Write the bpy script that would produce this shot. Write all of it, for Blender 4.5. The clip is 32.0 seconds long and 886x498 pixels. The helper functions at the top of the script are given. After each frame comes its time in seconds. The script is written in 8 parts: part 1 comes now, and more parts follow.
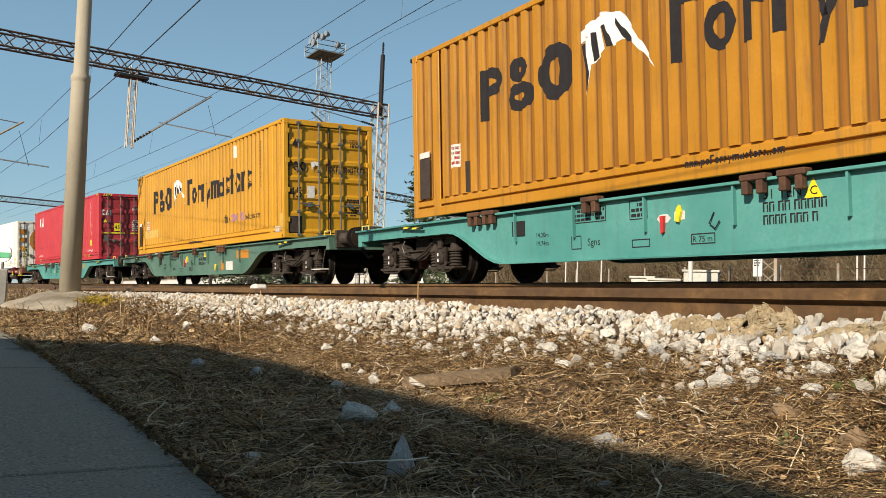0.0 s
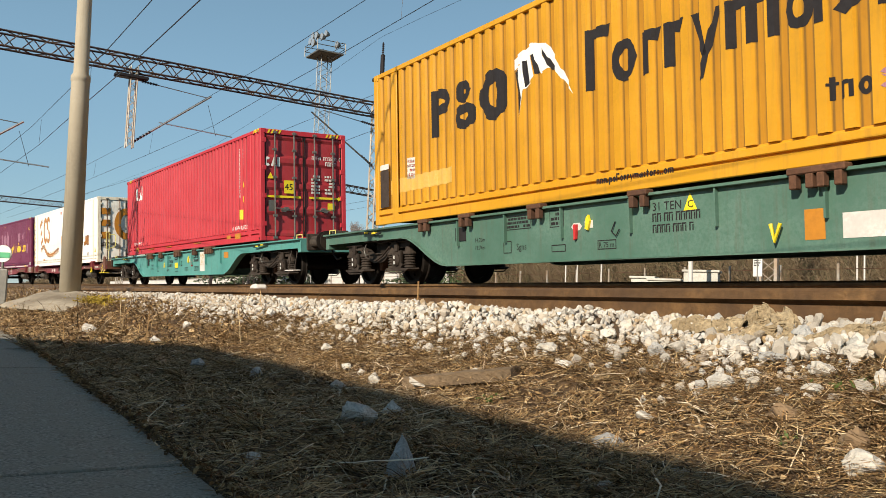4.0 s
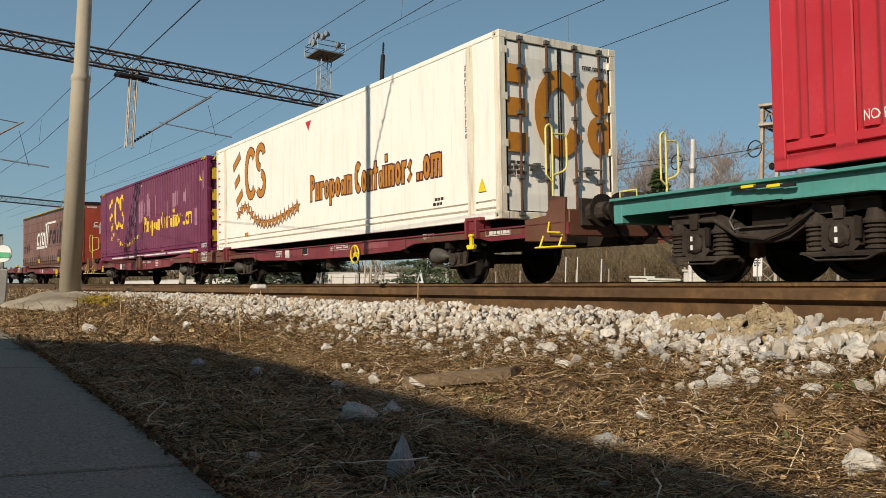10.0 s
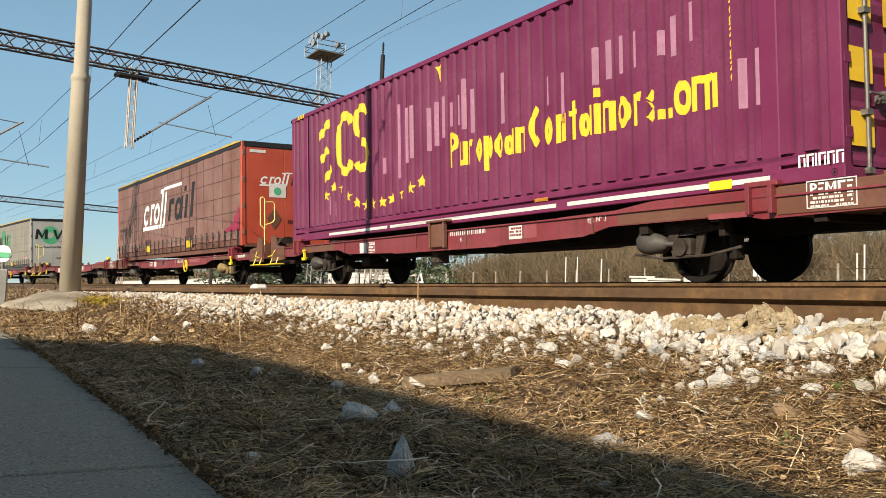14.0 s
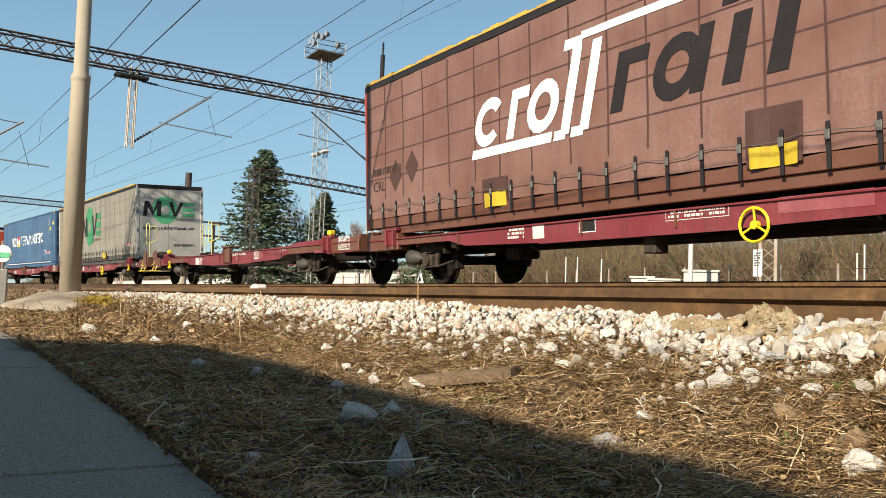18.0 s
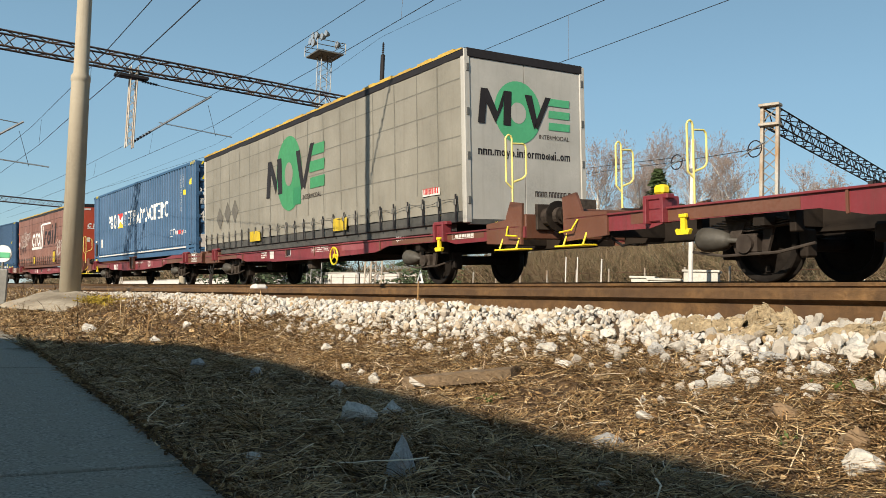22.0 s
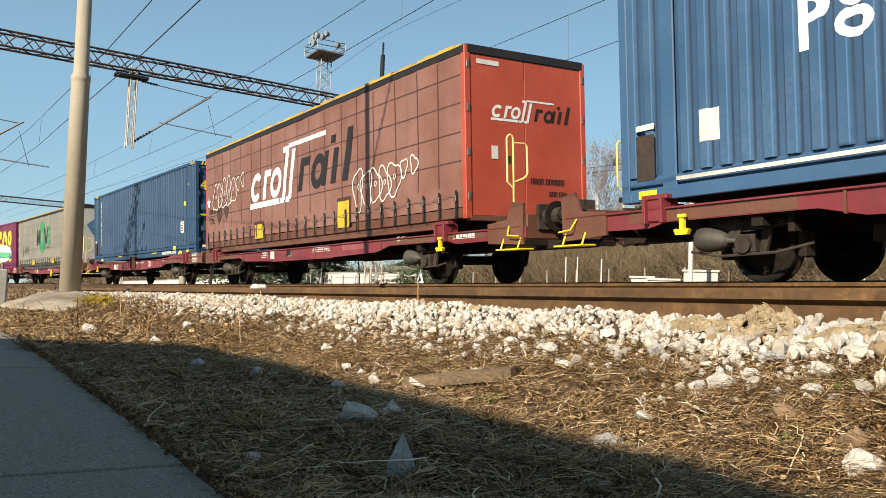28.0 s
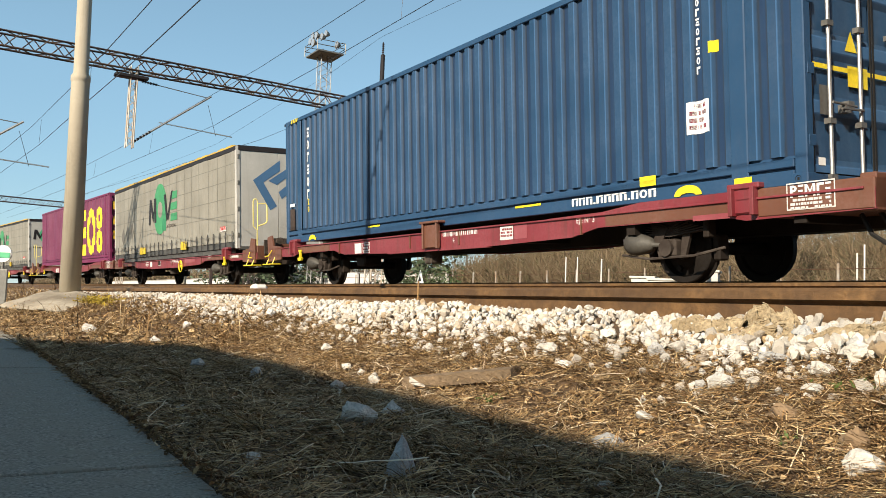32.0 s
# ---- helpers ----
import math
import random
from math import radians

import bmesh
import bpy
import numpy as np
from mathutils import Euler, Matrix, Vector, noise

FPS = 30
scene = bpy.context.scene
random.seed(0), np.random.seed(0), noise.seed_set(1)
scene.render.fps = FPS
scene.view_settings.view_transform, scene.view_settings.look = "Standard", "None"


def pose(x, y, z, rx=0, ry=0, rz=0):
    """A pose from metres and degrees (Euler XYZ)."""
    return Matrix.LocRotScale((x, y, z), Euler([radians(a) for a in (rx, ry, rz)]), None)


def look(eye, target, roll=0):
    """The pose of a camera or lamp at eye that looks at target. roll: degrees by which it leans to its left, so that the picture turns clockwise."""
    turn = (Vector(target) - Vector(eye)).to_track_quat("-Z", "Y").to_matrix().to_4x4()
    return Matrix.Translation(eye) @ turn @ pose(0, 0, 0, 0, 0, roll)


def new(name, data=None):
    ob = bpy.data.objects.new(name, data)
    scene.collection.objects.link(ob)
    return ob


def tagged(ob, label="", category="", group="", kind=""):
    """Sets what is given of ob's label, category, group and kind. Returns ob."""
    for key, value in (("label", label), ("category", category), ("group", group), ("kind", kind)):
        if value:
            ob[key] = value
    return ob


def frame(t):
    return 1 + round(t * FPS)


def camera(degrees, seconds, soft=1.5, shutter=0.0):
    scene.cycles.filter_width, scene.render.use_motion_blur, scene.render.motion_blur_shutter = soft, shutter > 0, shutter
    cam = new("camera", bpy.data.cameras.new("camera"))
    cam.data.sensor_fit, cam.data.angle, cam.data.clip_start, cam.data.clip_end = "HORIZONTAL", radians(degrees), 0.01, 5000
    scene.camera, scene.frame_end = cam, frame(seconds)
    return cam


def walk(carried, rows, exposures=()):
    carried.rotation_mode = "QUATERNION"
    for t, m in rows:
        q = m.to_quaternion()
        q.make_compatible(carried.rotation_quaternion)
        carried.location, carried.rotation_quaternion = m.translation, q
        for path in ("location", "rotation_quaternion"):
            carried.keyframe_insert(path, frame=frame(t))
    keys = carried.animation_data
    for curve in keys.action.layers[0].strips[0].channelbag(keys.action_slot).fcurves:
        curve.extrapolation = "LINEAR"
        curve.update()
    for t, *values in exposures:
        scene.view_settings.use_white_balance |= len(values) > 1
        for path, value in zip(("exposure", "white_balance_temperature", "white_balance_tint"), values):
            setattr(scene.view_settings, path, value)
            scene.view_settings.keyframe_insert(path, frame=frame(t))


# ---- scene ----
# ---- camera ----
ZC = 0.30                       # lens height over the paved strip
EYE = (0.0, 0.0, ZC)
_yaw, _pit = radians(-59.514), radians(3.787)
AIM = (math.sin(_yaw) * math.cos(_pit), math.cos(_yaw) * math.cos(_pit), ZC + math.sin(_pit))
cam = camera(56.37, 32.0, soft=0.6)
CAM_POSE = look(EYE, AIM, 2.219)
EXPOSURE = [(0.0, 0.37), (3.0, 0.38), (7.0, 0.35), (8.0, 0.23), (9.0, 0.13), (10.0, -0.09), (11.0, -0.37), (12.0, -0.50), (13.0, -0.17), (14.0, 0.55), (17.0, 0.61),
            (19.0, 0.55), (21.0, 0.45), (24.0, 0.47), (28.0, 0.61), (30.0, 0.63), (32.0, 0.73)]
walk(cam, [(0.0, CAM_POSE), (32.0, CAM_POSE)], EXPOSURE)

# ---- world and sun ----
SUN_EL, SUN_AZ = radians(28.5), math.atan2(0.50, -1.0)   # the sun stands behind the lens, a little along the train's way
world = bpy.data.worlds.new("sky")
scene.world = world
world.use_nodes = True
_wn = world.node_tree
_bg = _wn.nodes["Background"]
_sky = _wn.nodes.new("ShaderNodeTexSky")
_sky.sky_type, _sky.sun_disc = "NISHITA", False
_sky.sun_elevation, _sky.sun_rotation = SUN_EL, SUN_AZ
_sky.air_density, _sky.dust_density, _sky.ozone_density = 1.0, 0.1, 1.0
_tint = _wn.nodes.new("ShaderNodeMix")
_tint.data_type, _tint.blend_type = "RGBA", "MULTIPLY"
_tint.inputs[0].default_value = 1.0
_tint.inputs[7].default_value = (0.88, 0.95, 0.90, 1)
_wn.links.new(_sky.outputs[0], _tint.inputs[6])
_veil = _wn.nodes.new("ShaderNodeMix")          # thin even haze over the clear sky
_veil.data_type = "RGBA"
_veil.inputs[0].default_value = 0.62
_tc = _wn.nodes.new("ShaderNodeTexCoord")
_sep = _wn.nodes.new("ShaderNodeSeparateXYZ")
_wn.links.new(_tc.outputs["Generated"], _sep.inputs[0])
_fade = _wn.nodes.new("ShaderNodeMapRange")      # the haze thins out towards the zenith
_fade.inputs[1].default_value, _fade.inputs[2].default_value = 0.25, 0.9
_fade.inputs[3].default_value, _fade.inputs[4].default_value = 1.0, 0.12
_wn.links.new(_sep.outputs[2], _fade.inputs[0])
_dim = _wn.nodes.new("ShaderNodeVectorMath")
_dim.operation = "SCALE"
_dim.inputs[0].default_value = (2.22, 3.95, 5.45)
_wn.links.new(_fade.outputs[0], _dim.inputs["Scale"])
_wn.links.new(_dim.outputs[0], _veil.inputs[7])
_wn.links.new(_tint.outputs[2], _veil.inputs[6])
_wn.links.new(_veil.outputs[2], _bg.inputs[0])
_bg.inputs[1].default_value = 0.089
_sd = bpy.data.lights.new("sun", "SUN")
_sd.energy, _sd.angle, _sd.color = 5.0, radians(0.55), (1.0, 0.885, 0.73)
sun = new("sun", _sd)
_toward = Vector((math.sin(SUN_AZ) * math.cos(SUN_EL), math.cos(SUN_AZ) * math.cos(SUN_EL), math.sin(SUN_EL)))
sun.matrix_world = look(_toward * 60, (0, 0, 0))

# ---- track plan: a canted curve, x along the rails ----
CURVE, CANT, GRADE = 1 / 426.0, radians(3.61), 0.0027
FACE_Y, RAIL_Z = 7.19, 0.352 + ZC        # near load face and rail level where x = 0
HALF = 1.22                              # half the load width


def on_track(x, side=0.0, up=0.0):
    """Pose on the train's track: x along it, side from its middle, up from the rail tops."""
    a = -CURVE * x
    base = Matrix.Translation((x, FACE_Y - CURVE * x * x / 2, RAIL_Z + GRADE * x)) @ Matrix.Rotation(a, 4, "Z")
    base = base @ Matrix.Rotation(-math.atan(GRADE), 4, "Y") @ Matrix.Rotation(CANT, 4, "X")
    return base @ Matrix.Translation((0, HALF + side, up))


# way of the train, second by second: where the front end of the crimson container stands
WAY = [-38.83, -34.28, -29.74, -25.09, -20.50, -15.84, -10.97, -6.23, -1.55, 3.37, 8.20, 13.18, 18.25, 23.23, 28.29, 33.45, 38.62,
       43.84, 49.10, 54.66, 60.02, 65.42, 70.79, 76.00, 81.35, 86.89, 92.22, 97.42, 102.72, 107.86, 113.10, 118.35, 123.52]


def way(t):
    i = min(int(t), 31)
    return WAY[i] + (WAY[i + 1] - WAY[i]) * (t - i)


MOVERS = []          # (thing, place on the train, side, up)
AXLES = []           # (part, place on the train, radius, pose in its thing)

# ---- materials ----


def _nodes(name):
    m = bpy.data.materials.new(name)
    m.use_nodes = True
    nt = m.node_tree
    return m, nt, nt.nodes["Principled BSDF"]


def _noise(nt, scale, detail=6, rough=0.6, stretch=None):
    tc = nt.nodes.new("ShaderNodeTexCoord")
    mp = nt.nodes.new("ShaderNodeMapping")
    mp.inputs["Scale"].default_value = stretch or (1, 1, 1)
    nz = nt.nodes.new("ShaderNodeTexNoise")
    nz.inputs["Scale"].default_value, nz.inputs["Detail"].default_value, nz.inputs["Roughness"].default_value = scale, detail, rough
    nt.links.new(tc.outputs["Object"], mp.inputs[0])
    nt.links.new(mp.outputs[0], nz.inputs["Vector"])
    return nz.outputs[0]


def _ramp(nt, fac, lo, hi):
    r = nt.nodes.new("ShaderNodeMapRange")
    r.inputs[1].default_value, r.inputs[2].default_value = lo, hi
    nt.links.new(fac, r.inputs[0])
    return r.outputs[0]


def _mix(nt, fac, a, b):
    mx = nt.nodes.new("ShaderNodeMix")
    mx.data_type = "RGBA"
    nt.links.new(fac, mx.inputs[0])
    for sock, v in ((mx.inputs[6], a), (mx.inputs[7], b)):
        if isinstance(v, tuple):
            sock.default_value = (*v, 1)
        else:
            nt.links.new(v, sock)
    return mx.outputs[2]


def _bump(nt, bsdf, height, strength, dist=0.01):
    b = nt.nodes.new("ShaderNodeBump")
    b.inputs["Strength"].default_value, b.inputs["Distance"].default_value = strength, dist
    nt.links.new(height, b.inputs["Height"])
    nt.links.new(b.outputs[0], bsdf.inputs["Normal"])


def painted(name, col, dirt=(0.10, 0.065, 0.04), amount=0.5, rough=0.45, metal=0.0, streaks=True, fade=0.12, shade=0.72, groove=0.0, band=0.0, edge=0.0):
    """Weathered paint: chalky fading in large patches, dirt runs, chips of rust."""
    m, nt, bsdf = _nodes(name)
    big = _noise(nt, 0.9, 5, 0.6)
    faded = tuple(min(1, c * (1 - fade) + fade * 0.55) for c in col)
    dark = tuple(c * shade for c in col)
    c = _mix(nt, _ramp(nt, big, 0.35, 0.68), dark, faded)
    c = _mix(nt, _ramp(nt, _noise(nt, 26, 4), 0.4, 0.75), c, tuple(x * (shade + 1) / 2 for x in col))
    if streaks:
        run = _noise(nt, 3.2, 8, 0.68, (3.0, 3.0, 0.22))
        f = nt.nodes.new("ShaderNodeMath")
        f.operation = "MULTIPLY"
        f.inputs[1].default_value = amount
        nt.links.new(_ramp(nt, run, 0.52, 0.80), f.inputs[0])
        c = _mix(nt, f.outputs[0], c, dirt)
    chip = nt.nodes.new("ShaderNodeMath")
    chip.operation = "MULTIPLY"
    chip.inputs[1].default_value = min(1, amount * 1.2)
    nt.links.new(_ramp(nt, _noise(nt, 7, 10, 0.75), 0.66, 0.72), chip.inputs[0])
    c = _mix(nt, chip.outputs[0], c, (0.14, 0.06, 0.03))
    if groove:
        # press lines darkened in the colour: rib shade, with patchy run-down grime
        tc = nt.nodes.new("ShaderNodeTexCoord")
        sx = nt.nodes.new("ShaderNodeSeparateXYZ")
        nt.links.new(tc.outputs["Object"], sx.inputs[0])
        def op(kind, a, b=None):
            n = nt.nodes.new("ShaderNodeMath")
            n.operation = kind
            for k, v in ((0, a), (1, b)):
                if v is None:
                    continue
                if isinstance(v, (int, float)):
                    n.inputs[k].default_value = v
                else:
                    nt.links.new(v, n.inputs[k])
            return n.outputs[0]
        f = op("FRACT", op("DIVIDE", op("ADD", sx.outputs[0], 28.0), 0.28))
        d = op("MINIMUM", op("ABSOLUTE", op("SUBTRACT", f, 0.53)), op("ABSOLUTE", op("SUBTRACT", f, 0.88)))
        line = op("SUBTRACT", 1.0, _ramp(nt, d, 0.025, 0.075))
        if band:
            # recesses darkened in the colour, for rib shade as well as grime
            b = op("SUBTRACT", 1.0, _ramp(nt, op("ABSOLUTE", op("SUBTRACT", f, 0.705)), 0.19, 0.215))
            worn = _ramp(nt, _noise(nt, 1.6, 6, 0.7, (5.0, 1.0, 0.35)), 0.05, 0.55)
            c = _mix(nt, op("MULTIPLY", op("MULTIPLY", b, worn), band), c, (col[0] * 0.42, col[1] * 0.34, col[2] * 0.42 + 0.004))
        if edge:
            # highlight painted pale along the pressed edges, as sun on the flanks
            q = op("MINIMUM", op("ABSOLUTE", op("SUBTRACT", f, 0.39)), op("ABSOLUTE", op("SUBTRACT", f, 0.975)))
            glint = op("SUBTRACT", 1.0, _ramp(nt, q, 0.012, 0.035))
            c = _mix(nt, op("MULTIPLY", glint, edge), c, tuple(x * 2.4 + 0.03 for x in col))
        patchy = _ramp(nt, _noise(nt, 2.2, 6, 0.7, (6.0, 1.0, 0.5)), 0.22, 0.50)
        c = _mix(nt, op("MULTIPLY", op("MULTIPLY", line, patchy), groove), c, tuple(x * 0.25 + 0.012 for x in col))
    nt.links.new(c, bsdf.inputs["Base Color"])
    bsdf.inputs["Metallic"].default_value = metal
    r = nt.nodes.new("ShaderNodeMapRange")
    r.inputs[3].default_value, r.inputs[4].default_value = rough - 0.12, rough + 0.2
    nt.links.new(_noise(nt, 11, 6), r.inputs[0])
    nt.links.new(r.outputs[0], bsdf.inputs["Roughness"])
    _bump(nt, bsdf, _noise(nt, 6, 5), 0.12, 0.02)
    return m


def plain(name, col, rough=0.6, metal=0.0, vary=0.25, scale=20, bump=0.15, var2=None):
    m, nt, bsdf = _nodes(name)
    n = _noise(nt, scale, 7, 0.65)
    n2 = _noise(nt, scale * 0.13, 4, 0.6)
    a = _mix(nt, _ramp(nt, n, 0.3, 0.72), tuple(c * (1 - vary) for c in col), tuple(min(1, c * (1 + vary)) for c in col))
    c = _mix(nt, _ramp(nt, n2, 0.4, 0.68), a, var2 or tuple(x * (1 - vary * 0.7) for x in col))
    nt.links.new(c, bsdf.inputs["Base Color"])
    bsdf.inputs["Roughness"].default_value, bsdf.inputs["Metallic"].default_value = rough, metal
    if bump:
        _bump(nt, bsdf, n, bump, 0.02)
    return m


def varied(name, cols, rough=0.85, island=False, scale=30, bump=0.3):
    """Pieces that differ one from another, with fine grain."""
    m, nt, bsdf = _nodes(name)
    if island:
        src = nt.nodes.new("ShaderNodeNewGeometry").outputs["Random Per Island"]
    else:
        src = nt.nodes.new("ShaderNodeObjectInfo").outputs["Random"]
    cr = nt.nodes.new("ShaderNodeValToRGB")
    while len(cr.color_ramp.elements) < len(cols):
        cr.color_ramp.elements.new(0.5)
    for i, c in enumerate(cols):
        cr.color_ramp.elements[i].position = i / (len(cols) - 1)
        cr.color_ramp.elements[i].color = (*c, 1)
    nt.links.new(src, cr.inputs[0])
    n = _noise(nt, scale, 8, 0.7)
    mul = nt.nodes.new("ShaderNodeMix")
    mul.data_type, mul.blend_type = "RGBA", "MULTIPLY"
    mul.inputs[0].default_value = 1.0
    nt.links.new(cr.outputs[0], mul.inputs[6])
    g = nt.nodes.new("ShaderNodeMapRange")
    g.inputs[1].default_value, g.inputs[2].default_value, g.inputs[3].default_value, g.inputs[4].default_value = 0.3, 0.7, 0.7, 1.12
    nt.links.new(n, g.inputs[0])
    nt.links.new(g.outputs[0], mul.inputs[7])
    nt.links.new(mul.outputs[2], bsdf.inputs["Base Color"])
    bsdf.inputs["Roughness"].default_value = rough
    if bump:
        _bump(nt, bsdf, n, bump, 0.01)
    return m


M = {}
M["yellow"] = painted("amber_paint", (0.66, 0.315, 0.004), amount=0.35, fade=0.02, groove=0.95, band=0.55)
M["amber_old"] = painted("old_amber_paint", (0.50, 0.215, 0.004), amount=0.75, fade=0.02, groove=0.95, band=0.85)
M["yellow_pale"] = painted("amber_paint_faded", (0.70, 0.42, 0.06), amount=0.3)
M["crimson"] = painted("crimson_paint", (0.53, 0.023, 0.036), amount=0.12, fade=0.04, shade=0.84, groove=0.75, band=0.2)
M["crimson_dark"] = painted("crimson_door_paint", (0.42, 0.024, 0.032), amount=0.45, fade=0.05)
M["cream"] = painted("cream_paint", (0.93, 0.89, 0.80), dirt=(0.36, 0.25, 0.14), amount=0.32, fade=0.02, shade=0.93)
M["cream_rusty"] = painted("rust_stained_cream", (0.86, 0.78, 0.62), dirt=(0.22, 0.12, 0.05), amount=1.0, fade=0.03, shade=0.8)
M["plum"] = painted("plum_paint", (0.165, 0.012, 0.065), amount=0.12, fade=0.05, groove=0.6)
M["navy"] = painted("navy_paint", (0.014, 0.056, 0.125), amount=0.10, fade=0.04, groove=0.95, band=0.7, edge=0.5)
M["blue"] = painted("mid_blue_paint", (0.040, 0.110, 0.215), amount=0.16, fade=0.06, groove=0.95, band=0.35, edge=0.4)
M["teal"] = painted("sea_green_paint", (0.078, 0.305, 0.27), amount=0.30, fade=0.08)
M["green"] = painted("dull_green_paint", (0.075, 0.17, 0.12), amount=0.5, fade=0.10)
M["wine"] = painted("wine_red_paint", (0.21, 0.022, 0.030), dirt=(0.075, 0.035, 0.026), amount=0.85, fade=0.06)
M["wine_pale"] = painted("wine_red_patch", (0.30, 0.06, 0.07), amount=0.3)
M["brownred"] = painted("red_brown_paint", (0.15, 0.055, 0.028), amount=0.5, fade=0.05)
M["redface"] = painted("tile_red_paint", (0.50, 0.068, 0.026), amount=0.2, fade=0.05)
M["rust"] = plain("rusty_steel", (0.135, 0.062, 0.032), 0.85, 0.2, 0.4, 14, 0.3, (0.07, 0.035, 0.022))
M["railrust"] = plain("rail_rust", (0.165, 0.088, 0.032), 0.7, 0.2, 0.5, 26, 0.4, (0.085, 0.045, 0.020))
M["grime"] = plain("oily_running_gear", (0.016, 0.013, 0.011), 0.7, 0.1, 0.4, 9, 0.3, (0.032, 0.024, 0.018))
M["gear"] = plain("dusty_bogie_steel", (0.072, 0.058, 0.047), 0.75, 0.15, 0.5, 10, 0.4, (0.036, 0.027, 0.022))
M["wheel"] = plain("wheel_steel", (0.022, 0.018, 0.015), 0.65, 0.3, 0.4, 12, 0.2)
M["dome"] = plain("grey_brake_cylinder", (0.075, 0.068, 0.055), 0.65, 0.1, 0.3, 14, 0.2, (0.035, 0.030, 0.024))
M["black"] = plain("black_rubber", (0.022, 0.021, 0.020), 0.6, 0, 0.25, 18, 0.1)
M["ink"] = plain("black_paint", (0.028, 0.025, 0.026), 0.5, 0, 0.2, 18, 0.05)
M["white"] = plain("white_paint", (0.76, 0.75, 0.71), 0.5, 0, 0.08, 15, 0.05)
M["white_worn"] = plain("worn_white_marking", (0.66, 0.62, 0.57), 0.6, 0, 0.2, 22, 0.05)
M["orange"] = plain("ochre_marking", (0.50, 0.20, 0.018), 0.5, 0, 0.14, 14, 0.05)
M["gold"] = plain("gold_marking", (0.80, 0.52, 0.03), 0.5, 0, 0.12, 15, 0.05)
M["signal"] = plain("signal_yellow", (0.80, 0.62, 0.02), 0.45, 0, 0.14, 16, 0.05)
M["plum_edge"] = plain("plum_outline", (0.085, 0.018, 0.030), 0.55, 0, 0.15, 15, 0.05)
M["railyellow"] = plain("faded_yellow_rail", (0.80, 0.68, 0.20), 0.5, 0, 0.15, 14, 0.05)
M["jade_dull"] = plain("dull_green_marking", (0.050, 0.25, 0.105), 0.6, 0, 0.18, 9, 0.05)
M["diamond"] = plain("grimy_diamond", (0.13, 0.12, 0.10), 0.7, 0, 0.3, 14, 0)
# chassis rail with the shade below the tarpaulin put into its colour
M["shaderail"] = plain("shade_dark_chassis_rail", (0.055, 0.055, 0.05), 0.7, 0.1, 0.4, 9, 0.2, (0.10, 0.095, 0.085))
M["jade"] = plain("jade_green_marking", (0.085, 0.40, 0.19), 0.55, 0, 0.12, 15, 0.05)
M["pink"] = plain("pink_smear", (0.27, 0.022, 0.055), 0.6, 0, 0.3, 12, 0.0)
M["red"] = plain("red_marking", (0.55, 0.03, 0.03), 0.5, 0, 0.15, 15, 0.05)
M["pink_wash"] = plain("pale_rubbed_paint", (0.36, 0.17, 0.24), 0.6, 0, 0.2, 14, 0)
M["deepjade"] = plain("deep_green_marking", (0.03, 0.20, 0.085), 0.55, 0, 0.12, 15, 0.05)
M["logoblue"] = plain("logo_blue", (0.06, 0.14, 0.26), 0.55, 0, 0.1, 15, 0.05)
M["steel"] = plain("galvanised_steel", (0.50, 0.50, 0.48), 0.42, 0.8, 0.16, 20, 0.08)
M["towersteel"] = plain("weathered_tower_steel", (0.22, 0.22, 0.22), 0.6, 0.4, 0.3, 20, 0.1, (0.34, 0.34, 0.32))
M["dullsteel"] = plain("dull_steel", (0.20, 0.19, 0.17), 0.55, 0.6, 0.3, 20, 0.15)
M["curtain_brown"] = painted("brown_tarpaulin", (0.215, 0.100, 0.072), dirt=(0.06, 0.035, 0.028), amount=0.45, rough=0.5, fade=0.10)
M["curtain_rust"] = painted("faded_brown_tarpaulin", (0.25, 0.108, 0.072), dirt=(0.07, 0.04, 0.03), amount=0.5, rough=0.5, fade=0.10)
M["signal_dirty"] = painted("dirty_signal_yellow", (0.62, 0.44, 0.02), dirt=(0.07, 0.05, 0.02), amount=0.95, fade=0.04)
M["curtain_grey"] = painted("grey_tarpaulin", (0.275, 0.255, 0.205), dirt=(0.16, 0.14, 0.11), amount=0.5, rough=0.55, fade=0.05)
M["wall_grey"] = painted("pale_grey_panel", (0.50, 0.48, 0.43), dirt=(0.2, 0.17, 0.13), amount=0.3, rough=0.5, fade=0.04)
M["timber"] = plain("roof_edge_ply", (0.55, 0.36, 0.06), 0.7, 0, 0.3, 8, 0.1, (0.35, 0.22, 0.07))
M["concrete"] = plain("weathered_concrete", (0.36, 0.34, 0.30), 0.9, 0, 0.16, 24, 0.35, (0.28, 0.27, 0.24))
M["paving"] = plain("grey_paving", (0.31, 0.29, 0.24), 0.92, 0, 0.8, 150, 0.6, (0.30, 0.28, 0.22))
M["moundstone"] = plain("tan_concrete", (0.42, 0.36, 0.27), 0.95, 0, 0.3, 14, 0.5, (0.2, 0.16, 0.11))
M["polepaint"] = painted("pale_spun_concrete", (0.44, 0.38, 0.28), dirt=(0.16, 0.12, 0.08), amount=0.55, rough=0.8, fade=0.05)
M["mast"] = plain("brown_mast_steel", (0.045, 0.036, 0.038), 0.7, 0.3, 0.3, 12, 0.1, (0.11, 0.07, 0.045))
M["mastpale"] = plain("pale_mast_steel", (0.42, 0.39, 0.34), 0.65, 0.4, 0.25, 12, 0.1, (0.34, 0.22, 0.12))
M["wire"] = plain("contact_wire", (0.035, 0.035, 0.04), 0.5, 0.6, 0.1, 12, 0)
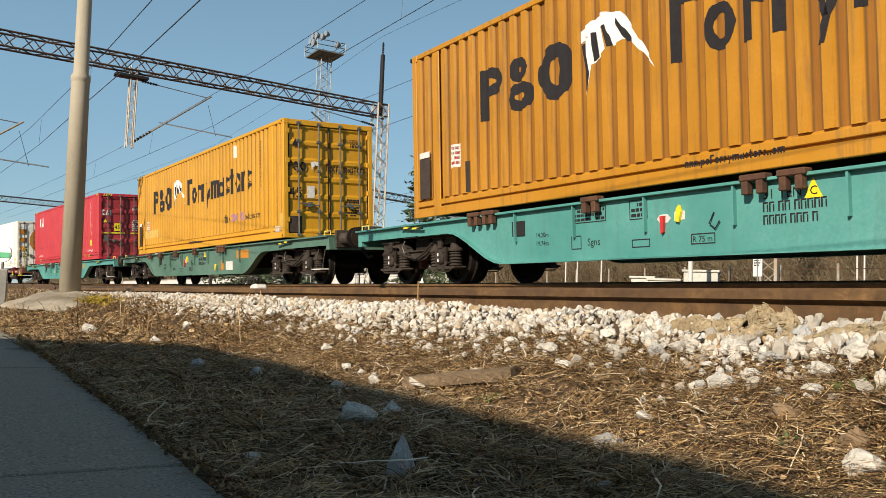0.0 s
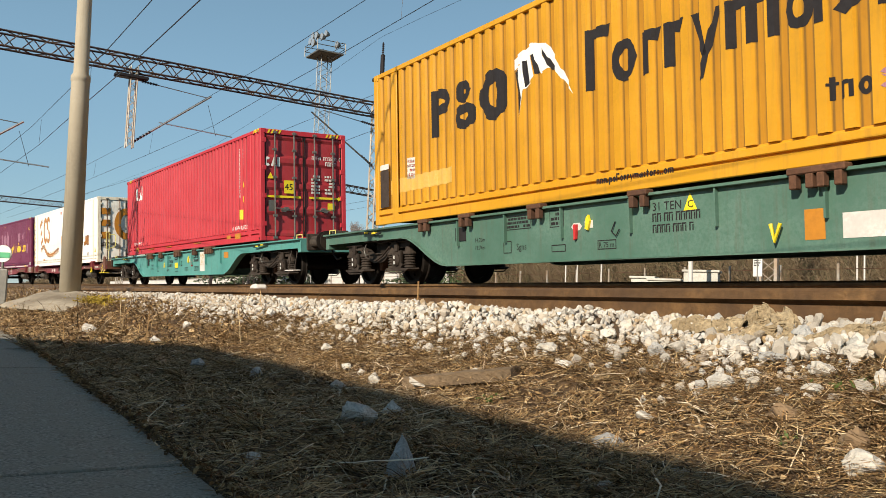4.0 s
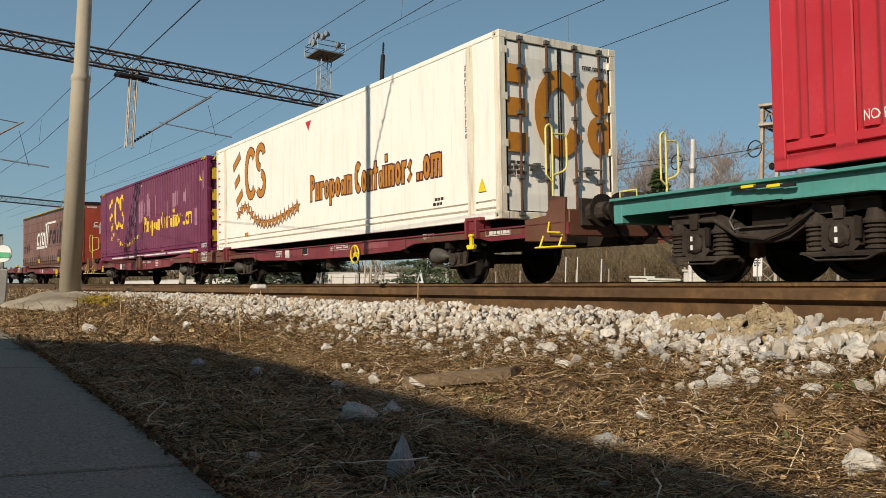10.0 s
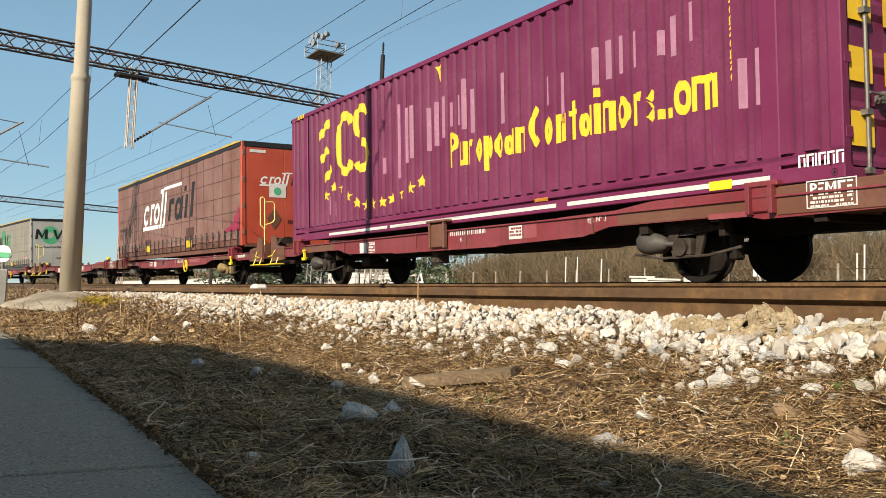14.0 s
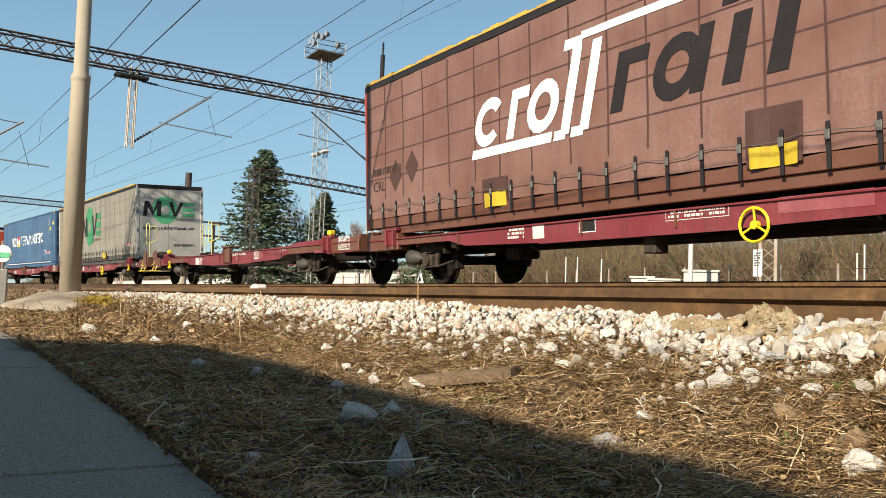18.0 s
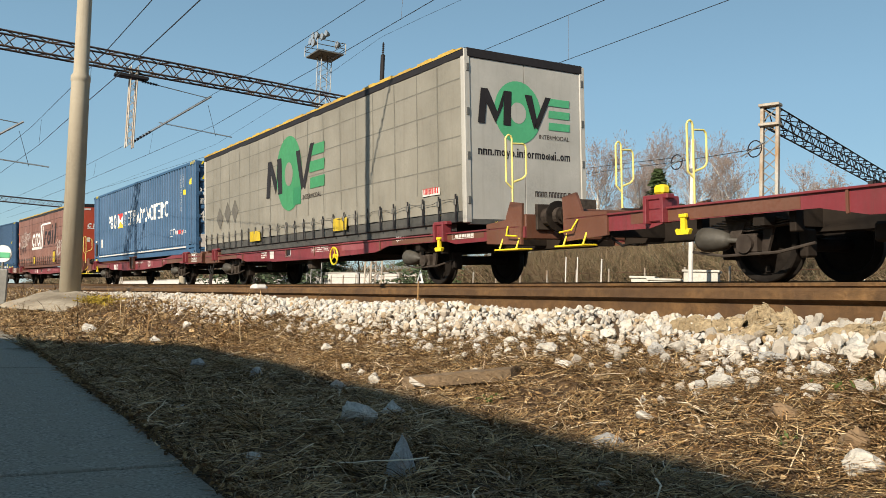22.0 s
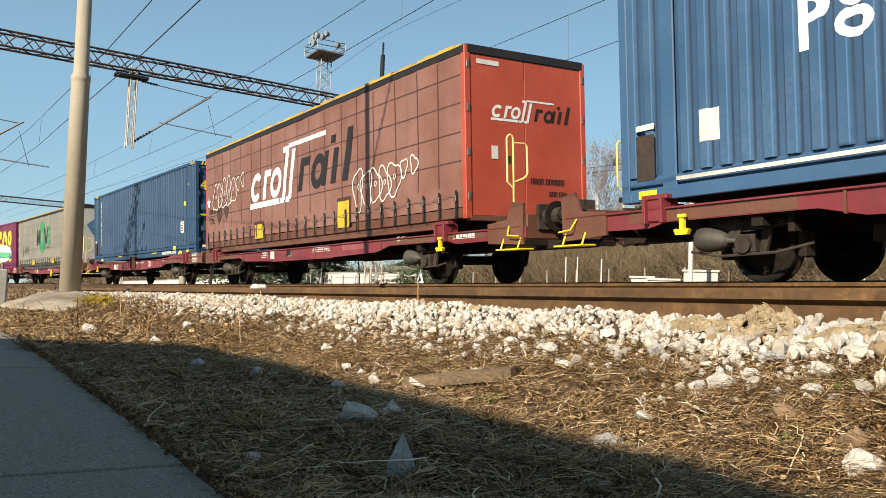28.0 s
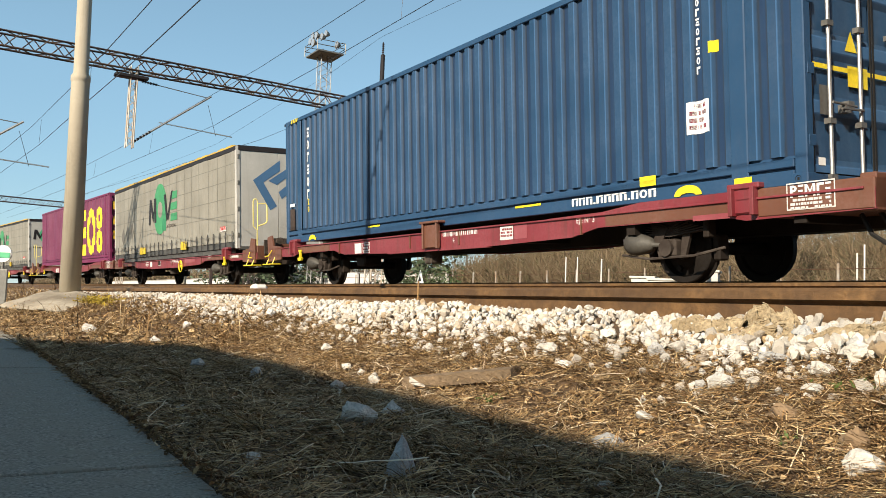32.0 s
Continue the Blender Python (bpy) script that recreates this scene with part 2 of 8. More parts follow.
M["seam_brown"] = plain("brown_seam", (0.075, 0.034, 0.026), 0.6, 0, 0.2, 18, 0)
M["seam_grey"] = plain("grey_seam", (0.17, 0.16, 0.13), 0.6, 0, 0.2, 18, 0)
M["soot"] = plain("sooty_stain", (0.06, 0.045, 0.038), 0.8, 0, 0.4, 9, 0)
M["earth"] = plain("dry_soil", (0.085, 0.050, 0.024), 0.95, 0, 0.7, 90, 0.8, (0.16, 0.095, 0.043))
M["straw"] = varied("dry_straw", [(0.038, 0.020, 0.009), (0.56, 0.345, 0.145), (0.10, 0.052, 0.022), (0.84, 0.60, 0.31), (0.042, 0.022, 0.010), (0.38, 0.22, 0.085), (0.065, 0.034, 0.015), (0.72, 0.48, 0.21), (0.045, 0.024, 0.011), (0.90, 0.71, 0.43)], 0.85, True, 40, 0)
M["twiglet"] = varied("bleached_stalks", [(0.80, 0.64, 0.42), (0.55, 0.38, 0.20), (0.88, 0.76, 0.56), (0.30, 0.17, 0.08)], 0.75, True, 40, 0)
M["stone"] = varied("limestone_ballast", [(0.60, 0.53, 0.43), (0.72, 0.68, 0.60), (0.50, 0.45, 0.38), (0.68, 0.62, 0.53), (0.40, 0.27, 0.13), (0.52, 0.50, 0.46), (0.76, 0.72, 0.65), (0.46, 0.38, 0.28), (0.66, 0.62, 0.55)], 0.85, False, 60, 0.6)
M["stones"] = varied("limestone_ballast_bed", [(0.60, 0.53, 0.43), (0.72, 0.68, 0.60), (0.50, 0.45, 0.38), (0.68, 0.62, 0.53), (0.40, 0.27, 0.13), (0.52, 0.50, 0.46), (0.76, 0.72, 0.65), (0.46, 0.38, 0.28), (0.66, 0.62, 0.55)], 0.85, True, 60, 0.6)
M["litter"] = varied("leaf_litter", [(0.04, 0.022, 0.010), (0.22, 0.125, 0.050), (0.07, 0.038, 0.017), (0.42, 0.265, 0.11), (0.05, 0.028, 0.013), (0.30, 0.175, 0.07), (0.68, 0.50, 0.27)], 0.9, True, 60, 0)
M["greystone"] = plain("grey_limestone", (0.52, 0.51, 0.49), 0.85, 0, 0.3, 55, 0.8, (0.38, 0.37, 0.34))
M["whitestone"] = plain("white_limestone", (0.70, 0.66, 0.59), 0.85, 0, 0.30, 55, 0.8, (0.52, 0.47, 0.39))
M["brownstone"] = plain("earthy_brown_stone", (0.30, 0.20, 0.11), 0.9, 0, 0.35, 24, 0.6, (0.17, 0.11, 0.06))
M["moss"] = plain("yellow_moss", (0.34, 0.24, 0.02), 0.9, 0, 0.3, 20, 0)
M["felt"] = plain("old_felt", (0.46, 0.36, 0.22), 0.95, 0, 0.5, 80, 0.8, (0.29, 0.215, 0.12))
M["ochre_dust"] = plain("ochre_dusty_steel", (0.27, 0.19, 0.07), 0.75, 0.1, 0.4, 14, 0.3, (0.12, 0.08, 0.045))
M["oldwood"] = plain("weathered_wood", (0.24, 0.165, 0.095), 0.9, 0, 0.5, 60, 0.8)
M["weed"] = plain("fresh_weed", (0.085, 0.135, 0.025), 0.7, 0, 0.3, 30, 0)
M["bark"] = plain("bark", (0.10, 0.075, 0.055), 0.9, 0, 0.3, 14, 0.4)
M["birch"] = plain("birch_bark", (0.55, 0.51, 0.45), 0.8, 0, 0.35, 9, 0.2)
M["twig"] = varied("bare_twigs", [(0.20, 0.15, 0.125), (0.34, 0.275, 0.235), (0.25, 0.185, 0.155)], 0.9, True, 20, 0)
M["needle"] = varied("spruce_needles", [(0.050, 0.080, 0.040), (0.105, 0.140, 0.070), (0.070, 0.105, 0.052)], 0.8, True, 20, 0)
M["pine"] = varied("pine_needles", [(0.040, 0.065, 0.016), (0.060, 0.090, 0.024)], 0.8, True, 20, 0)
M["brush"] = varied("dead_brush", [(0.12, 0.078, 0.045), (0.26, 0.18, 0.10), (0.075, 0.048, 0.030), (0.17, 0.115, 0.055), (0.085, 0.085, 0.035), (0.30, 0.23, 0.15)], 0.9, True, 20, 0)
M["hill"] = plain("far_wood", (0.10, 0.075, 0.055), 0.95, 0, 0.4, 0.2, 0)
M["cabinet"] = plain("weathered_white_cabinet", (0.52, 0.50, 0.44), 0.8, 0, 0.2, 8, 0.1, (0.40, 0.37, 0.31))
M["plaster"] = plain("building_plaster", (0.55, 0.48, 0.38), 0.9, 0, 0.1, 10, 0.1)
M["tiles"] = plain("roof_tile", (0.30, 0.12, 0.07), 0.85, 0, 0.25, 10, 0.2)
M["lampglass"] = plain("lamp_glass", (0.55, 0.58, 0.60), 0.12, 0.6, 0.05, 12, 0)

for _k, _c, _a in (("yellow", (0.66, 0.315, 0.004), 0.4), ("amber_old", (0.50, 0.215, 0.004), 0.85), ("crimson", (0.53, 0.023, 0.036), 0.15), ("plum", (0.165, 0.012, 0.065), 0.15), ("navy", (0.014, 0.056, 0.125), 0.12), ("blue", (0.040, 0.110, 0.215), 0.2)):
    M[_k + "_rail"] = painted(_k + "_rail_paint", _c, amount=_a, fade=0.03, shade=0.85)
for _k in ("grime", "wheel", "ink", "black", "soot", "gear"):
    M[_k].node_tree.nodes["Principled BSDF"].inputs["Specular IOR Level"].default_value = 0.12

# ---- mesh helpers ----


def link(name, bm, material, parent=None, label="", smooth=False):
    me = bpy.data.meshes.new(name)
    bm.to_mesh(me)
    bm.free()
    if smooth:
        me.polygons.foreach_set("use_smooth", [True] * len(me.polygons))
    if isinstance(material, str):
        material = M[material]
    me.materials.append(material)
    ob = new(name, me)
    if parent is not None:
        ob.parent = parent
    if label:
        ob["label"] = label
    return ob


def part(name, bm, material, parent, label="", smooth=False):
    return link(name, bm, material, parent, label, smooth)


def thing(name, label, category, group="", at=None):
    e = new(name)
    e.empty_display_size = 0.2
    tagged(e, label, category, group)
    if at is not None:
        e.matrix_world = at
    return e


def box(x0, x1, y0, y1, z0, z1, bevel=0.0, bm=None):
    bm = bm or bmesh.new()
    r = bmesh.ops.create_cube(bm, size=1.0)
    vs = r["verts"]
    for v in vs:
        v.co = Vector((x0 + (v.co.x + 0.5) * (x1 - x0), y0 + (v.co.y + 0.5) * (y1 - y0), z0 + (v.co.z + 0.5) * (z1 - z0)))
    if bevel:
        es = list({e for v in vs for e in v.link_edges})
        bmesh.ops.bevel(bm, geom=es, offset=bevel, segments=1, affect="EDGES")
    return bm


def cyl(p, q, r, r2=None, n=12, bm=None, caps=True):
    """A rod from p to q."""
    bm = bm or bmesh.new()
    p, q = Vector(p), Vector(q)
    d = q - p
    m = Matrix.Translation((p + q) / 2) @ d.to_track_quat("Z", "Y").to_matrix().to_4x4()
    bmesh.ops.create_cone(bm, cap_ends=caps, segments=n, radius1=r, radius2=r if r2 is None else r2, depth=d.length, matrix=m)
    return bm


def prism(pts, a, b, axis="y", bm=None):
    """A plate: the outline pts (two numbers each) drawn out from a to b along the axis."""
    bm = bm or bmesh.new()
    def P(u, v, w):
        return {"x": (w, u, v), "y": (u, w, v), "z": (u, v, w)}[axis]
    lo = [bm.verts.new(P(u, v, a)) for u, v in pts]
    hi = [bm.verts.new(P(u, v, b)) for u, v in pts]
    bm.faces.new(lo)
    bm.faces.new(hi[::-1])
    n = len(pts)
    for i in range(n):
        bm.faces.new((lo[i], hi[i], hi[(i + 1) % n], lo[(i + 1) % n]))
    bmesh.ops.recalc_face_normals(bm, faces=bm.faces[:])
    return bm


def tube(pts, r, n=6, bm=None, close=False):
    """A bent rod through the points."""
    bm = bm or bmesh.new()
    pts = [Vector(q) for q in pts]
    rings = []
    for i, q in enumerate(pts):
        d = (pts[min(i + 1, len(pts) - 1)] - pts[max(i - 1, 0)]).normalized()
        e = d.orthogonal().normalized() if not rings else (prev - prev.project(d)).normalized()
        prev = e
        f = d.cross(e)
        rings.append([bm.verts.new(q + r * (math.cos(k * math.tau / n) * e + math.sin(k * math.tau / n) * f)) for k in range(n)])
    for a, b in zip(rings, rings[1:]):
        for k in range(n):
            bm.faces.new((a[k], a[(k + 1) % n], b[(k + 1) % n], b[k]))
    bm.faces.new(rings[0][::-1])
    bm.faces.new(rings[-1])
    return bm


def lathe(profile, axis_y0, n=28, bm=None, cx=0.0, cz=0.0):
    """A turned body about an axis along y: profile of (radius, y)."""
    bm = bm or bmesh.new()
    rings = []
    for r, y in profile:
        rings.append([bm.verts.new((cx + r * math.cos(k * math.tau / n), axis_y0 + y, cz + r * math.sin(k * math.tau / n))) for k in range(n)])
    for a, b in zip(rings, rings[1:]):
        for k in range(n):
            bm.faces.new((a[k], a[(k + 1) % n], b[(k + 1) % n], b[k]))
    bm.faces.new(rings[0])
    bm.faces.new(rings[-1][::-1])
    bmesh.ops.recalc_face_normals(bm, faces=bm.faces[:])
    return bm

# ---- marks: painted shapes and writing, laid on a surface ----


def wave(x, period=0.28, depth=0.045):
    """How far the pressed side lies back at x."""
    f = (x / period) % 1.0
    if f < 0.40:
        return 0.0
    if f < 0.50:
        return depth * (f - 0.40) / 0.10
    if f < 0.90:
        return depth
    return depth * (1 - (f - 0.90) / 0.10)


WAVE_CUTS = (0.0, 0.40, 0.50, 0.90)


def flat_bm(polys):
    bm = bmesh.new()
    for pts in polys:
        try:
            bm.faces.new([bm.verts.new((u, 0.0, v)) for u, v in pts])
        except ValueError:
            pass
    return bm


def text_bm(txt, size, slant=0.0, stretch=1.0):
    """Writing in the built-in font, in the x-z plane, from its lower left corner."""
    cu = bpy.data.curves.new("writing", "FONT")
    cu.body, cu.size, cu.shear, cu.resolution_u = txt, size * 1.38, slant, 2
    ob = bpy.data.objects.new("writing", cu)
    me = bpy.data.meshes.new_from_object(ob)
    bm = bmesh.new()
    bm.from_mesh(me)
    bpy.data.objects.remove(ob)
    bpy.data.curves.remove(cu)
    bpy.data.meshes.remove(me)
    for v in bm.verts:
        v.co = Vector((v.co.x * stretch, 0.0, v.co.y))
    return bm


def lay(bm, name, material, parent, x, z, y, face="side", proud=0.004, corrugated=False, turn=0.0, label="", relief=None):
    """Put a flat mark on the near side (x runs along) or on the front end (x runs across, away from the lens)."""
    c, s = math.cos(turn), math.sin(turn)
    for v in bm.verts:
        u, w = v.co.x, v.co.z
        v.co = Vector((x + u * c - w * s, 0.0, z + u * s + w * c))
    if corrugated:
        lo, hi = min(v.co.x for v in bm.verts), max(v.co.x for v in bm.verts)
        for k in range(int(math.floor(lo / 0.28)), int(math.ceil(hi / 0.28)) + 1):
            for f in WAVE_CUTS:
                cut = (k + f) * 0.28
                if lo < cut < hi:
                    bmesh.ops.bisect_plane(bm, geom=bm.verts[:] + bm.edges[:] + bm.faces[:], plane_co=(cut, 0, 0), plane_no=(1, 0, 0))
    if relief:
        for ax in (0, 2):
            lo, hi = min(v.co[ax] for v in bm.verts), max(v.co[ax] for v in bm.verts)
            no = (1, 0, 0) if ax == 0 else (0, 0, 1)
            for k in range(int(lo / 0.17) - 1, int(hi / 0.17) + 2):
                if lo < k * 0.17 < hi:
                    bmesh.ops.bisect_plane(bm, geom=bm.verts[:] + bm.edges[:] + bm.faces[:], plane_co=(k * 0.17 * no[0], 0, k * 0.17 * no[2]), plane_no=no)
    for v in bm.verts:
        u, w = v.co.x, v.co.z
        if face == "side":
            v.co = Vector((u, y - proud + ((wave(u) if w > 0.305 else -0.012) if corrugated else 0.0) - (relief(u, w) if relief else 0.0), w))
        else:
            v.co = Vector((y + proud, u, w))
    return part(name, bm, material, parent, label)


def slab(x0, x1, z0, z1, lean=0.0):
    d = lean * (z1 - z0)
    return [(x0, z0), (x1, z0), (x1 + d, z1), (x0 + d, z1)]


def ring(cx, cz, rx, rz, w, n=20, a0=0.0, a1=math.tau):
    """A band round an oval, as four-sided pieces."""
    out = []
    for k in range(n):
        a, b = a0 + (a1 - a0) * k / n, a0 + (a1 - a0) * (k + 1) / n
        out.append([(cx + rx * math.cos(a), cz + rz * math.sin(a)), (cx + rx * math.cos(b), cz + rz * math.sin(b)),
                    (cx + (rx - w) * math.cos(b), cz + (rz - w) * math.sin(b)), (cx + (rx - w) * math.cos(a), cz + (rz - w) * math.sin(a))])
    return out


def disc(cx, cz, rx, rz=None, n=28):
    rz = rz or rx
    return [[(cx + rx * math.cos(k * math.tau / n), cz + rz * math.sin(k * math.tau / n)) for k in range(n)]]


def star(cx, cz, r):
    p = [(cx + (r if k % 2 == 0 else r * 0.42) * math.sin(k * math.pi / 5), cz + (r if k % 2 == 0 else r * 0.42) * math.cos(k * math.pi / 5)) for k in range(10)]
    return [[p[k], p[(k + 1) % 10], (cx, cz)] for k in range(10)]


def blocks(code, h, lean=0.0, heavy=0.16):
    """Plain upright shapes in the rhythm of a word: T tall, x low, d hanging, i thin, o round, a space leaves a gap."""
    out, x = [], 0.0
    for ch in code:
        if ch == " ":
            x += 0.35 * h
            continue
        if ch == ".":
            out.append(slab(x, x + heavy * h, 0, heavy * h, lean))
            x += 0.3 * h
            continue
        top = h if ch in "TiO" else 0.68 * h
        low = -0.26 * h if ch == "d" else 0.0
        w = {"T": 0.62, "O": 0.66, "x": 0.50, "o": 0.54, "d": 0.5, "i": 0.18}[ch] * h
        s = heavy * h
        if ch in "oO":
            out += [[(u + lean * v, v) for u, v in q] for q in ring(x + w / 2, top / 2, w / 2, top / 2, s * 0.95, 14)]
        elif ch == "i":
            out.append(slab(x, x + s, 0, top, lean))
        else:
            out.append(slab(x, x + s * 1.15, low, top, lean))
            out.append(slab(x + w - s, x + w, low if ch == "d" else 0.0, top * (0.74 if ch == "T" else 0.9), lean))
            if ch == "T":
                out.append([(u + lean * v, v) for u, v in slab(x + s, x + w, top * 0.84, top)])
        x += w + 0.10 * h
    return out


def figure(ch, s):
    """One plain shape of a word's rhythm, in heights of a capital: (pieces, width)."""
    X, pi = 0.66, math.pi
    if ch == "I":
        return [slab(0, s, 0, 1)], s
    if ch == "T":
        return [slab(0, s, 0, 1), [(s, 0.83), (s + 0.34, 0.80), (s + 0.38, 1), (s, 1)]], s + 0.36
    if ch == "P":
        return [slab(0, s, 0, 1)] + ring(s, 0.72, 0.34, 0.28, s * 0.85, 10, -pi / 2, pi / 2), s + 0.34
    if ch == "G":
        return ring(0.28, 0.77, 0.21, 0.23, s * 0.75, 14) + ring(0.31, 0.265, 0.31, 0.265, s * 0.8, 16), 0.64
    if ch == "O":
        return ring(0.36, 0.5, 0.36, 0.5, s * 1.05, 20), 0.72
    if ch == "C":
        return ring(0.36, 0.5, 0.36, 0.5, s * 1.1, 18, 0.8, math.tau - 0.8), 0.64
    if ch == "E":
        return [slab(0, 0.42, 0, s * 0.8), slab(0, 0.36, 0.5 - s * 0.4, 0.5 + s * 0.4), slab(0, 0.42, 1 - s * 0.8, 1)], 0.42
    if ch == "M":
        return [slab(0, s, 0, 1), slab(0.62, 0.62 + s, 0, 1), [(s, 1), (s + 0.02, 0.72), (0.31 + s / 2, 0.2), (0.31 + s / 2, 0.48)], [(0.31 + s / 2, 0.48), (0.31 + s / 2, 0.2), (0.6, 0.72), (0.62, 1)]], 0.62 + s
    if ch == "A":
        return [[(0, 0), (s, 0), (0.36, 0.9), (0.30, 1)], [(0.62 - s, 0), (0.62, 0), (0.32, 1), (0.36, 0.8)]], 0.62
    if ch == "o":
        return ring(0.27, 0.33, 0.27, 0.34, s * 0.95, 14), 0.54
    if ch == "u":
        return [slab(0, s, 0, X), slab(0.36, 0.36 + s, 0, X), slab(s, 0.36, 0, 0.15)], 0.36 + s
    if ch == "r":
        return [slab(0, s, 0, X), [(s, X - 0.16), (s + 0.15, X - 0.2), (s + 0.22, X), (s, X)]], s + 0.22
    if ch == "y":
        return [[(0, X), (s, X), (0.31, 0.02), (0.22, 0.02)], [(0.44, X), (0.54, X), (0.24, -0.3), (0.12, -0.3)]], 0.54
    if ch == "m":
        k = s * 0.85
        return [slab(0, k, 0, X), slab(0.34, 0.34 + k, 0, X), slab(0.68, 0.68 + k, 0, X - 0.03), slab(k, 0.34, X - 0.15, X), slab(0.34 + k, 0.68, X - 0.15, X)], 0.68 + k
    if ch == "n":
        return [slab(0, s, 0, X), slab(0.36, 0.36 + s, 0, X - 0.03), slab(s, 0.36, X - 0.16, X)], 0.36 + s
    if ch == "a":
        return ring(0.2, 0.27, 0.2, 0.27, s * 0.8, 12) + [slab(0.4, 0.4 + s * 0.9, 0, X)], 0.4 + s * 0.9
    if ch == "s":
        return [[(0, 0.5), (0.2, 0.40), (0.40, 0.56), (0.2, X)], [(0, 0.12), (0.2, 0), (0.40, 0.16), (0.22, 0.27)], [(0.02, 0.44), (0.2, 0.38), (0.36, 0.22), (0.20, 0.29)]], 0.4
    if ch == "t":
        return [slab(0.1, 0.1 + s, 0, 0.88), slab(0, 0.1, X - 0.12, X), slab(0.1 + s, 0.24 + s, X - 0.12, X)], 0.24 + s
    if ch == "p":
        return [slab(0, s, -0.28, X)] + ring(s + 0.18, 0.33, 0.22, 0.33, s * 0.8, 12), s + 0.40
    if ch == "i":
        return [slab(0, s, 0, X), slab(0, s, 0.8, 0.8 + s)], s
    return [slab(0, s, 0, s)], s


def shapes(code, h, heavy=0.2, lean=0.0, gap=0.10):
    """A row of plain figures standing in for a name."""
    out, x = [], 0.0
    for ch in code:
        if ch == " ":
            x += 0.34
            continue
        q, w = figure(ch, heavy)
        out += [[((x + u + lean * v) * h, v * h) for u, v in pts] for pts in q]
        x += w + gap
    return out


def widened(polys, d):
    """The same pieces, each d wider all round."""
    out = []
    for q in polys:
        cu, cv = sum(u for u, v in q) / len(q), sum(v for u, v in q) / len(q)
        out.append([(u + math.copysign(d, u - cu), v + math.copysign(d, v - cv)) for u, v in q])
    return out


def code_column(n, h, gap=0.3):
    """Small unreadable figures one under another."""
    out = []
    for k in range(n):
        z = -k * h * (1 + gap)
        if k % 3 == 1:
            out += ring(h * 0.3, z + h / 2, h * 0.3, h / 2, h * 0.2, 8)
        elif k % 3 == 2:
            out += [slab(0, h * 0.22, z, z + h), slab(h * 0.22, h * 0.6, z + h * 0.72, z + h)]
        else:
            out += [slab(0, h * 0.6, z, z + h * 0.26), slab(h * 0.1, h * 0.5, z + h * 0.36, z + h * 0.6), slab(0, h * 0.6, z + h * 0.74, z + h)]
    return out


def small_print(w, rows, h, fill=0.8, seed=1):
    rnd, out = random.Random(seed), []
    for r in range(rows):
        x, z = 0.0, -r * h * 1.6
        while x < w:
            l = rnd.uniform(0.5, 2.2) * h
            if rnd.random() < fill:
                out.append(slab(x, min(x + l, w), z, z + h))
            x += l + 0.35 * h
    return out


# ---- boxes that the train carries ----


def pressed_panel(x0, x1, z0, z1, y, out=-1, period=0.28, depth=0.045):
    """A vertically pressed sheet; out: the side it faces along y."""
    xs = [x0]
    k = math.floor(x0 / period)
    while k * period < x1:
        for f in WAVE_CUTS:
            c = (k + f) * period
            if x0 < c < x1:
                xs.append(c)
        k += 1
    xs.append(x1)
    bm = bmesh.new()
    back = 0.012
    rows = [[bm.verts.new((x, y - out * (wave(x) + b), z)) for x in xs] for b, z in ((0, z0), (0, z1), (back, z1), (back, z0))]
    for a, b in ((0, 1), (1, 2), (2, 3), (3, 0)):
        for i in range(len(xs) - 1):
            bm.faces.new((rows[a][i], rows[a][i + 1], rows[b][i + 1], rows[b][i]))
    bmesh.ops.recalc_face_normals(bm, faces=bm.faces[:])
    return bm


def ribbed_panel(y0, y1, z0, z1, x, n, depth=0.03):
    """A sheet across the end, pressed in n wide level ribs."""
    bm = bmesh.new()
    h = (z1 - z0) / n
    zs, ds = [], []
    for k in range(n):
        for f, d in ((0.0, 0), (0.10, 0), (0.22, 1), (0.80, 1), (0.92, 0)):
            zs.append(z0 + (k + f) * h)
            ds.append(d * depth)
    zs.append(z1)
    ds.append(0)
    a = [bm.verts.new((x - d, y0, z)) for z, d in zip(zs, ds)]
    b = [bm.verts.new((x - d, y1, z)) for z, d in zip(zs, ds)]
    a2 = [bm.verts.new((x - 0.05, y0, z)) for z in (z0, z1)]
    b2 = [bm.verts.new((x - 0.05, y1, z)) for z in (z0, z1)]
    for i in range(len(zs) - 1):
        bm.faces.new((a[i], b[i], b[i + 1], a[i + 1]))
    bm.faces.new((a2[0], a2[1], b2[1], b2[0]))
    return bm


def lock_bar(parent, y, z0, z1, x, material, handle_z, toward):
    """An upright locking bar with its brackets and its lever."""
    bar = part("locking_bar", cyl((x + 0.045, y, z0 + 0.02), (x + 0.045, y, z1 - 0.02), 0.021, n=8), material, parent)
    for z in (z0 + 0.05, z0 + 0.62, (z0 + z1) / 2 + 0.2, z1 - 0.5, z1 - 0.06):
        part("bar_bracket", box(x + 0.002, x + 0.075, y - 0.05, y + 0.05, z - 0.028, z + 0.028), "dullsteel", bar)
    bm = cyl((x + 0.075, y, handle_z), (x + 0.085, y + toward * 0.40, handle_z - 0.015), 0.014, n=6)
    box(x + 0.005, x + 0.09, y + toward * 0.30 - 0.05, y + toward * 0.30 + 0.05, handle_z - 0.05, handle_z + 0.035, 0, bm)
    part("lever", bm, "dullsteel", bar)


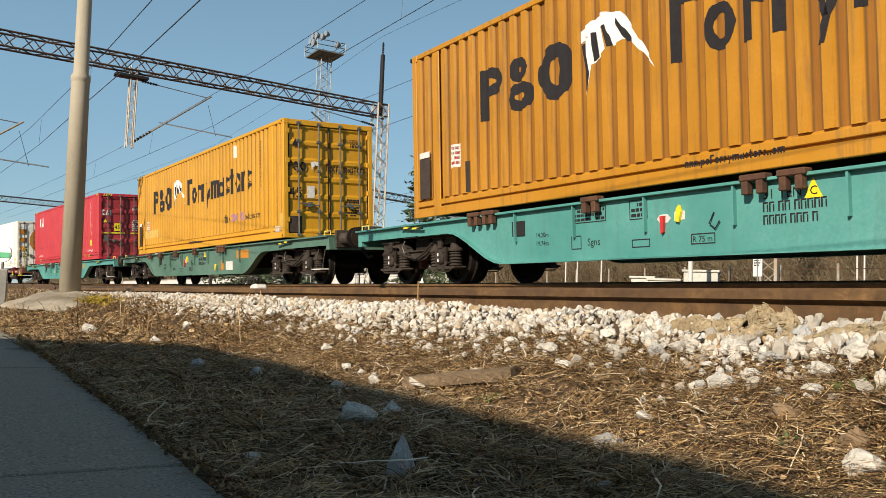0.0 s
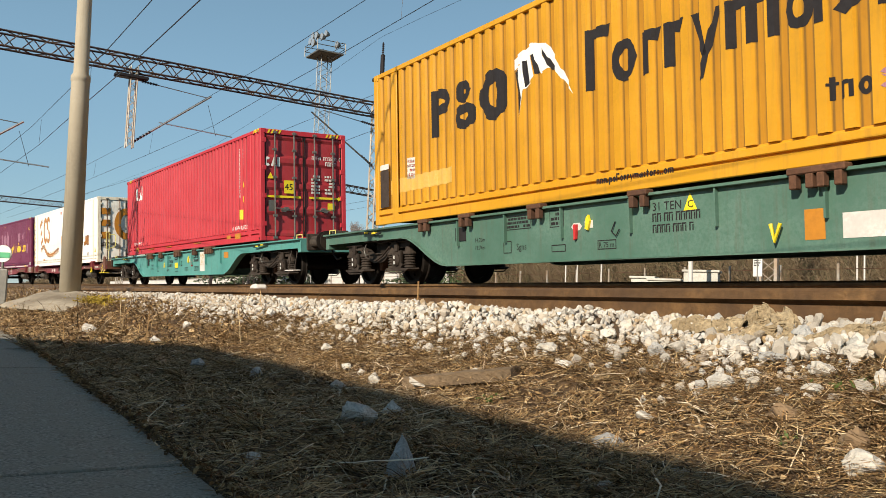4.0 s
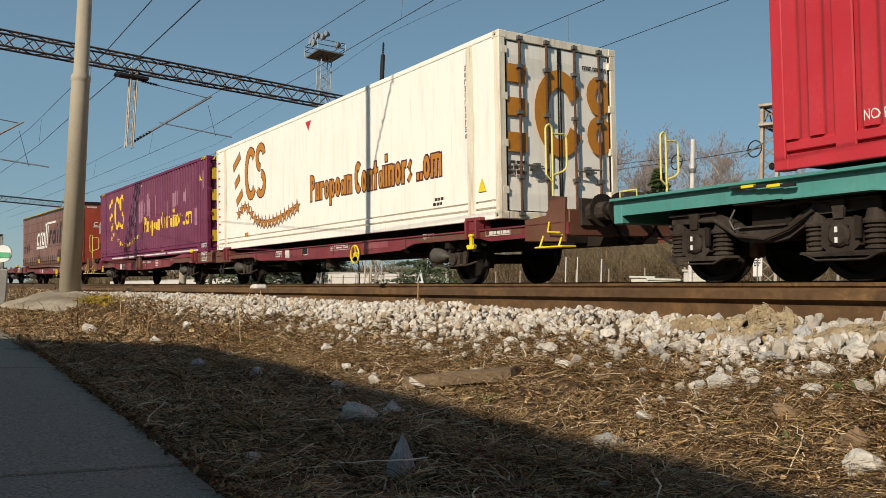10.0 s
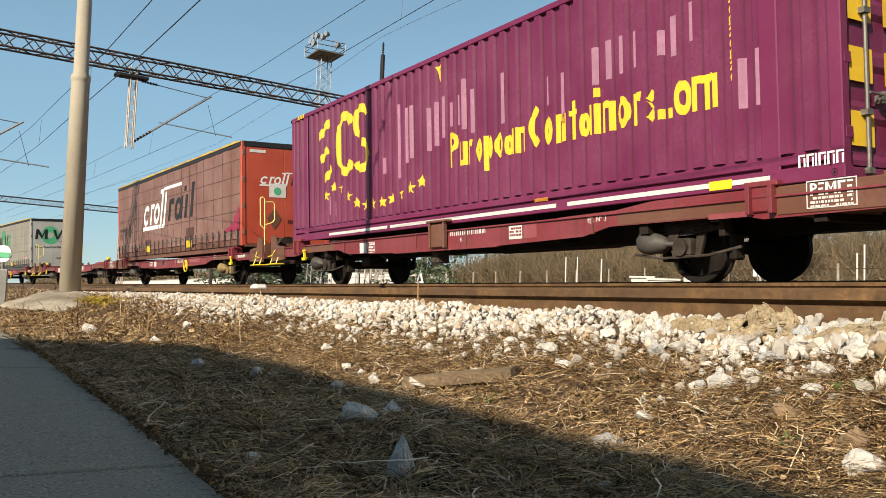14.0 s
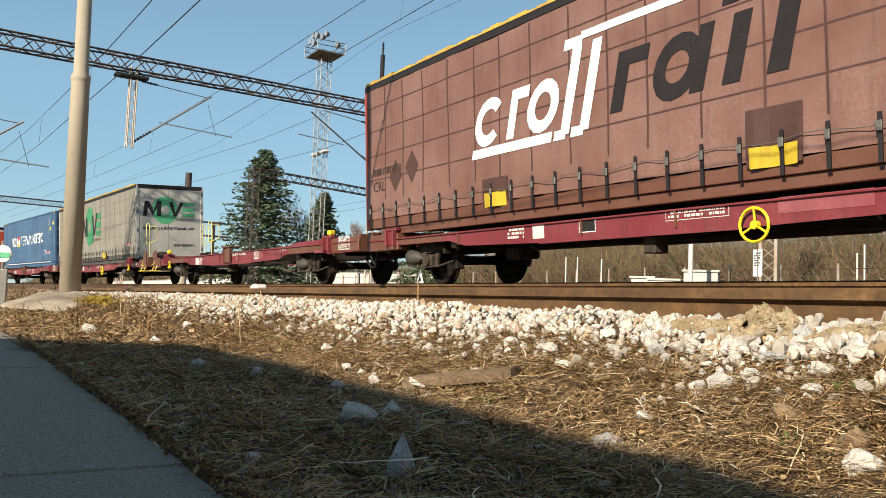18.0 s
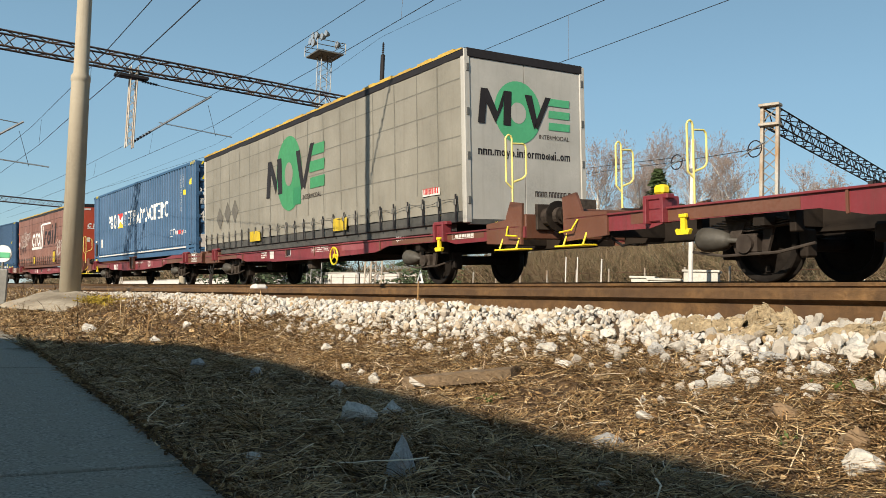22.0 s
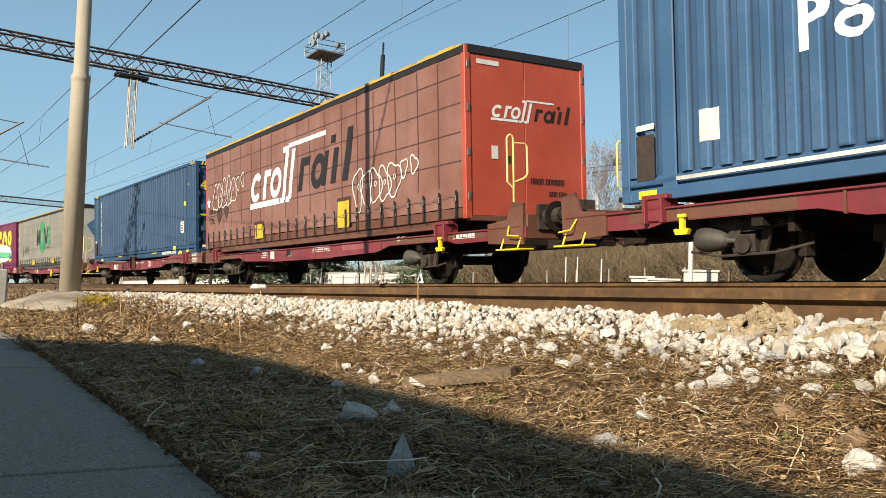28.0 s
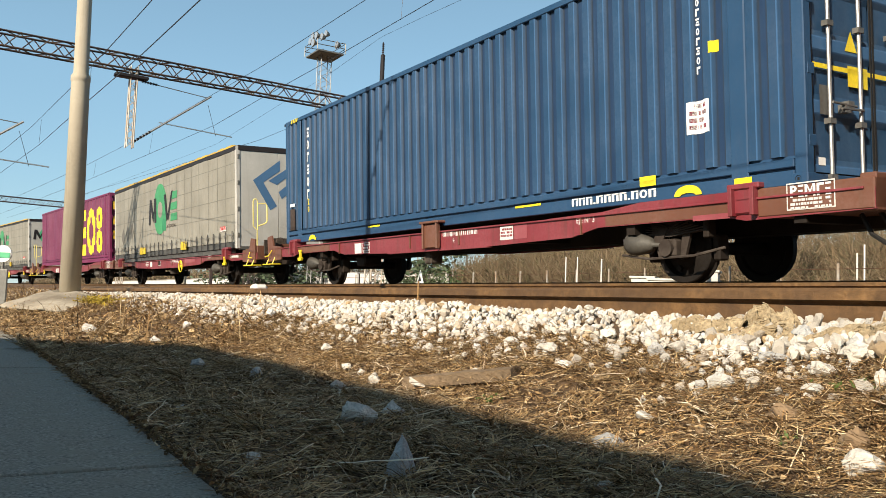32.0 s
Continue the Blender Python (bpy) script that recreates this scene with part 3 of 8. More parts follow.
def steel_box(name, label, at_u, floor, paint, door_paint, length=13.716, height=2.896, ribs=4, bars="dullsteel", post=None, smooth_side=False, fork=True, group="containers on the train"):
    """A long freight container: front end with the doors at +x. Its base is at z = 0."""
    e = thing(name, label, "container", group)
    L, H, W = length / 2, height, HALF
    rail = paint + "_rail" if paint + "_rail" in M else paint
    post = post or rail
    s = -W
    rail_h = 0.305
    # pressed or smooth sides
    if smooth_side:
        n = 22
        for k in range(n):
            a, b = -L + 0.14 + k * (length - 0.28) / n, -L + 0.14 + (k + 1) * (length - 0.28) / n
            part("side_panel", box(a + 0.003, b - 0.003, -W + 0.012, -W + 0.048, rail_h, H - 0.08, 0.002), paint, e)
        part("side_panel", box(-L + 0.14, L - 0.14, W - 0.04, W - 0.004, rail_h, H - 0.08), paint, e)
    else:
        for out in (-1, 1):
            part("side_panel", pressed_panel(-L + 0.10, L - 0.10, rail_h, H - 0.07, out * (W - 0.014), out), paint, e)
    for out in (-1, 1):
        y0, y1 = sorted((out * W, out * (W - 0.07)))
        part("top_rail", box(-L + 0.15, L - 0.15, y0, y1, H - 0.085, H, 0.008), rail, e)
        bm = box(-L + 0.15, L - 0.15, y0, y1, 0.0, 0.155, 0.008)
        ya, yb = sorted((out * (W - 0.060), out * (W - 0.07)))
        box(-L + 0.15, L - 0.15, ya, yb, 0.155, 0.185, 0, bm)
        box(-L + 0.15, L - 0.15, y0, y1, 0.185, 0.275, 0.008, bm)
        box(-L + 0.15, L - 0.15, ya, yb, 0.275, 0.31, 0, bm)
        part("bottom_rail", bm, rail, e)
        for sx in (-1, 1):
            xa, xb = sorted((sx * L, sx * (L - 0.14)))
            part("corner_post", box(xa, xb, *sorted((out * (W + 0.001), out * (W - 0.12))), 0.10, H - 0.10, 0.01), post, e)
            xi = sx * 6.058
            part("stacking_post", box(xi - 0.11, xi + 0.11, *sorted((out * (W + 0.002), out * (W - 0.03))), 0.10, H - 0.09, 0.012), post, e)
            for z0 in (0.0, H - 0.118):
                bm = box(sx * L - (0.178 if sx > 0 else -0.004), sx * L + (0.004 if sx > 0 else 0.178), *sorted((out * (W + 0.005), out * (W - 0.15))), z0, z0 + 0.118, 0.01)
                part("corner_casting", bm, post, e)
                hole = box(sx * L - 0.06 - 0.04 * sx - 0.03, sx * L - 0.06 - 0.04 * sx + 0.03, *sorted((out * (W + 0.008), out * (W - 0.01))), z0 + 0.025, z0 + 0.095, 0.02)
                part("casting_slot", hole, "black", e)
    part("roof", box(-L + 0.02, L - 0.02, -W + 0.03, W - 0.03, H - 0.045, H - 0.015), paint, e)
    part("floor", box(-L + 0.05, L - 0.05, -W + 0.08, W - 0.08, 0.06, 0.16), "grime", e)
    part("rear_wall", ribbed_panel(-W + 0.1, W - 0.1, 0.1, H - 0.1, -L + 0.06, 6), paint, e)
    # door end
    part("header", box(L - 0.13, L - 0.004, -W + 0.12, W - 0.12, H - 0.135, H - 0.005, 0.008), post, e)
    part("sill", box(L - 0.13, L - 0.004, -W + 0.12, W - 0.12, 0.0, 0.11, 0.008), post, e)
    z0, z1 = 0.13, H - 0.15
    for sgn in (-1, 1):
        y0, y1 = sorted((sgn * 0.012, sgn * (W - 0.13)))
        door = part("door", ribbed_panel(y0, y1, z0, z1, L - 0.03, ribs), door_paint, e)
        bm = box(L - 0.028, L - 0.018, y0, y0 + 0.025, z0, z1)
        box(L - 0.028, L - 0.018, y1 - 0.025, y1, z0, z1, 0, bm)
        part("gasket", bm, "black", door)
        for f in (0.26, 0.76):
            y = sgn * 0.012 + sgn * f * (W - 0.14)
            lock_bar(door, y, 0.03, H - 0.03, L - 0.03, bars, 0.78 + (0.02 if f < 0.5 else 0.06), -sgn if f > 0.5 else sgn)
        for k in range(4):
            z = z0 + 0.25 + k * 0.72
            part("hinge", box(L - 0.05, L + 0.004, *sorted((sgn * (W - 0.16), sgn * (W - 0.04))), z, z + 0.12, 0.008), post, door)
    MOVERS.append((e, at_u - L, 0.0, floor))
    return e


def warn_triangle(h):
    return [[(-h * 0.5, 0), (h * 0.5, 0), (0, h)]]


def stripes(x0, x1, z0, z1, n=4):
    w = (x1 - x0) / (2 * n)
    return [slab(x0 + 2 * k * w, x0 + (2 * k + 1) * w, z0, z1, 0.5) for k in range(n)]


def cloth_out(seed):
    """How far a hanging tarpaulin bulges at (x, z)."""
    def f(x, z):
        low = max(0.0, 1 - (z - 0.20) / 1.0)
        d = 0.016 * noise.noise((x * 0.7, z * 0.9, seed)) + 0.010 * noise.noise((x * 2.6, z * 0.8, 7 + seed))
        return d + low * low * (0.018 * math.sin(x * math.tau / 0.52) + 0.02 * noise.noise((x * 3.0, z * 2.5, 2)))
    return f


def curtain_box(name, label, at_u, floor, cloth, wall, edge, length=13.65, height=2.85, buckles=27, group="swap bodies on the train", roof="timber", rail="dullsteel"):
    """A swap body with tarpaulin sides; the front end wall is at +x."""
    e = thing(name, label, "swap body", group)
    L, H, W = length / 2, height, HALF + 0.015
    far = 0.13                                        # wider than the containers, away from the lens
    bulge = cloth_out(at_u)
    # the near tarpaulin hangs in soft folds, drawn in at its straps
    for out in (-1, 1):
        bm = bmesh.new()
        nx, nz = 150, 14
        grid = []
        for j in range(nz + 1):
            z = 0.20 + (H - 0.14 - 0.20) * j / nz
            row = []
            for i in range(nx + 1):
                x = -L + 0.09 + (length - 0.18) * i / nx
                d = bulge(x, z)
                row.append(bm.verts.new((x, out * (W + d), z)))
            grid.append(row)
        for j in range(nz):
            for i in range(nx):
                bm.faces.new((grid[j][i], grid[j][i + 1], grid[j + 1][i + 1], grid[j + 1][i]))
        if out > 0:
            bmesh.ops.reverse_faces(bm, faces=bm.faces[:])
        cloth_ob = part("tarpaulin", bm, cloth, e, "", True)
        if out < 0:
            # welted seams
            for k in range(1, 18):
                x = -L + length * k / 18 + 0.06 * math.sin(k * 1.7)
                lay(flat_bm([slab(-0.016, 0.016, 0.0, H - 0.72)]), "seam", edge, cloth_ob, x, 0.55, -W, proud=0.004, relief=bulge)
            for z in (0.95, 1.42, 1.9, 2.36):
                lay(flat_bm([slab(-L + 0.12, L - 0.12, -0.011, 0.011)]), "seam", edge, cloth_ob, 0, z, -W, proud=0.003, relief=bulge)
            for k in range(buckles):
                x = -L + 0.25 + (length - 0.5) * k / (buckles - 1)
                bm = prism([(x - 0.022, 0.02), (x + 0.022, 0.02), (x + 0.022, 0.48), (x - 0.022, 0.48)], -W - 0.040, -W - 0.030)
                strap = part("strap", bm, "ink", cloth_ob)
                part("buckle", box(x - 0.03, x + 0.03, -W - 0.062, -W - 0.04, 0.30, 0.40, 0.006), "dullsteel", strap)
        y0, y1 = sorted((out * (W + 0.012), out * (W - 0.09)))
        part("roof_rail", box(-L, L, y0, y1, H - 0.15, H - 0.02, 0.01), "ink", e)
        bm = bmesh.new()
        n = 60
        for k in range(n):
            a = -L + 0.05 + (length - 0.1) * k / n
            box(a, a + (length - 0.1) / n, *sorted((out * (W + 0.02), out * (W - 0.2))), H - 0.03, H + 0.015 + 0.014 * math.sin(k * 2.1) + 0.008 * math.sin(k * 0.7), 0, bm)
        part("roof_edge", bm, roof, e, "ochre weathered roof edge")
        part("bottom_rail", box(-L + 0.02, L - 0.02, *sorted((out * (W - 0.01), out * (W - 0.09))), 0.02, 0.19, 0.008), rail, e)
        part("lower_chord", box(-L + 0.5, L - 0.5, *sorted((out * (W - 0.05), out * (W - 0.16))), -0.12, 0.02, 0.008), rail, e)
        for sx in (-1, 1):
            xa, xb = sorted((sx * (L + 0.012), sx * (L - 0.10)))
            part("corner_post", box(xa, xb, *sorted((out * (W + 0.008), out * (W - 0.11))), 0.0, H - 0.02, 0.012), wall, e)
            xi = sx * 5.9
            part("foot_casting", box(xi - 0.09, xi + 0.09, *sorted((out * (W + 0.0), out * (W - 0.16))), -0.14, -0.02, 0.01), rail, e)
    # rope along the straps
    pts = [(-L + 0.25 + (length - 0.5) * k / 80, -W - 0.048, 0.38 + 0.025 * math.sin(k * 0.9) + 0.02 * (k % 14 == 7)) for k in range(81)]
    part("rope", tube(pts, 0.005, 5), "dullsteel", e)
    part("roof", box(-L + 0.01, L - 0.01, -W + 0.02, W - 0.02, H - 0.05, H - 0.005), "ink", e)
    part("floor", box(-L + 0.02, L - 0.02, -W + 0.1, W - 0.1, 0.03, 0.17), "grime", e)
    part("rear_wall", box(-L + 0.0, -L + 0.06, -W + 0.1, W - 0.1, 0.02, H - 0.05), wall, e)
    for sgn in (-1, 1):
        part("end_panel", box(L - 0.05, L - 0.004, *sorted((sgn * 0.006, sgn * (W - 0.105))), 0.06, H - 0.14, 0.004), wall, e)
    part("end_header", box(L - 0.08, L + 0.014, -W + 0.05, W - 0.05, H - 0.15, H, 0.01), "ink", e)
    part("end_sill", box(L - 0.10, L + 0.01, -W + 0.08, W - 0.08, -0.03, 0.055, 0.008), rail, e)
    for k in range(4):
        for sgn in (-1, 1):
            z = 0.3 + 0.72 * k
            part("hinge", box(L - 0.01, L + 0.022, sgn * (W - 0.06) - 0.03, sgn * (W - 0.06) + 0.03, z, z + 0.13, 0.006), "dullsteel", e)
    for o in e.children_recursive:
        for v in o.data.vertices:
            if v.co.y > 0.2:
                v.co.y += far * min(1.0, (v.co.y - 0.2) / 0.8)
    MOVERS.append((e, at_u - L, 0.0, floor))
    return e

# ---- wagons ----


def lathe_z(profile, cx, cy, n=14, bm=None):
    bm = bm or bmesh.new()
    rings = [[bm.verts.new((cx + r * math.cos(k * math.tau / n), cy + r * math.sin(k * math.tau / n), z)) for k in range(n)] for r, z in profile]
    for a, b in zip(rings, rings[1:]):
        for k in range(n):
            bm.faces.new((a[k], a[(k + 1) % n], b[(k + 1) % n], b[k]))
    bm.faces.new(rings[0][::-1])
    bm.faces.new(rings[-1])
    return bm


def coil(cx, cy, z0, z1, r, turns, bm=None):
    prof, h = [], (z1 - z0) / turns
    for k in range(turns):
        for f, g in ((0.0, 0.80), (0.25, 1.0), (0.55, 1.0), (0.8, 0.80)):
            prof.append((r * g, z0 + (k + f) * h))
    prof.append((r * 0.8, z1))
    return lathe_z(prof, cx, cy, 14, bm)


_WHEEL = {}


def wheelset(parent, x, radius, u):
    """Axle with its two wheels; it rolls."""
    if radius not in _WHEEL:
        w = {}
        R = radius
        for sgn in (-1, 1):
            prof = [(0.0, 0.075), (0.13, 0.075), (0.15, 0.03), (0.24, 0.0), (R - 0.10, -0.02), (R - 0.075, 0.055), (R - 0.012, 0.062), (R, 0.05), (R + 0.004, -0.04), (R + 0.03, -0.055), (R + 0.03, -0.075), (R - 0.07, -0.078), (R - 0.10, -0.045), (0.2, -0.06), (0.0, -0.06)]
            bm = lathe([(max(r, 0.002), y * -sgn * -1) for r, y in prof], sgn * 0.75, 36)
            # lightening holes' weld bosses make the rolling show
            for k in range(2):
                a = k * math.pi
                box(0.27 * math.cos(a) - 0.03, 0.27 * math.cos(a) + 0.03, *sorted((sgn * 0.74, sgn * 0.775)), 0.27 * math.sin(a) - 0.03, 0.27 * math.sin(a) + 0.03, 0, bm)
            me = bpy.data.meshes.new("wheel")
            bm.to_mesh(me)
            bm.free()
            me.materials.append(M["wheel"])
            w[sgn] = me
        bm = lathe([(0.07, -1.05), (0.07, -0.8), (0.09, -0.7), (0.08, 0.0), (0.09, 0.7), (0.07, 0.8), (0.07, 1.05)], 0.0, 14)
        me = bpy.data.meshes.new("axle")
        bm.to_mesh(me)
        bm.free()
        me.materials.append(M["grime"])
        w[0] = me
        _WHEEL[radius] = w
    w = _WHEEL[radius]
    ax = new("wheelset", w[0])
    ax.parent = parent
    ax.location = (x, 0, radius)
    for sgn in (-1, 1):
        o = new("wheel", w[sgn])
        o.parent = ax
    AXLES.append((ax, u + x, radius, x))
    return ax


def buffers(parent, x, way_sign, z=1.0, material="gear"):
    for sgn in (-1, 1):
        y = sgn * 0.875
        bm = cyl((x, y, z), (x + way_sign * 0.36, y, z), 0.135, 0.125, 16)
        box(x - 0.03, x + 0.03, y - 0.19, y + 0.19, z - 0.19, z + 0.19, 0.01, bm)
        b = part("buffer", bm, material, parent)
        bm = lathe_z([(0.09, 0.0), (0.09, 0.2), (0.225, 0.21), (0.225, 0.235), (0.12, 0.25)], 0, 0, 20)
        bmesh.ops.transform(bm, matrix=Matrix.Translation((x + way_sign * 0.36, y, z)) @ Matrix.Rotation(way_sign * math.pi / 2, 4, "Y"), verts=bm.verts[:])
        part("buffer_head", bm, "grime", b)


def coupler(parent, x, way_sign, z=0.98):
    bm = box(x, x + way_sign * 0.42, -0.035, 0.035, z - 0.06, z + 0.05) if way_sign > 0 else box(x - 0.42, x, -0.035, 0.035, z - 0.06, z + 0.05)
    part("draw_hook", bm, "grime", parent)
    for y in (-0.42, 0.38):
        pts = [(x, y, z - 0.12), (x + way_sign * 0.12, y, z - 0.30), (x + way_sign * 0.30, y, z - 0.40), (x + way_sign * 0.5, y, z - 0.36)]
        part("air_hose", tube(pts, 0.022, 6), "black", parent)


def bogie(parent, x, u):
    """A two-axle bogie: curved side frames, axle boxes between nested coil springs, brake rods."""
    top = [(-1.30, 0.70), (-1.30, 0.79), (-0.62, 0.80), (-0.46, 0.72), (-0.28, 0.60), (0.28, 0.60), (0.46, 0.72), (0.62, 0.80), (1.30, 0.79), (1.30, 0.70)]
    low = [(0.66, 0.68), (0.50, 0.58), (0.30, 0.46), (0.14, 0.43), (-0.14, 0.43), (-0.30, 0.46), (-0.50, 0.58), (-0.66, 0.68)]
    frames = {}
    for side in (-1, 1):
        y = side * 1.02
        fr = part("bogie_frame", prism(top + low, y - 0.055, y + 0.055), "gear", parent)
        fr.location = (x, 0, 0)
        frames[side] = fr
        bm = box(-1.30, -0.60, y - 0.10, y + 0.10, 0.785, 0.81)
        box(0.60, 1.30, y - 0.10, y + 0.10, 0.785, 0.81, 0, bm)
        box(-0.30, 0.30, y - 0.10, y + 0.10, 0.595, 0.615, 0, bm)
        part("frame_flange", bm, "gear", fr)
    part("bolster", box(x - 0.26, x + 0.26, -0.96, 0.96, 0.46, 0.84, 0.02), "grime", parent)
    for s in (-0.9, 0.9):
        wheelset(parent, x + s, 0.46, u)
        for side in (-1, 1):
            y, fr = side * 1.02, frames[side]
            face = y + side * 0.11
            bm = prism([(s - 0.20, 0.36), (s - 0.14, 0.31), (s + 0.14, 0.31), (s + 0.20, 0.36), (s + 0.19, 0.56), (s + 0.12, 0.63), (s - 0.12, 0.63), (s - 0.19, 0.56)], y - 0.11, y + 0.11)
            lathe([(0.002, 0), (0.085, 0.002), (0.115, 0.03), (0.12, 0.06), (0.002, 0.06)] if side < 0 else [(0.002, 0.06), (0.085, 0.058), (0.115, 0.03), (0.12, 0), (0.002, 0)], face - (0.05 if side < 0 else 0.01), 18, bm, s, 0.46)
            ab = part("axle_box", bm, "gear", fr)
            for k in range(4):
                a = math.pi / 4 + k * math.pi / 2
                part("bolt", cyl((s + 0.125 * math.cos(a), face, 0.46 + 0.115 * math.sin(a)), (s + 0.125 * math.cos(a), face + side * 0.022, 0.46 + 0.115 * math.sin(a)), 0.016, n=6), "grime", ab)
            if side < 0:
                for z in (0.385, 0.485):
                    part("white_mark", box(s - 0.014, s + 0.014, face - 0.062, face - 0.052, z, z + 0.055), "white", ab)
            # pedestal strap, damper link and spring caps
            part("pedestal", prism([(s - 0.05, 0.62), (s + 0.05, 0.62), (s + 0.07, 0.80), (s - 0.07, 0.80)], face - 0.02, face + 0.02), "gear", fr)
            for ds in (-0.31, 0.31):
                part("coil_spring", coil(s + ds, y, 0.31, 0.56, 0.112, 5), "gear", fr)
                part("spring_cap", lathe_z([(0.125, 0.56), (0.13, 0.585), (0.10, 0.62), (0.08, 0.70)], s + ds, y, 14), "gear", fr)
            part("spring_seat", prism([(s - 0.44, 0.285), (s - 0.42, 0.31), (s + 0.42, 0.31), (s + 0.44, 0.285), (s + 0.30, 0.26), (s - 0.30, 0.26)], y - 0.12, y + 0.12), "gear", fr)
            part("safety_strap", tube([(s - 0.40, face, 0.29), (s - 0.26, face, 0.225), (s + 0.26, face, 0.225), (s + 0.40, face, 0.29)], 0.012, 5), "gear", fr)
            part("damper_link", prism([(s + 0.17, 0.42), (s + 0.23, 0.42), (s + 0.24, 0.62), (s + 0.17, 0.64)], face - 0.03, face), "grime", fr)
    # brake rigging and pipes
    part("brake_pipe", tube([(x - 0.95, -1.12, 0.72), (x - 0.6, -1.13, 0.70), (x - 0.3, -1.14, 0.52), (x + 0.05, -1.14, 0.47), (x + 0.35, -1.14, 0.56), (x + 0.62, -1.13, 0.72)], 0.022, 6), "gear", parent)
    part("brake_rod", tube([(x - 0.2, -1.05, 0.86), (x + 0.2, -1.1, 0.80), (x + 0.7, -1.1, 0.84), (x + 1.25, -1.05, 0.84)], 0.018, 6), "gear", parent)
    part("brake_hose", tube([(x - 0.30, -1.16, 0.80), (x - 0.36, -1.18, 0.68), (x - 0.30, -1.18, 0.58), (x - 0.22, -1.17, 0.60)], 0.012, 6), "dullsteel", parent)
    part("brake_lever", prism([(x - 0.10, 0.64), (x + 0.40, 0.78), (x + 0.46, 0.84), (x - 0.02, 0.80)], -0.90, -0.87), "gear", parent)
    for s in (-0.36, 0.36):
        part("brake_block", box(x + s - 0.06, x + s + 0.06, -0.82, -0.66, 0.28, 0.62, 0.02), "rust", parent)


def bogie_wagon(name, label, mid_u, paint, brackets):
    """A four-axle container wagon, 19.74 m over its buffers, with deep side sills."""
    e = thing(name, label, "freight wagon", "bogie wagons of the train")
    T = 1.075                                         # top of the sills, under the loads
    out = [(-9.25, 0.86), (-9.25, T), (9.25, T), (9.25, 0.86), (6.7, 0.86)]
    for k in range(9):
        a = k / 8
        out.append((5.75 - 1.55 * a, 0.86 - (0.86 - 0.32) * (3 * a * a - 2 * a ** 3)))
    for k in range(9):
        a = 1 - k / 8
        out.append((-5.75 + 1.55 * a, 0.86 - (0.86 - 0.32) * (3 * a * a - 2 * a ** 3)))
    out.append((-6.7, 0.86))
    for side in (-1, 1):
        a, b = sorted((side * 1.215, side * 1.195))
        sill = part("side_sill", prism(out, a, b), paint, e)
        a, b = sorted((side * 1.29, side * 1.12))
        part("top_flange", box(-9.25, 9.25, a, b, T - 0.03, T + 0.004, 0.004), paint, sill)
        # bottom flange follows the fish belly
        bm = bmesh.new()
        low = out[4:]
        for (xa, za), (xb, zb) in zip(low, low[1:]):
            if abs(xa - xb) < 1e-6:
                continue
            q = [(xa, a if side < 0 else side * 1.29, za), (xb, a, zb), (xb, b, zb), (xa, b, za)]
            vs = [bm.verts.new(v) for v in ((xa, a, za), (xb, a, zb), (xb, b, zb), (xa, b, za), (xa, a, za - 0.018), (xb, a, zb - 0.018), (xb, b, zb - 0.018), (xa, b, za - 0.018))]
            for f in ((0, 1, 2, 3), (7, 6, 5, 4), (0, 4, 5, 1), (3, 2, 6, 7), (1, 5, 6, 2), (0, 3, 7, 4)):
                bm.faces.new([vs[i] for i in f])
        part("bottom_flange", bm, paint, sill)
        for k in range(7):
            x = -3.9 + 1.3 * k
            part("stiffener", box(x - 0.012, x + 0.012, *sorted((side * 1.27, side * 1.21)), 0.62, T - 0.03), paint, sill)
    part("centre_sill", box(-9.2, 9.2, -0.22, 0.22, 0.74, T - 0.04), "grime", e)
    for x in (-4.2, -1.4, 1.4, 4.2):
        part("cross_member", box(x - 0.08, x + 0.08, -1.2, 1.2, 0.5, T - 0.05), "grime", e)
    for x in (-7.1, 7.1):
        part("cross_member", box(x - 0.3, x + 0.3, -1.2, 1.2, 0.84, T - 0.04), "grime", e)
    for s in (-1, 1):
        a, b = sorted((s * 9.10, s * 9.25))
        part("headstock", box(a, b, -1.22, 1.22, 0.76, T + 0.01, 0.01), paint, e)
        buffers(e, s * 9.26, s)
        coupler(e, s * 9.25, s)
        bogie(e, s * 7.1, mid_u)
        # stepped end deck and hand lever
        a, b = sorted((s * 6.75, s * 9.1))
        part("end_deck", box(a, b, -1.18, 1.18, T - 0.02, T + 0.012), paint, e)
        for k in range(5):
            x0 = s * (6.55 + 0.16 * k)
            part("release_bar", box(min(x0, x0 + s * 0.16), max(x0, x0 + s * 0.16), -1.31, -1.27, 0.965 + 0.012 * k, 0.995 + 0.012 * k), "signal" if k % 2 else "ink", e)
        part("grab_rail", tube([(s * 9.2, -1.15, T), (s * 9.2, -1.15, T + 0.10), (s * 8.9, -1.15, T + 0.10), (s * 8.9, -1.15, T)], 0.011, 6), "railyellow", e)
        pts = [(s * 9.05, -1.21, 0.78), (s * 9.05, -1.27, 0.45), (s * 9.05, -1.27, 0.36)]
        if s < 0:
            continue
        part("step_iron", tube(pts, 0.014, 6), "gear", e)
        part("step_iron", tube([(s * 8.72, -1.21, 0.80), (s * 8.72, -1.27, 0.45), (s * 8.72, -1.27, 0.36)], 0.014, 6), "gear", e)
        part("tread_board", box(min(s * 8.66, s * 9.12), max(s * 8.66, s * 9.12), -1.36, -1.16, 0.335, 0.36, 0.005), "white_worn", e)
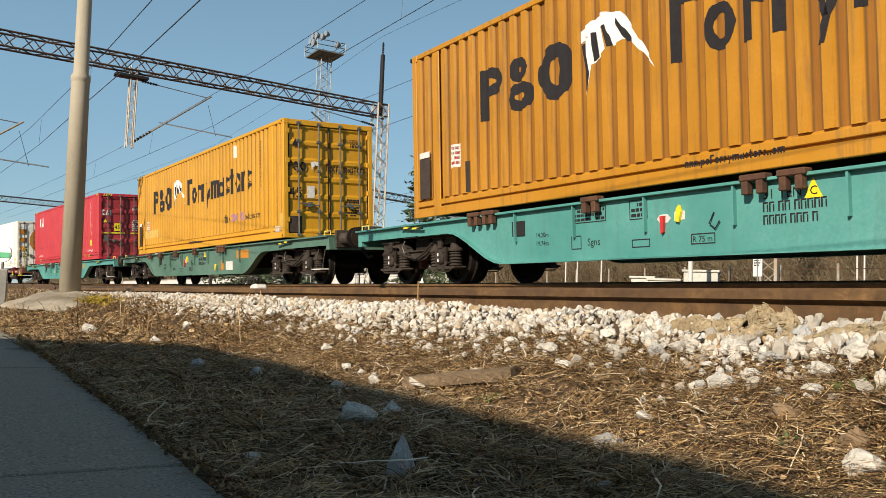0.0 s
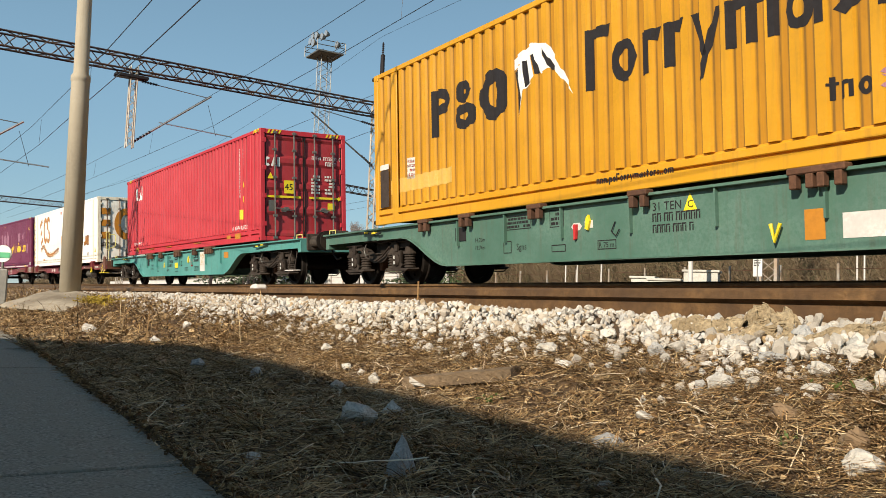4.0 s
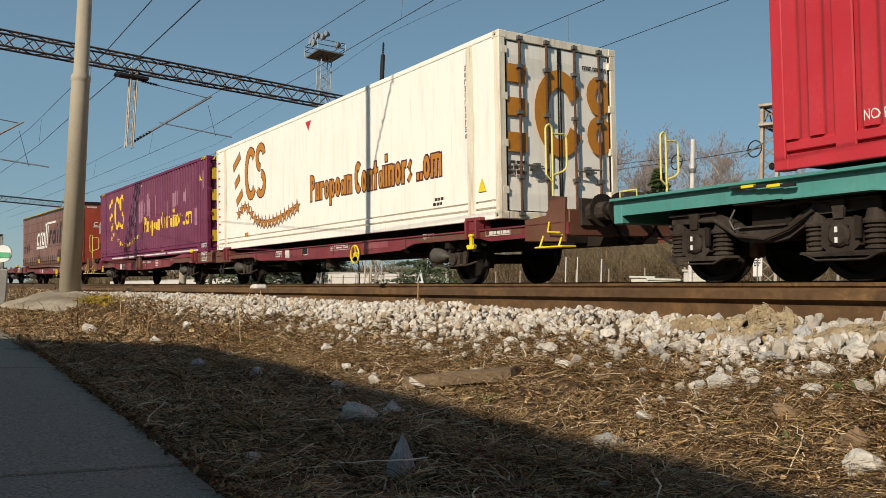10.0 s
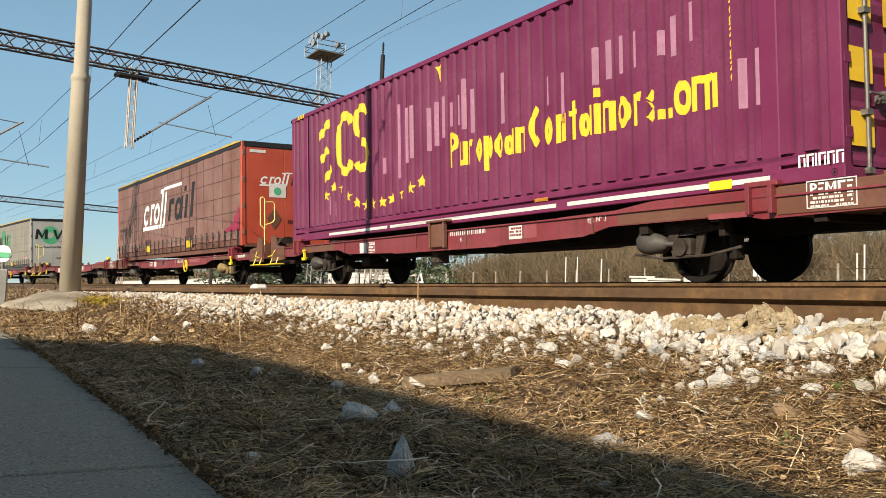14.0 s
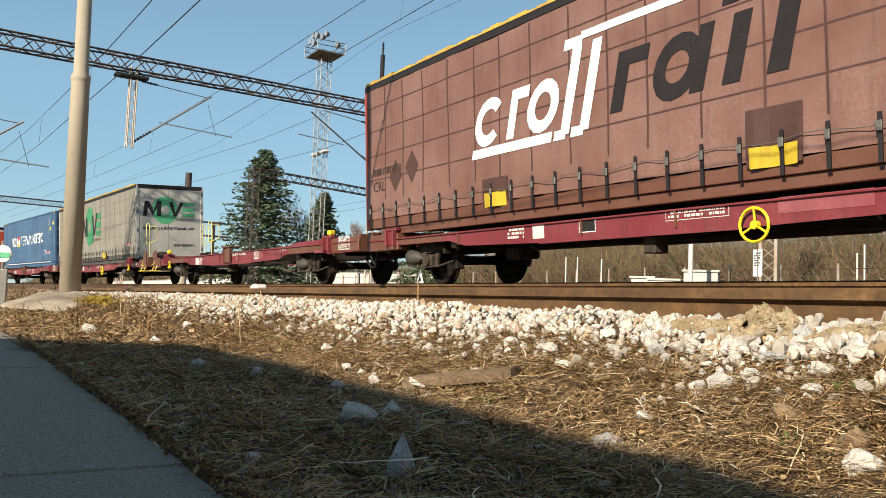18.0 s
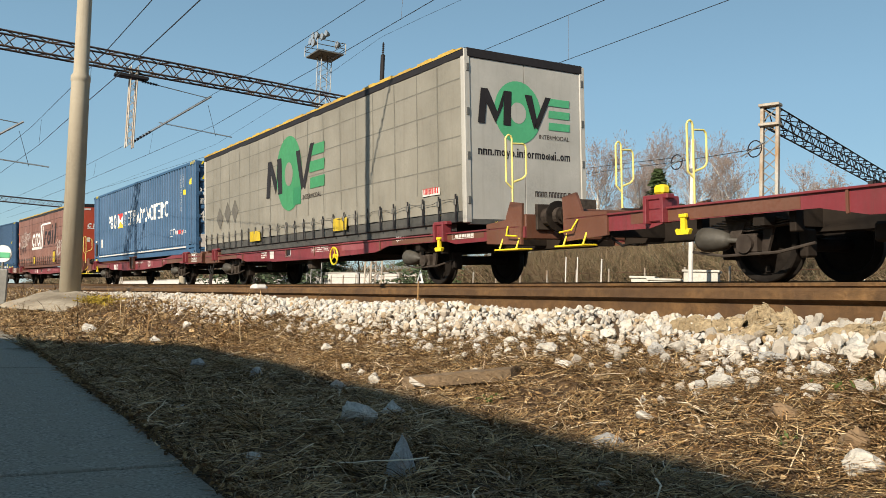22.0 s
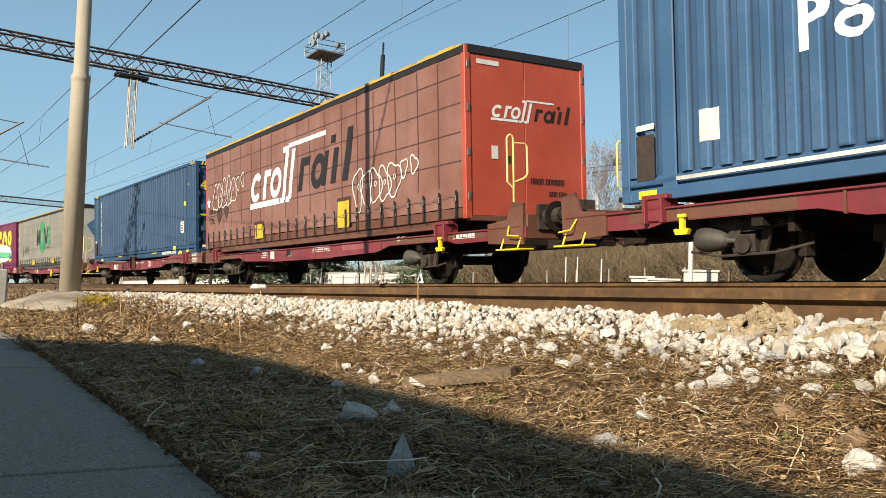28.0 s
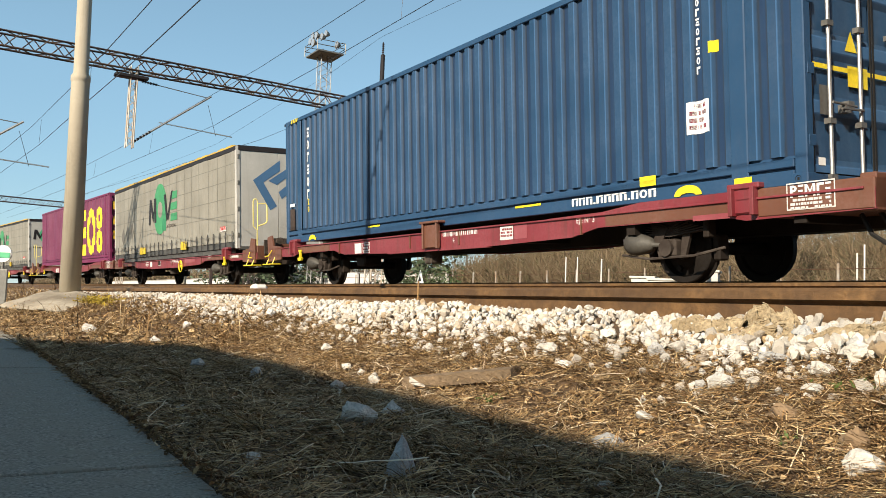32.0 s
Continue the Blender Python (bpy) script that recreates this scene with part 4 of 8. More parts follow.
    # folding load brackets on the flange
    for x in brackets:
        bm = box(x - 0.16, x + 0.16, -1.34, -1.2, T - 0.02, T + 0.05, 0.012)
        box(x - 0.13, x - 0.05, -1.345, -1.25, T - 0.16, T - 0.02, 0.01, bm)
        box(x + 0.05, x + 0.13, -1.345, -1.25, T - 0.16, T - 0.02, 0.01, bm)
        part("load_bracket", bm, "rust", e)
    part("hatch_plate", box(-4.0, -3.7, -1.232, -1.21, 0.70, 0.92, 0.005), "ink", e)
    bm = cyl((-0.9, -0.55, 0.55), (0.5, -0.55, 0.55), 0.16, n=16)
    part("air_tank", bm, "grime", e)
    MOVERS.append((e, mid_u, 0.0, 0.0))
    return e


def hand_wheel(parent, x, z, y=-1.33):
    bm = bmesh.new()
    n = 28
    pts = [(x + 0.175 * math.cos(k * math.tau / n), y, z + 0.175 * math.sin(k * math.tau / n)) for k in range(n + 1)]
    tube(pts, 0.017, 6, bm)
    for k in range(3):
        a = math.pi / 2 + k * math.tau / 3
        cyl((x, y + 0.02, z), (x + 0.175 * math.cos(a), y, z + 0.175 * math.sin(a)), 0.013, n=6, bm=bm)
    lathe([(0.002, 0), (0.045, 0), (0.045, 0.06), (0.002, 0.06)], y - 0.01, 12, bm, x, z)
    part("hand_wheel", bm, "signal", parent, "yellow brake hand wheel")


def spigot(parent, x, z):
    bm = box(x - 0.14, x + 0.14, -1.30, -1.05, z - 0.20, z + 0.10, 0.015)
    box(x - 0.20, x + 0.20, -1.32, -1.20, z + 0.06, z + 0.12, 0.01, bm)
    box(x - 0.16, x - 0.11, -1.36, -1.2, z - 0.22, z + 0.08, 0.006, bm)
    box(x + 0.11, x + 0.16, -1.36, -1.2, z - 0.22, z + 0.08, 0.006, bm)
    sp = part("load_spigot", bm, "wine", parent)
    return sp


def safety_rail(parent, x, y, z=1.26):
    """The bent yellow shunter's rail."""
    pts = [(x, y, 0.95), (x, y, z + 0.2), (x - 0.02, y - 0.10, z + 0.30), (x - 0.02, y - 0.10, z + 0.97), (x - 0.02, y - 0.075, z + 1.01), (x - 0.02, y - 0.035, z + 1.03), (x - 0.02, y + 0.0, z + 1.01), (x - 0.02, y + 0.02, z + 0.97), (x - 0.02, y + 0.02, z + 0.2)]
    bm = tube(pts, 0.016, 6)
    pts = [(x - 0.02, y + 0.02, z + 0.90), (x - 0.02, y + 0.24, z + 0.91), (x - 0.02, y + 0.28, z + 0.88), (x - 0.02, y + 0.29, z + 0.84), (x - 0.02, y + 0.29, z + 0.45), (x - 0.02, y + 0.26, z + 0.40), (x - 0.02, y + 0.20, z + 0.36), (x - 0.02, y + 0.02, z + 0.30)]
    tube(pts, 0.016, 6, bm)
    part("safety_rail", bm, "railyellow", parent, "bent yellow tubular safety rail")


def axle_gear(parent, x, u):
    """Single axle with its guides, leaf spring, bearing and brake cylinder."""
    wheelset(parent, x, 0.42, u)
    for side in (-1, 1):
        y = side * 1.0
        bm = prism([(x - 0.34, 0.74), (x - 0.20, 0.30), (x - 0.13, 0.30), (x - 0.17, 0.62), (x + 0.17, 0.62), (x + 0.13, 0.30), (x + 0.20, 0.30), (x + 0.34, 0.74)], y - 0.02, y + 0.02)
        guide = part("axle_guide", bm, "gear", parent)
        bm = box(x - 0.12, x + 0.12, y - 0.10, y + 0.10, 0.31, 0.53, 0.03)
        lathe([(0.002, 0), (0.10, 0), (0.10, 0.05), (0.002, 0.05)], y - 0.14 if side < 0 else y + 0.09, 16, bm, x, 0.42)
        part("axle_box", bm, "ochre_dust" if side < 0 and -54 < u + x < -48 else "gear", guide)
        bm = bmesh.new()
        for k in range(6):
            l = 0.58 - 0.075 * k
            prism([(x - l, 0.60 + 0.02 * k + 0.02), (x, 0.555 + 0.02 * k - 0.02 * 0), (x + l, 0.60 + 0.02 * k + 0.02), (x + l, 0.615 + 0.02 * k + 0.02), (x, 0.572 + 0.02 * k), (x - l, 0.615 + 0.02 * k + 0.02)], y - 0.05, y + 0.05, "y", bm)
        part("leaf_spring", bm, "gear", guide)
    # brake cylinder with domed end
    bm = lathe_z([(0.02, -0.05), (0.07, -0.045), (0.12, -0.015), (0.142, 0.03), (0.145, 0.12), (0.125, 0.22), (0.085, 0.33), (0.06, 0.37), (0.03, 0.38), (0.028, 0.52)], 0, 0, 20)
    bmesh.ops.transform(bm, matrix=Matrix.Translation((x - 0.60, -1.08, 0.50)) @ Matrix.Rotation(math.pi / 2 + 0.08, 4, "Y"), verts=bm.verts[:])
    dome = part("brake_cylinder", bm, "ochre_dust" if -54 < u + x < -48 else "dome", parent, "", True)
    part("port", cyl((x - 0.655, -1.15, 0.53), (x - 0.63, -1.14, 0.53), 0.03, n=10), "ink", dome)
    part("cylinder_bracket", prism([(x - 0.42, 0.36), (x - 0.30, 0.36), (x - 0.10, 0.52), (x - 0.02, 0.66), (x - 0.12, 0.66), (x - 0.30, 0.50)], -1.06, -1.03), "gear", dome)
    part("spring_hanger", box(x - 0.66, x - 0.58, -1.12, -0.98, 0.52, 0.80, 0.01), "grime", parent)
    part("spring_hanger", box(x + 0.55, x + 0.63, -1.12, -0.98, 0.52, 0.80, 0.01), "grime", parent)
    for s in (-0.5, 0.5):
        part("brake_block", box(x + s - 0.05, x + s + 0.05, -0.84, -0.66, 0.26, 0.56, 0.02), "grime", parent)
    part("brake_rod", tube([(x - 0.75, -1.08, 0.36), (x - 0.3, -1.1, 0.30), (x + 0.4, -1.1, 0.32), (x + 0.8, -1.05, 0.40)], 0.017, 6), "gear", parent)


def twin_unit(name, label, front_u, lead, spigots, loaded=True, rails=True, wheel=False):
    """One two-axle half of a coupled pair; lead: the half that carries the hand wheel and the outer end in front."""
    e = thing(name, label, "freight wagon", "two-axle container wagons of the train")
    # along: 0 at the front, running back to -15.2; the outer end carries buffers
    F, R = (0.0, -15.25) if lead else (0.15, -15.35)
    mid = (F + R) / 2
    half = (F - R) / 2
    T = 0.84 if lead else 0.88
    # axles sit about 3.05 m behind the lead's front; the trailing half mirrors it
    ax = [-3.05, -13.25] if lead else [-2.5, -12.5]
    o = [(-half, 0.66), (-half, T + 0.02), (half, T + 0.02), (half, 0.66)]
    def loc(x):
        return x - mid
    a0, a1 = loc(ax[1]), loc(ax[0])
    # side sill: shallow over the axles, deeper between
    o = [(-half, 0.68), (-half, T), (half, T), (half, 0.68), (a1 + 1.25, 0.66), (a1 + 0.95, 0.72), (a1 - 1.0, 0.72), (a1 - 1.5, 0.62), (a1 - 3.4, 0.58), (a0 + 3.4, 0.58), (a0 + 1.5, 0.62), (a0 + 1.0, 0.72), (a0 - 0.95, 0.72), (a0 - 1.25, 0.66)]
    for side in (-1, 1):
        a, b = sorted((side * 1.27, side * 1.24))
        sill = part("side_sill", prism(o, a, b), "wine", e)
        a, b = sorted((side * 1.30, side * 1.08))
        part("top_flange", box(-half + 0.1, half - 0.1, a, b, T - 0.012, T + 0.012, 0.004), "wine", sill)
        a, b = sorted((side * 1.295, side * 1.2))
        part("bottom_flange", box(a0 + 3.4, a1 - 3.4, a, b, 0.565, 0.582), "wine", sill)
        if side < 0:
            for xa, xb, zl in ((a1 - 0.85, half - 1.0, 0.73), (-half + 1.3, a0 + 0.8, 0.73)):
                part("sill_plate", box(xa, xb, -1.2735, -1.27, zl, T - 0.014), "brownred", sill, "rust-brown sill plate")
        for k in range(4):
            x = a0 + 1.3 + (a1 - a0 - 2.6) * (k + 0.3 * (k % 2)) / 3.3
            part("stiffener", box(x - 0.014, x + 0.014, *sorted((side * 1.292, side * 1.26)), 0.645, T - 0.01), "brownred", sill)
        if not lead:
            xs_ = [half - 1.45, half - 1.55, half - 2.9, half - 3.55, half - 4.6]
            part("raised_sill", prism([(xs_[0], T), (xs_[0], T + 0.07), (xs_[1], T + 0.10), (xs_[2], T + 0.10), (xs_[3], T + 0.035), (xs_[4], T + 0.02), (xs_[4] - 0.2, T)], *sorted((side * 1.275, side * 1.20))), "wine", sill)
    part("centre_sill", box(-half + 0.1, half - 0.1, -0.25, 0.25, 0.55, T - 0.02), "grime", e)
    for k in range(7):
        x = -half + 0.8 + (2 * half - 1.6) * k / 6
        part("cross_member", box(x - 0.07, x + 0.07, -1.22, 1.22, 0.60, T - 0.02), "grime", e)
    ends = ((half, 1, lead), (-half, -1, not lead))
    for x, s, outer in ends:
        xa, xb = sorted((x, x - s * 0.16))
        part("headstock", box(xa, xb, -1.25, 1.25, 0.66, 1.02, 0.012), "brownred", e)
        if outer:
            buffers(e, x + s * 0.01, s, 0.98)
            coupler(e, x, s, 0.96)
            # end platform shield, step and shunter's rails
            xa, xb = sorted((x - s * 0.08, x - s * 0.95))
            part("end_plate", prism([(x - s * 0.05, 0.58), (x - s * 0.02, 1.18), (x - s * 0.30, 1.22), (x - s * 0.42, 0.96), (x - s * 0.9, 0.92), (x - s * 0.9, 0.62)], -1.30, -1.26), "brownred", e)
            part("end_plate", prism([(x - s * 0.05, 0.58), (x - s * 0.02, 1.18), (x - s * 0.30, 1.22), (x - s * 0.42, 0.96), (x - s * 0.9, 0.92), (x - s * 0.9, 0.62)], 1.26, 1.30), "brownred", e)
            xa, xb = sorted((x + s * 0.02, x - s * 0.55))
            part("step_board", box(xa, xb, -1.42, -1.15, 0.50, 0.525, 0.006), "signal", e, "yellow step board")
            for q in (0.1, 0.5):
                part("step_iron", tube([(x - s * q, -1.28, 0.7), (x - s * q, -1.36, 0.52)], 0.014, 6), "signal", e)
            part("grab_rail", tube([(x - s * 0.35, -1.31, 0.86), (x - s * 0.30, -1.38, 0.72), (x - s * 0.05, -1.38, 0.70)], 0.013, 6), "signal", e)
            if rails and lead:
                safety_rail(e, x - s * 0.62, -1.0)
            if rails:
                safety_rail(e, x - s * (0.30 if lead else 0.62), 1.0 if lead else 0.6)
            xh = x - s * 2.2
            bm = prism([(xh - 0.035, 0.60), (xh + 0.035, 0.60), (xh + 0.03, 0.76), (xh - 0.03, 0.76)], -1.35, -1.31)
            prism([(xh - 0.11, 0.61), (xh - 0.085, 0.555), (xh + 0.085, 0.555), (xh + 0.11, 0.61), (xh + 0.075, 0.625), (xh + 0.04, 0.60), (xh - 0.04, 0.60), (xh - 0.075, 0.625)], -1.36, -1.31, "y", bm)
            box(xh - 0.055, xh + 0.055, -1.36, -1.31, 0.745, 0.79, 0.008, bm)
            part("lashing_ring", bm, "signal", e, "yellow lashing hook")
        else:
            part("inner_deck", box(*sorted((x, x - s * 1.25)), -1.28, 1.28, T - 0.20, T + 0.10, 0.015), "brownred", e, "brown rusted inner end deck")
            part("draw_bar", box(*sorted((x, x + s * 0.4)), -0.2, 0.2, 0.62, 0.86, 0.02), "grime", e)
            pts = [(x + s * 0.0 - 0.15, -0.95, 0.68), (x + s * 0.1 - 0.1, -0.98, 0.48), (x + s * 0.2, -0.98, 0.36), (x + s * 0.4, -0.98, 0.34), (x + s * 0.58, -0.98, 0.46), (x + s * 0.7, -0.95, 0.66)]
            if s > 0:
                pts = pts[:3]
            part("air_hose", tube(pts, 0.024, 6), "black", e)
    for a in ax:
        axle_gear(e, loc(a), front_u + mid)
    for s in spigots:
        sp = spigot(e, loc(s), 0.93)
        if not loaded:
            part("lock_cone", box(loc(s) - 0.08, loc(s) + 0.08, -1.27, -1.13, 1.05, 1.17, 0.03), "signal", sp, "yellow locking cone")
    if not lead:
        xh = loc(-7.5)
        bm = box(xh - 0.24, xh + 0.24, -1.33, -1.285, 0.62, 1.02, 0.012)
        for s in (-0.24, 0.20):
            box(xh + s, xh + s + 0.04, -1.37, -1.30, 0.60, 1.06, 0.008, bm)
        box(xh - 0.30, xh + 0.30, -1.38, -1.05, 1.03, 1.07, 0.01, bm)
        part("spigot_hood", bm, "brownred", e, "rust-brown framed spigot hood")
    if wheel:
        hand_wheel(e, loc(-6.25), 0.60)
    bm = box(loc(-8.0), loc(-7.8), -1.15, -0.9, 0.36, 0.58, 0.02)
    part("brake_valve", bm, "gear", e)
    part("brake_block", box(loc(-11.0) - 0.2, loc(-11.0) + 0.2, -0.9, -0.5, 0.38, 0.58, 0.03), "grime", e)
    MOVERS.append((e, front_u + mid, 0.0, 0.0))
    return e, loc

# ---- the setting ----


def bend(x):
    x = max(-70.0, min(70.0, x))
    return CURVE * x * x / 2


PROFILE = [(-60, -0.06), (0.30, -0.06), (0.40, -0.012), (0.9, 0.01), (1.22, 0.015), (1.5, 0.115), (1.75, 0.195), (1.98, 0.255), (2.6, 0.262), (4.2, 0.28), (5.6, 0.36), (6.6, 0.47), (9.8, 0.56), (11.5, 0.50), (31, 0.5), (37, 1.9), (70, 3.2), (300, 4.0), (1600, 4.0)]


def ground_z(x, y):
    d = y + bend(x)
    z = PROFILE[-1][1]
    for (a, za), (b, zb) in zip(PROFILE, PROFILE[1:]):
        if a <= d <= b:
            f = (d - a) / (b - a)
            z = za + (zb - za) * f
            break
    if d < PROFILE[0][0]:
        z = PROFILE[0][1]
    if 0.42 < d < 2.1 and -25 < x < 8:
        k = min(1.0, (d - 0.42) / 0.2)
        z += k * (0.030 * noise.noise((x * 1.6, y * 1.6, 0.3)) + 0.018 * noise.noise((x * 5, y * 5, 1.7)))
        if -7 < x < 2:
            z += k * (0.008 * noise.noise((x * 13, y * 13, 5.1)) + 0.005 * noise.noise((x * 29, y * 29, 2.2)))
    return z


def spaced(breaks):
    out = []
    for a, b, n in breaks:
        out += [a + (b - a) * k / n for k in range(n)]
    return out + [breaks[-1][1]]


_xs = spaced([(-900, -120, 12), (-120, -30, 30), (-30, -6, 80), (-6, 0.6, 300), (0.6, 12, 30), (12, 700, 14)])
_ys = spaced([(-400, -10, 8), (-10, 0.3, 6), (0.3, 2.1, 92), (2.1, 12, 24), (12, 28, 6), (28, 40, 8), (40, 80, 8), (80, 1500, 8)])
_v = [(x, y, ground_z(x, y)) for y in _ys for x in _xs]
_n = len(_xs)
_f = [(j * _n + i, j * _n + i + 1, (j + 1) * _n + i + 1, (j + 1) * _n + i) for j in range(len(_ys) - 1) for i in range(_n - 1)]
_me = bpy.data.meshes.new("ground")
_me.from_pydata(_v, [], _f)
_me.materials.append(M["earth"])
ground = tagged(new("ground", _me), "dry brown soil with trampled dead grass", "ground", kind="structure")

# paved strip along the platform, slab by slab
pavement = tagged(thing("pavement", "grey concrete paving strip in the shade, beside dead grass", "pavement"), kind="structure")
for k in range(30):
    x0 = 7.5 - 1.0 * k
    for r in range(3):
        y1 = 0.372 - 0.9 * r
        bm = box(x0 - 0.996, x0, y1 - 0.896, y1, -0.08, 0.0 + 0.002 * math.sin(k * 2.3 + r), 0.003)
        part("paving_slab", bm, "paving", pavement)

# ---- tracks ----


def rail_profile():
    return [(-0.075, 0), (0.075, 0), (0.075, 0.012), (0.022, 0.032), (0.009, 0.05), (0.009, 0.122), (0.036, 0.136), (0.036, 0.164), (0.028, 0.172),
            (-0.028, 0.172), (-0.036, 0.164), (-0.036, 0.136), (-0.009, 0.122), (-0.009, 0.05), (-0.022, 0.032), (-0.075, 0.012)]


def rail_sweep(place, xs):
    bm = bmesh.new()
    rings = []
    for x in xs:
        m = place(x)
        rings.append([bm.verts.new(m @ Vector((0, u, v - 0.172))) for u, v in rail_profile()])
    n = len(rings[0])
    for a, b in zip(rings, rings[1:]):
        for k in range(n):
            bm.faces.new((a[k], b[k], b[(k + 1) % n], a[(k + 1) % n]))
    bmesh.ops.recalc_face_normals(bm, faces=bm.faces[:])
    return bm


def siding(x, y):
    """Pose on the disused track beside the platform."""
    return Matrix.Translation((x, y - bend(x), ZC + 0.0985 + 0.0042 * max(-30, x))) @ Matrix.Rotation(-CURVE * x, 4, "Z")


_rx = spaced([(-110, -30, 40), (-30, 12, 60), (12, 60, 20)])
track_main = tagged(thing("main_track", "rusty steel rails of the canted running track on ballast", "railway track"), kind="structure")
for s in (-0.7525, 0.7525):
    part("rail", rail_sweep(lambda x: on_track(x, s, 0.0), _rx), "railrust", track_main)
track_near = tagged(thing("siding_track", "rust-brown rails of the siding bedded in pale ballast", "railway track"), kind="structure")
for y in (2.30, 3.80):
    part("rail", rail_sweep(lambda x: siding(x, y), _rx), "railrust", track_near)
for k in range(60):
    x = 3.0 - 0.62 * k
    m = on_track(x, 0, -0.19)
    s = part("sleeper", box(-0.13, 0.13, -1.3, 1.3, -0.16, 0.0, 0.015), "concrete", track_main)
    s.matrix_world = m
    if k < 40:
        s = part("sleeper", box(-0.12, 0.12, -0.25, 1.75, -0.14, 0.0, 0.015), "rust", track_near)
        s.matrix_world = siding(x, 2.30) @ Matrix.Translation((0, 0, -0.18))
        c = part("rail_clip", box(-0.05, 0.05, -0.11, -0.05, -0.168, -0.125, 0.008), "rust", track_near)
        c.matrix_world = siding(x, 2.30)

# ---- masts, gantries, wires ----


def lattice(a, b, w, h, bays, r, name, material, parent, up=(0, 0, 1)):
    """A braced girder from a to b, w wide and h deep."""
    a, b = Vector(a), Vector(b)
    d = (b - a).normalized()
    upv = Vector(up)
    s = d.cross(upv).normalized()
    t = s.cross(d).normalized()
    L = (b - a).length
    corner = [(-w / 2, -h / 2), (w / 2, -h / 2), (w / 2, h / 2), (-w / 2, h / 2)]
    P = lambda k, f: a + d * (L * f) + s * corner[k][0] + t * corner[k][1]
    for k in range(4):
        part("chord", cyl(P(k, 0), P(k, 1), r, n=4), material, parent)
    bm = bmesh.new()
    for i in range(bays):
        f0, f1 = i / bays, (i + 1) / bays
        for k in range(4):
            j = (k + 1) % 4
            if i % 2:
                cyl(P(k, f0), P(j, f1), r * 0.55, n=4, bm=bm, caps=False)
            else:
                cyl(P(j, f0), P(k, f1), r * 0.55, n=4, bm=bm, caps=False)
    tagged(part("bracing", bm, material, parent), kind="stuff")


def insulator(p, q, parent, material="ink"):
    p, q = Vector(p), Vector(q)
    bm = bmesh.new()
    n = 6
    for k in range(n):
        a, b = p.lerp(q, k / n), p.lerp(q, (k + 0.55) / n)
        cyl(a, b, 0.055, 0.035, 8, bm)
    cyl(p, q, 0.02, n=6, bm=bm)
    part("insulator", bm, material, parent)


def bracket_arm(parent, x, y, z_beam, drop=3.0):
    """Lattice post hung from the beam, with its registration arm and insulators; arms reach along y."""
    lattice((x, y, z_beam), (x, y, z_beam - drop), 0.22, 0.22, 12, 0.022, "post", "mastpale", parent, (1, 0, 0))
    z = z_beam
    part("cap_plate", box(x - 0.18, x + 0.18, y - 0.62, y + 0.48, z - 0.44, z - 0.32, 0.02), "ink", parent)
    part("arm", cyl((x, y + 0.12, z - 2.62), (x, y + 2.75, z - 0.58), 0.035, n=8), "steel", parent)
    insulator((x, y + 0.15, z - 2.60), (x, y + 0.72, z - 2.15), parent)
    part("tie", cyl((x, y + 0.15, z - 0.46), (x, y + 2.7, z - 0.66), 0.016, n=6), "dullsteel", parent)
    insulator((x, y + 0.3, z - 0.47), (x, y + 0.85, z - 0.51), parent)
    part("steady_arm", cyl((x, y + 0.95, z - 1.82), (x, y + 3.6, z - 1.95), 0.022, n=6), "steel", parent)
    part("dropper", cyl((x, y + 2.65, z - 0.9), (x, y + 3.0, z - 2.0), 0.008, n=4), "wire", parent)


def gantry(name, label, xm, ym, yn, top, ins=True, slope=0.07, material="mast"):
    g = thing(name, label, "gantry", "overhead line gantries")
    m = Matrix.Translation((xm, ym, 0.5)) @ Matrix.Rotation(slope, 4, "Z")
    g.matrix_world = m
    z = top - 0.5
    span = yn - ym
    lattice((0, 0.3, z + 0.07), (0, span, z + 0.07), 0.45, 0.50, 44, 0.036, "beam", material, g)
    for y in (0.0, span):
        lattice((0, y, -0.02), (0, y, z + 0.35), 0.5, 0.5, 22, 0.04, "mast", "mastpale" if y == 0 else material, g, (1, 0, 0))
        part("footing", box(-0.5, 0.5, y - 0.5, y + 0.5, -0.3, 0.12, 0.03), "concrete", g)
    return g


GX, GY = -30.5, 14.7
g1 = gantry("line_gantry", "brown steel lattice gantry carrying overhead wires above the train", GX, GY, -4.5, 7.78 + ZC)
part("mast_pole", cyl((0, 0, 7.5), (0, 0, 10.0), 0.10, 0.09, 10), "ink", g1)
insulator((0, 0, 10.0), (0, 0, 10.55), g1)
bracket_arm(g1, 0.0, -9.85, 7.58, 2.85)
bracket_arm(g1, 0.0, -15.9, 5.70, 2.85)
lattice((0.0, -15.9, 7.4), (0.0, -15.9, 5.65), 0.22, 0.22, 7, 0.022, "post", "mastpale", g1, (1, 0, 0))
part("arm", cyl((0, -0.25, 5.3), (0, -3.1, 7.1), 0.035, n=8), "dullsteel", g1)
insulator((0, -0.3, 5.35), (0, -0.85, 5.7), g1)
part("tie", cyl((0, -0.25, 7.0), (0, -2.6, 7.25), 0.016, n=6), "dullsteel", g1)
insulator((0, -0.3, 7.0), (0, -0.9, 7.08), g1)
part("steady_arm", cyl((0, -1.6, 6.0), (0, -3.6, 6.15), 0.022, n=6), "steel", g1)
g2 = gantry("line_gantry", "brown steel lattice gantry further along the line", -86.5, 14.0, -3.0, 8.2, slope=0.16)
g3 = gantry("line_gantry", "brown steel lattice gantry over the yard tracks", -59.4, 33.0, 15.65, 8.5, slope=0.35)
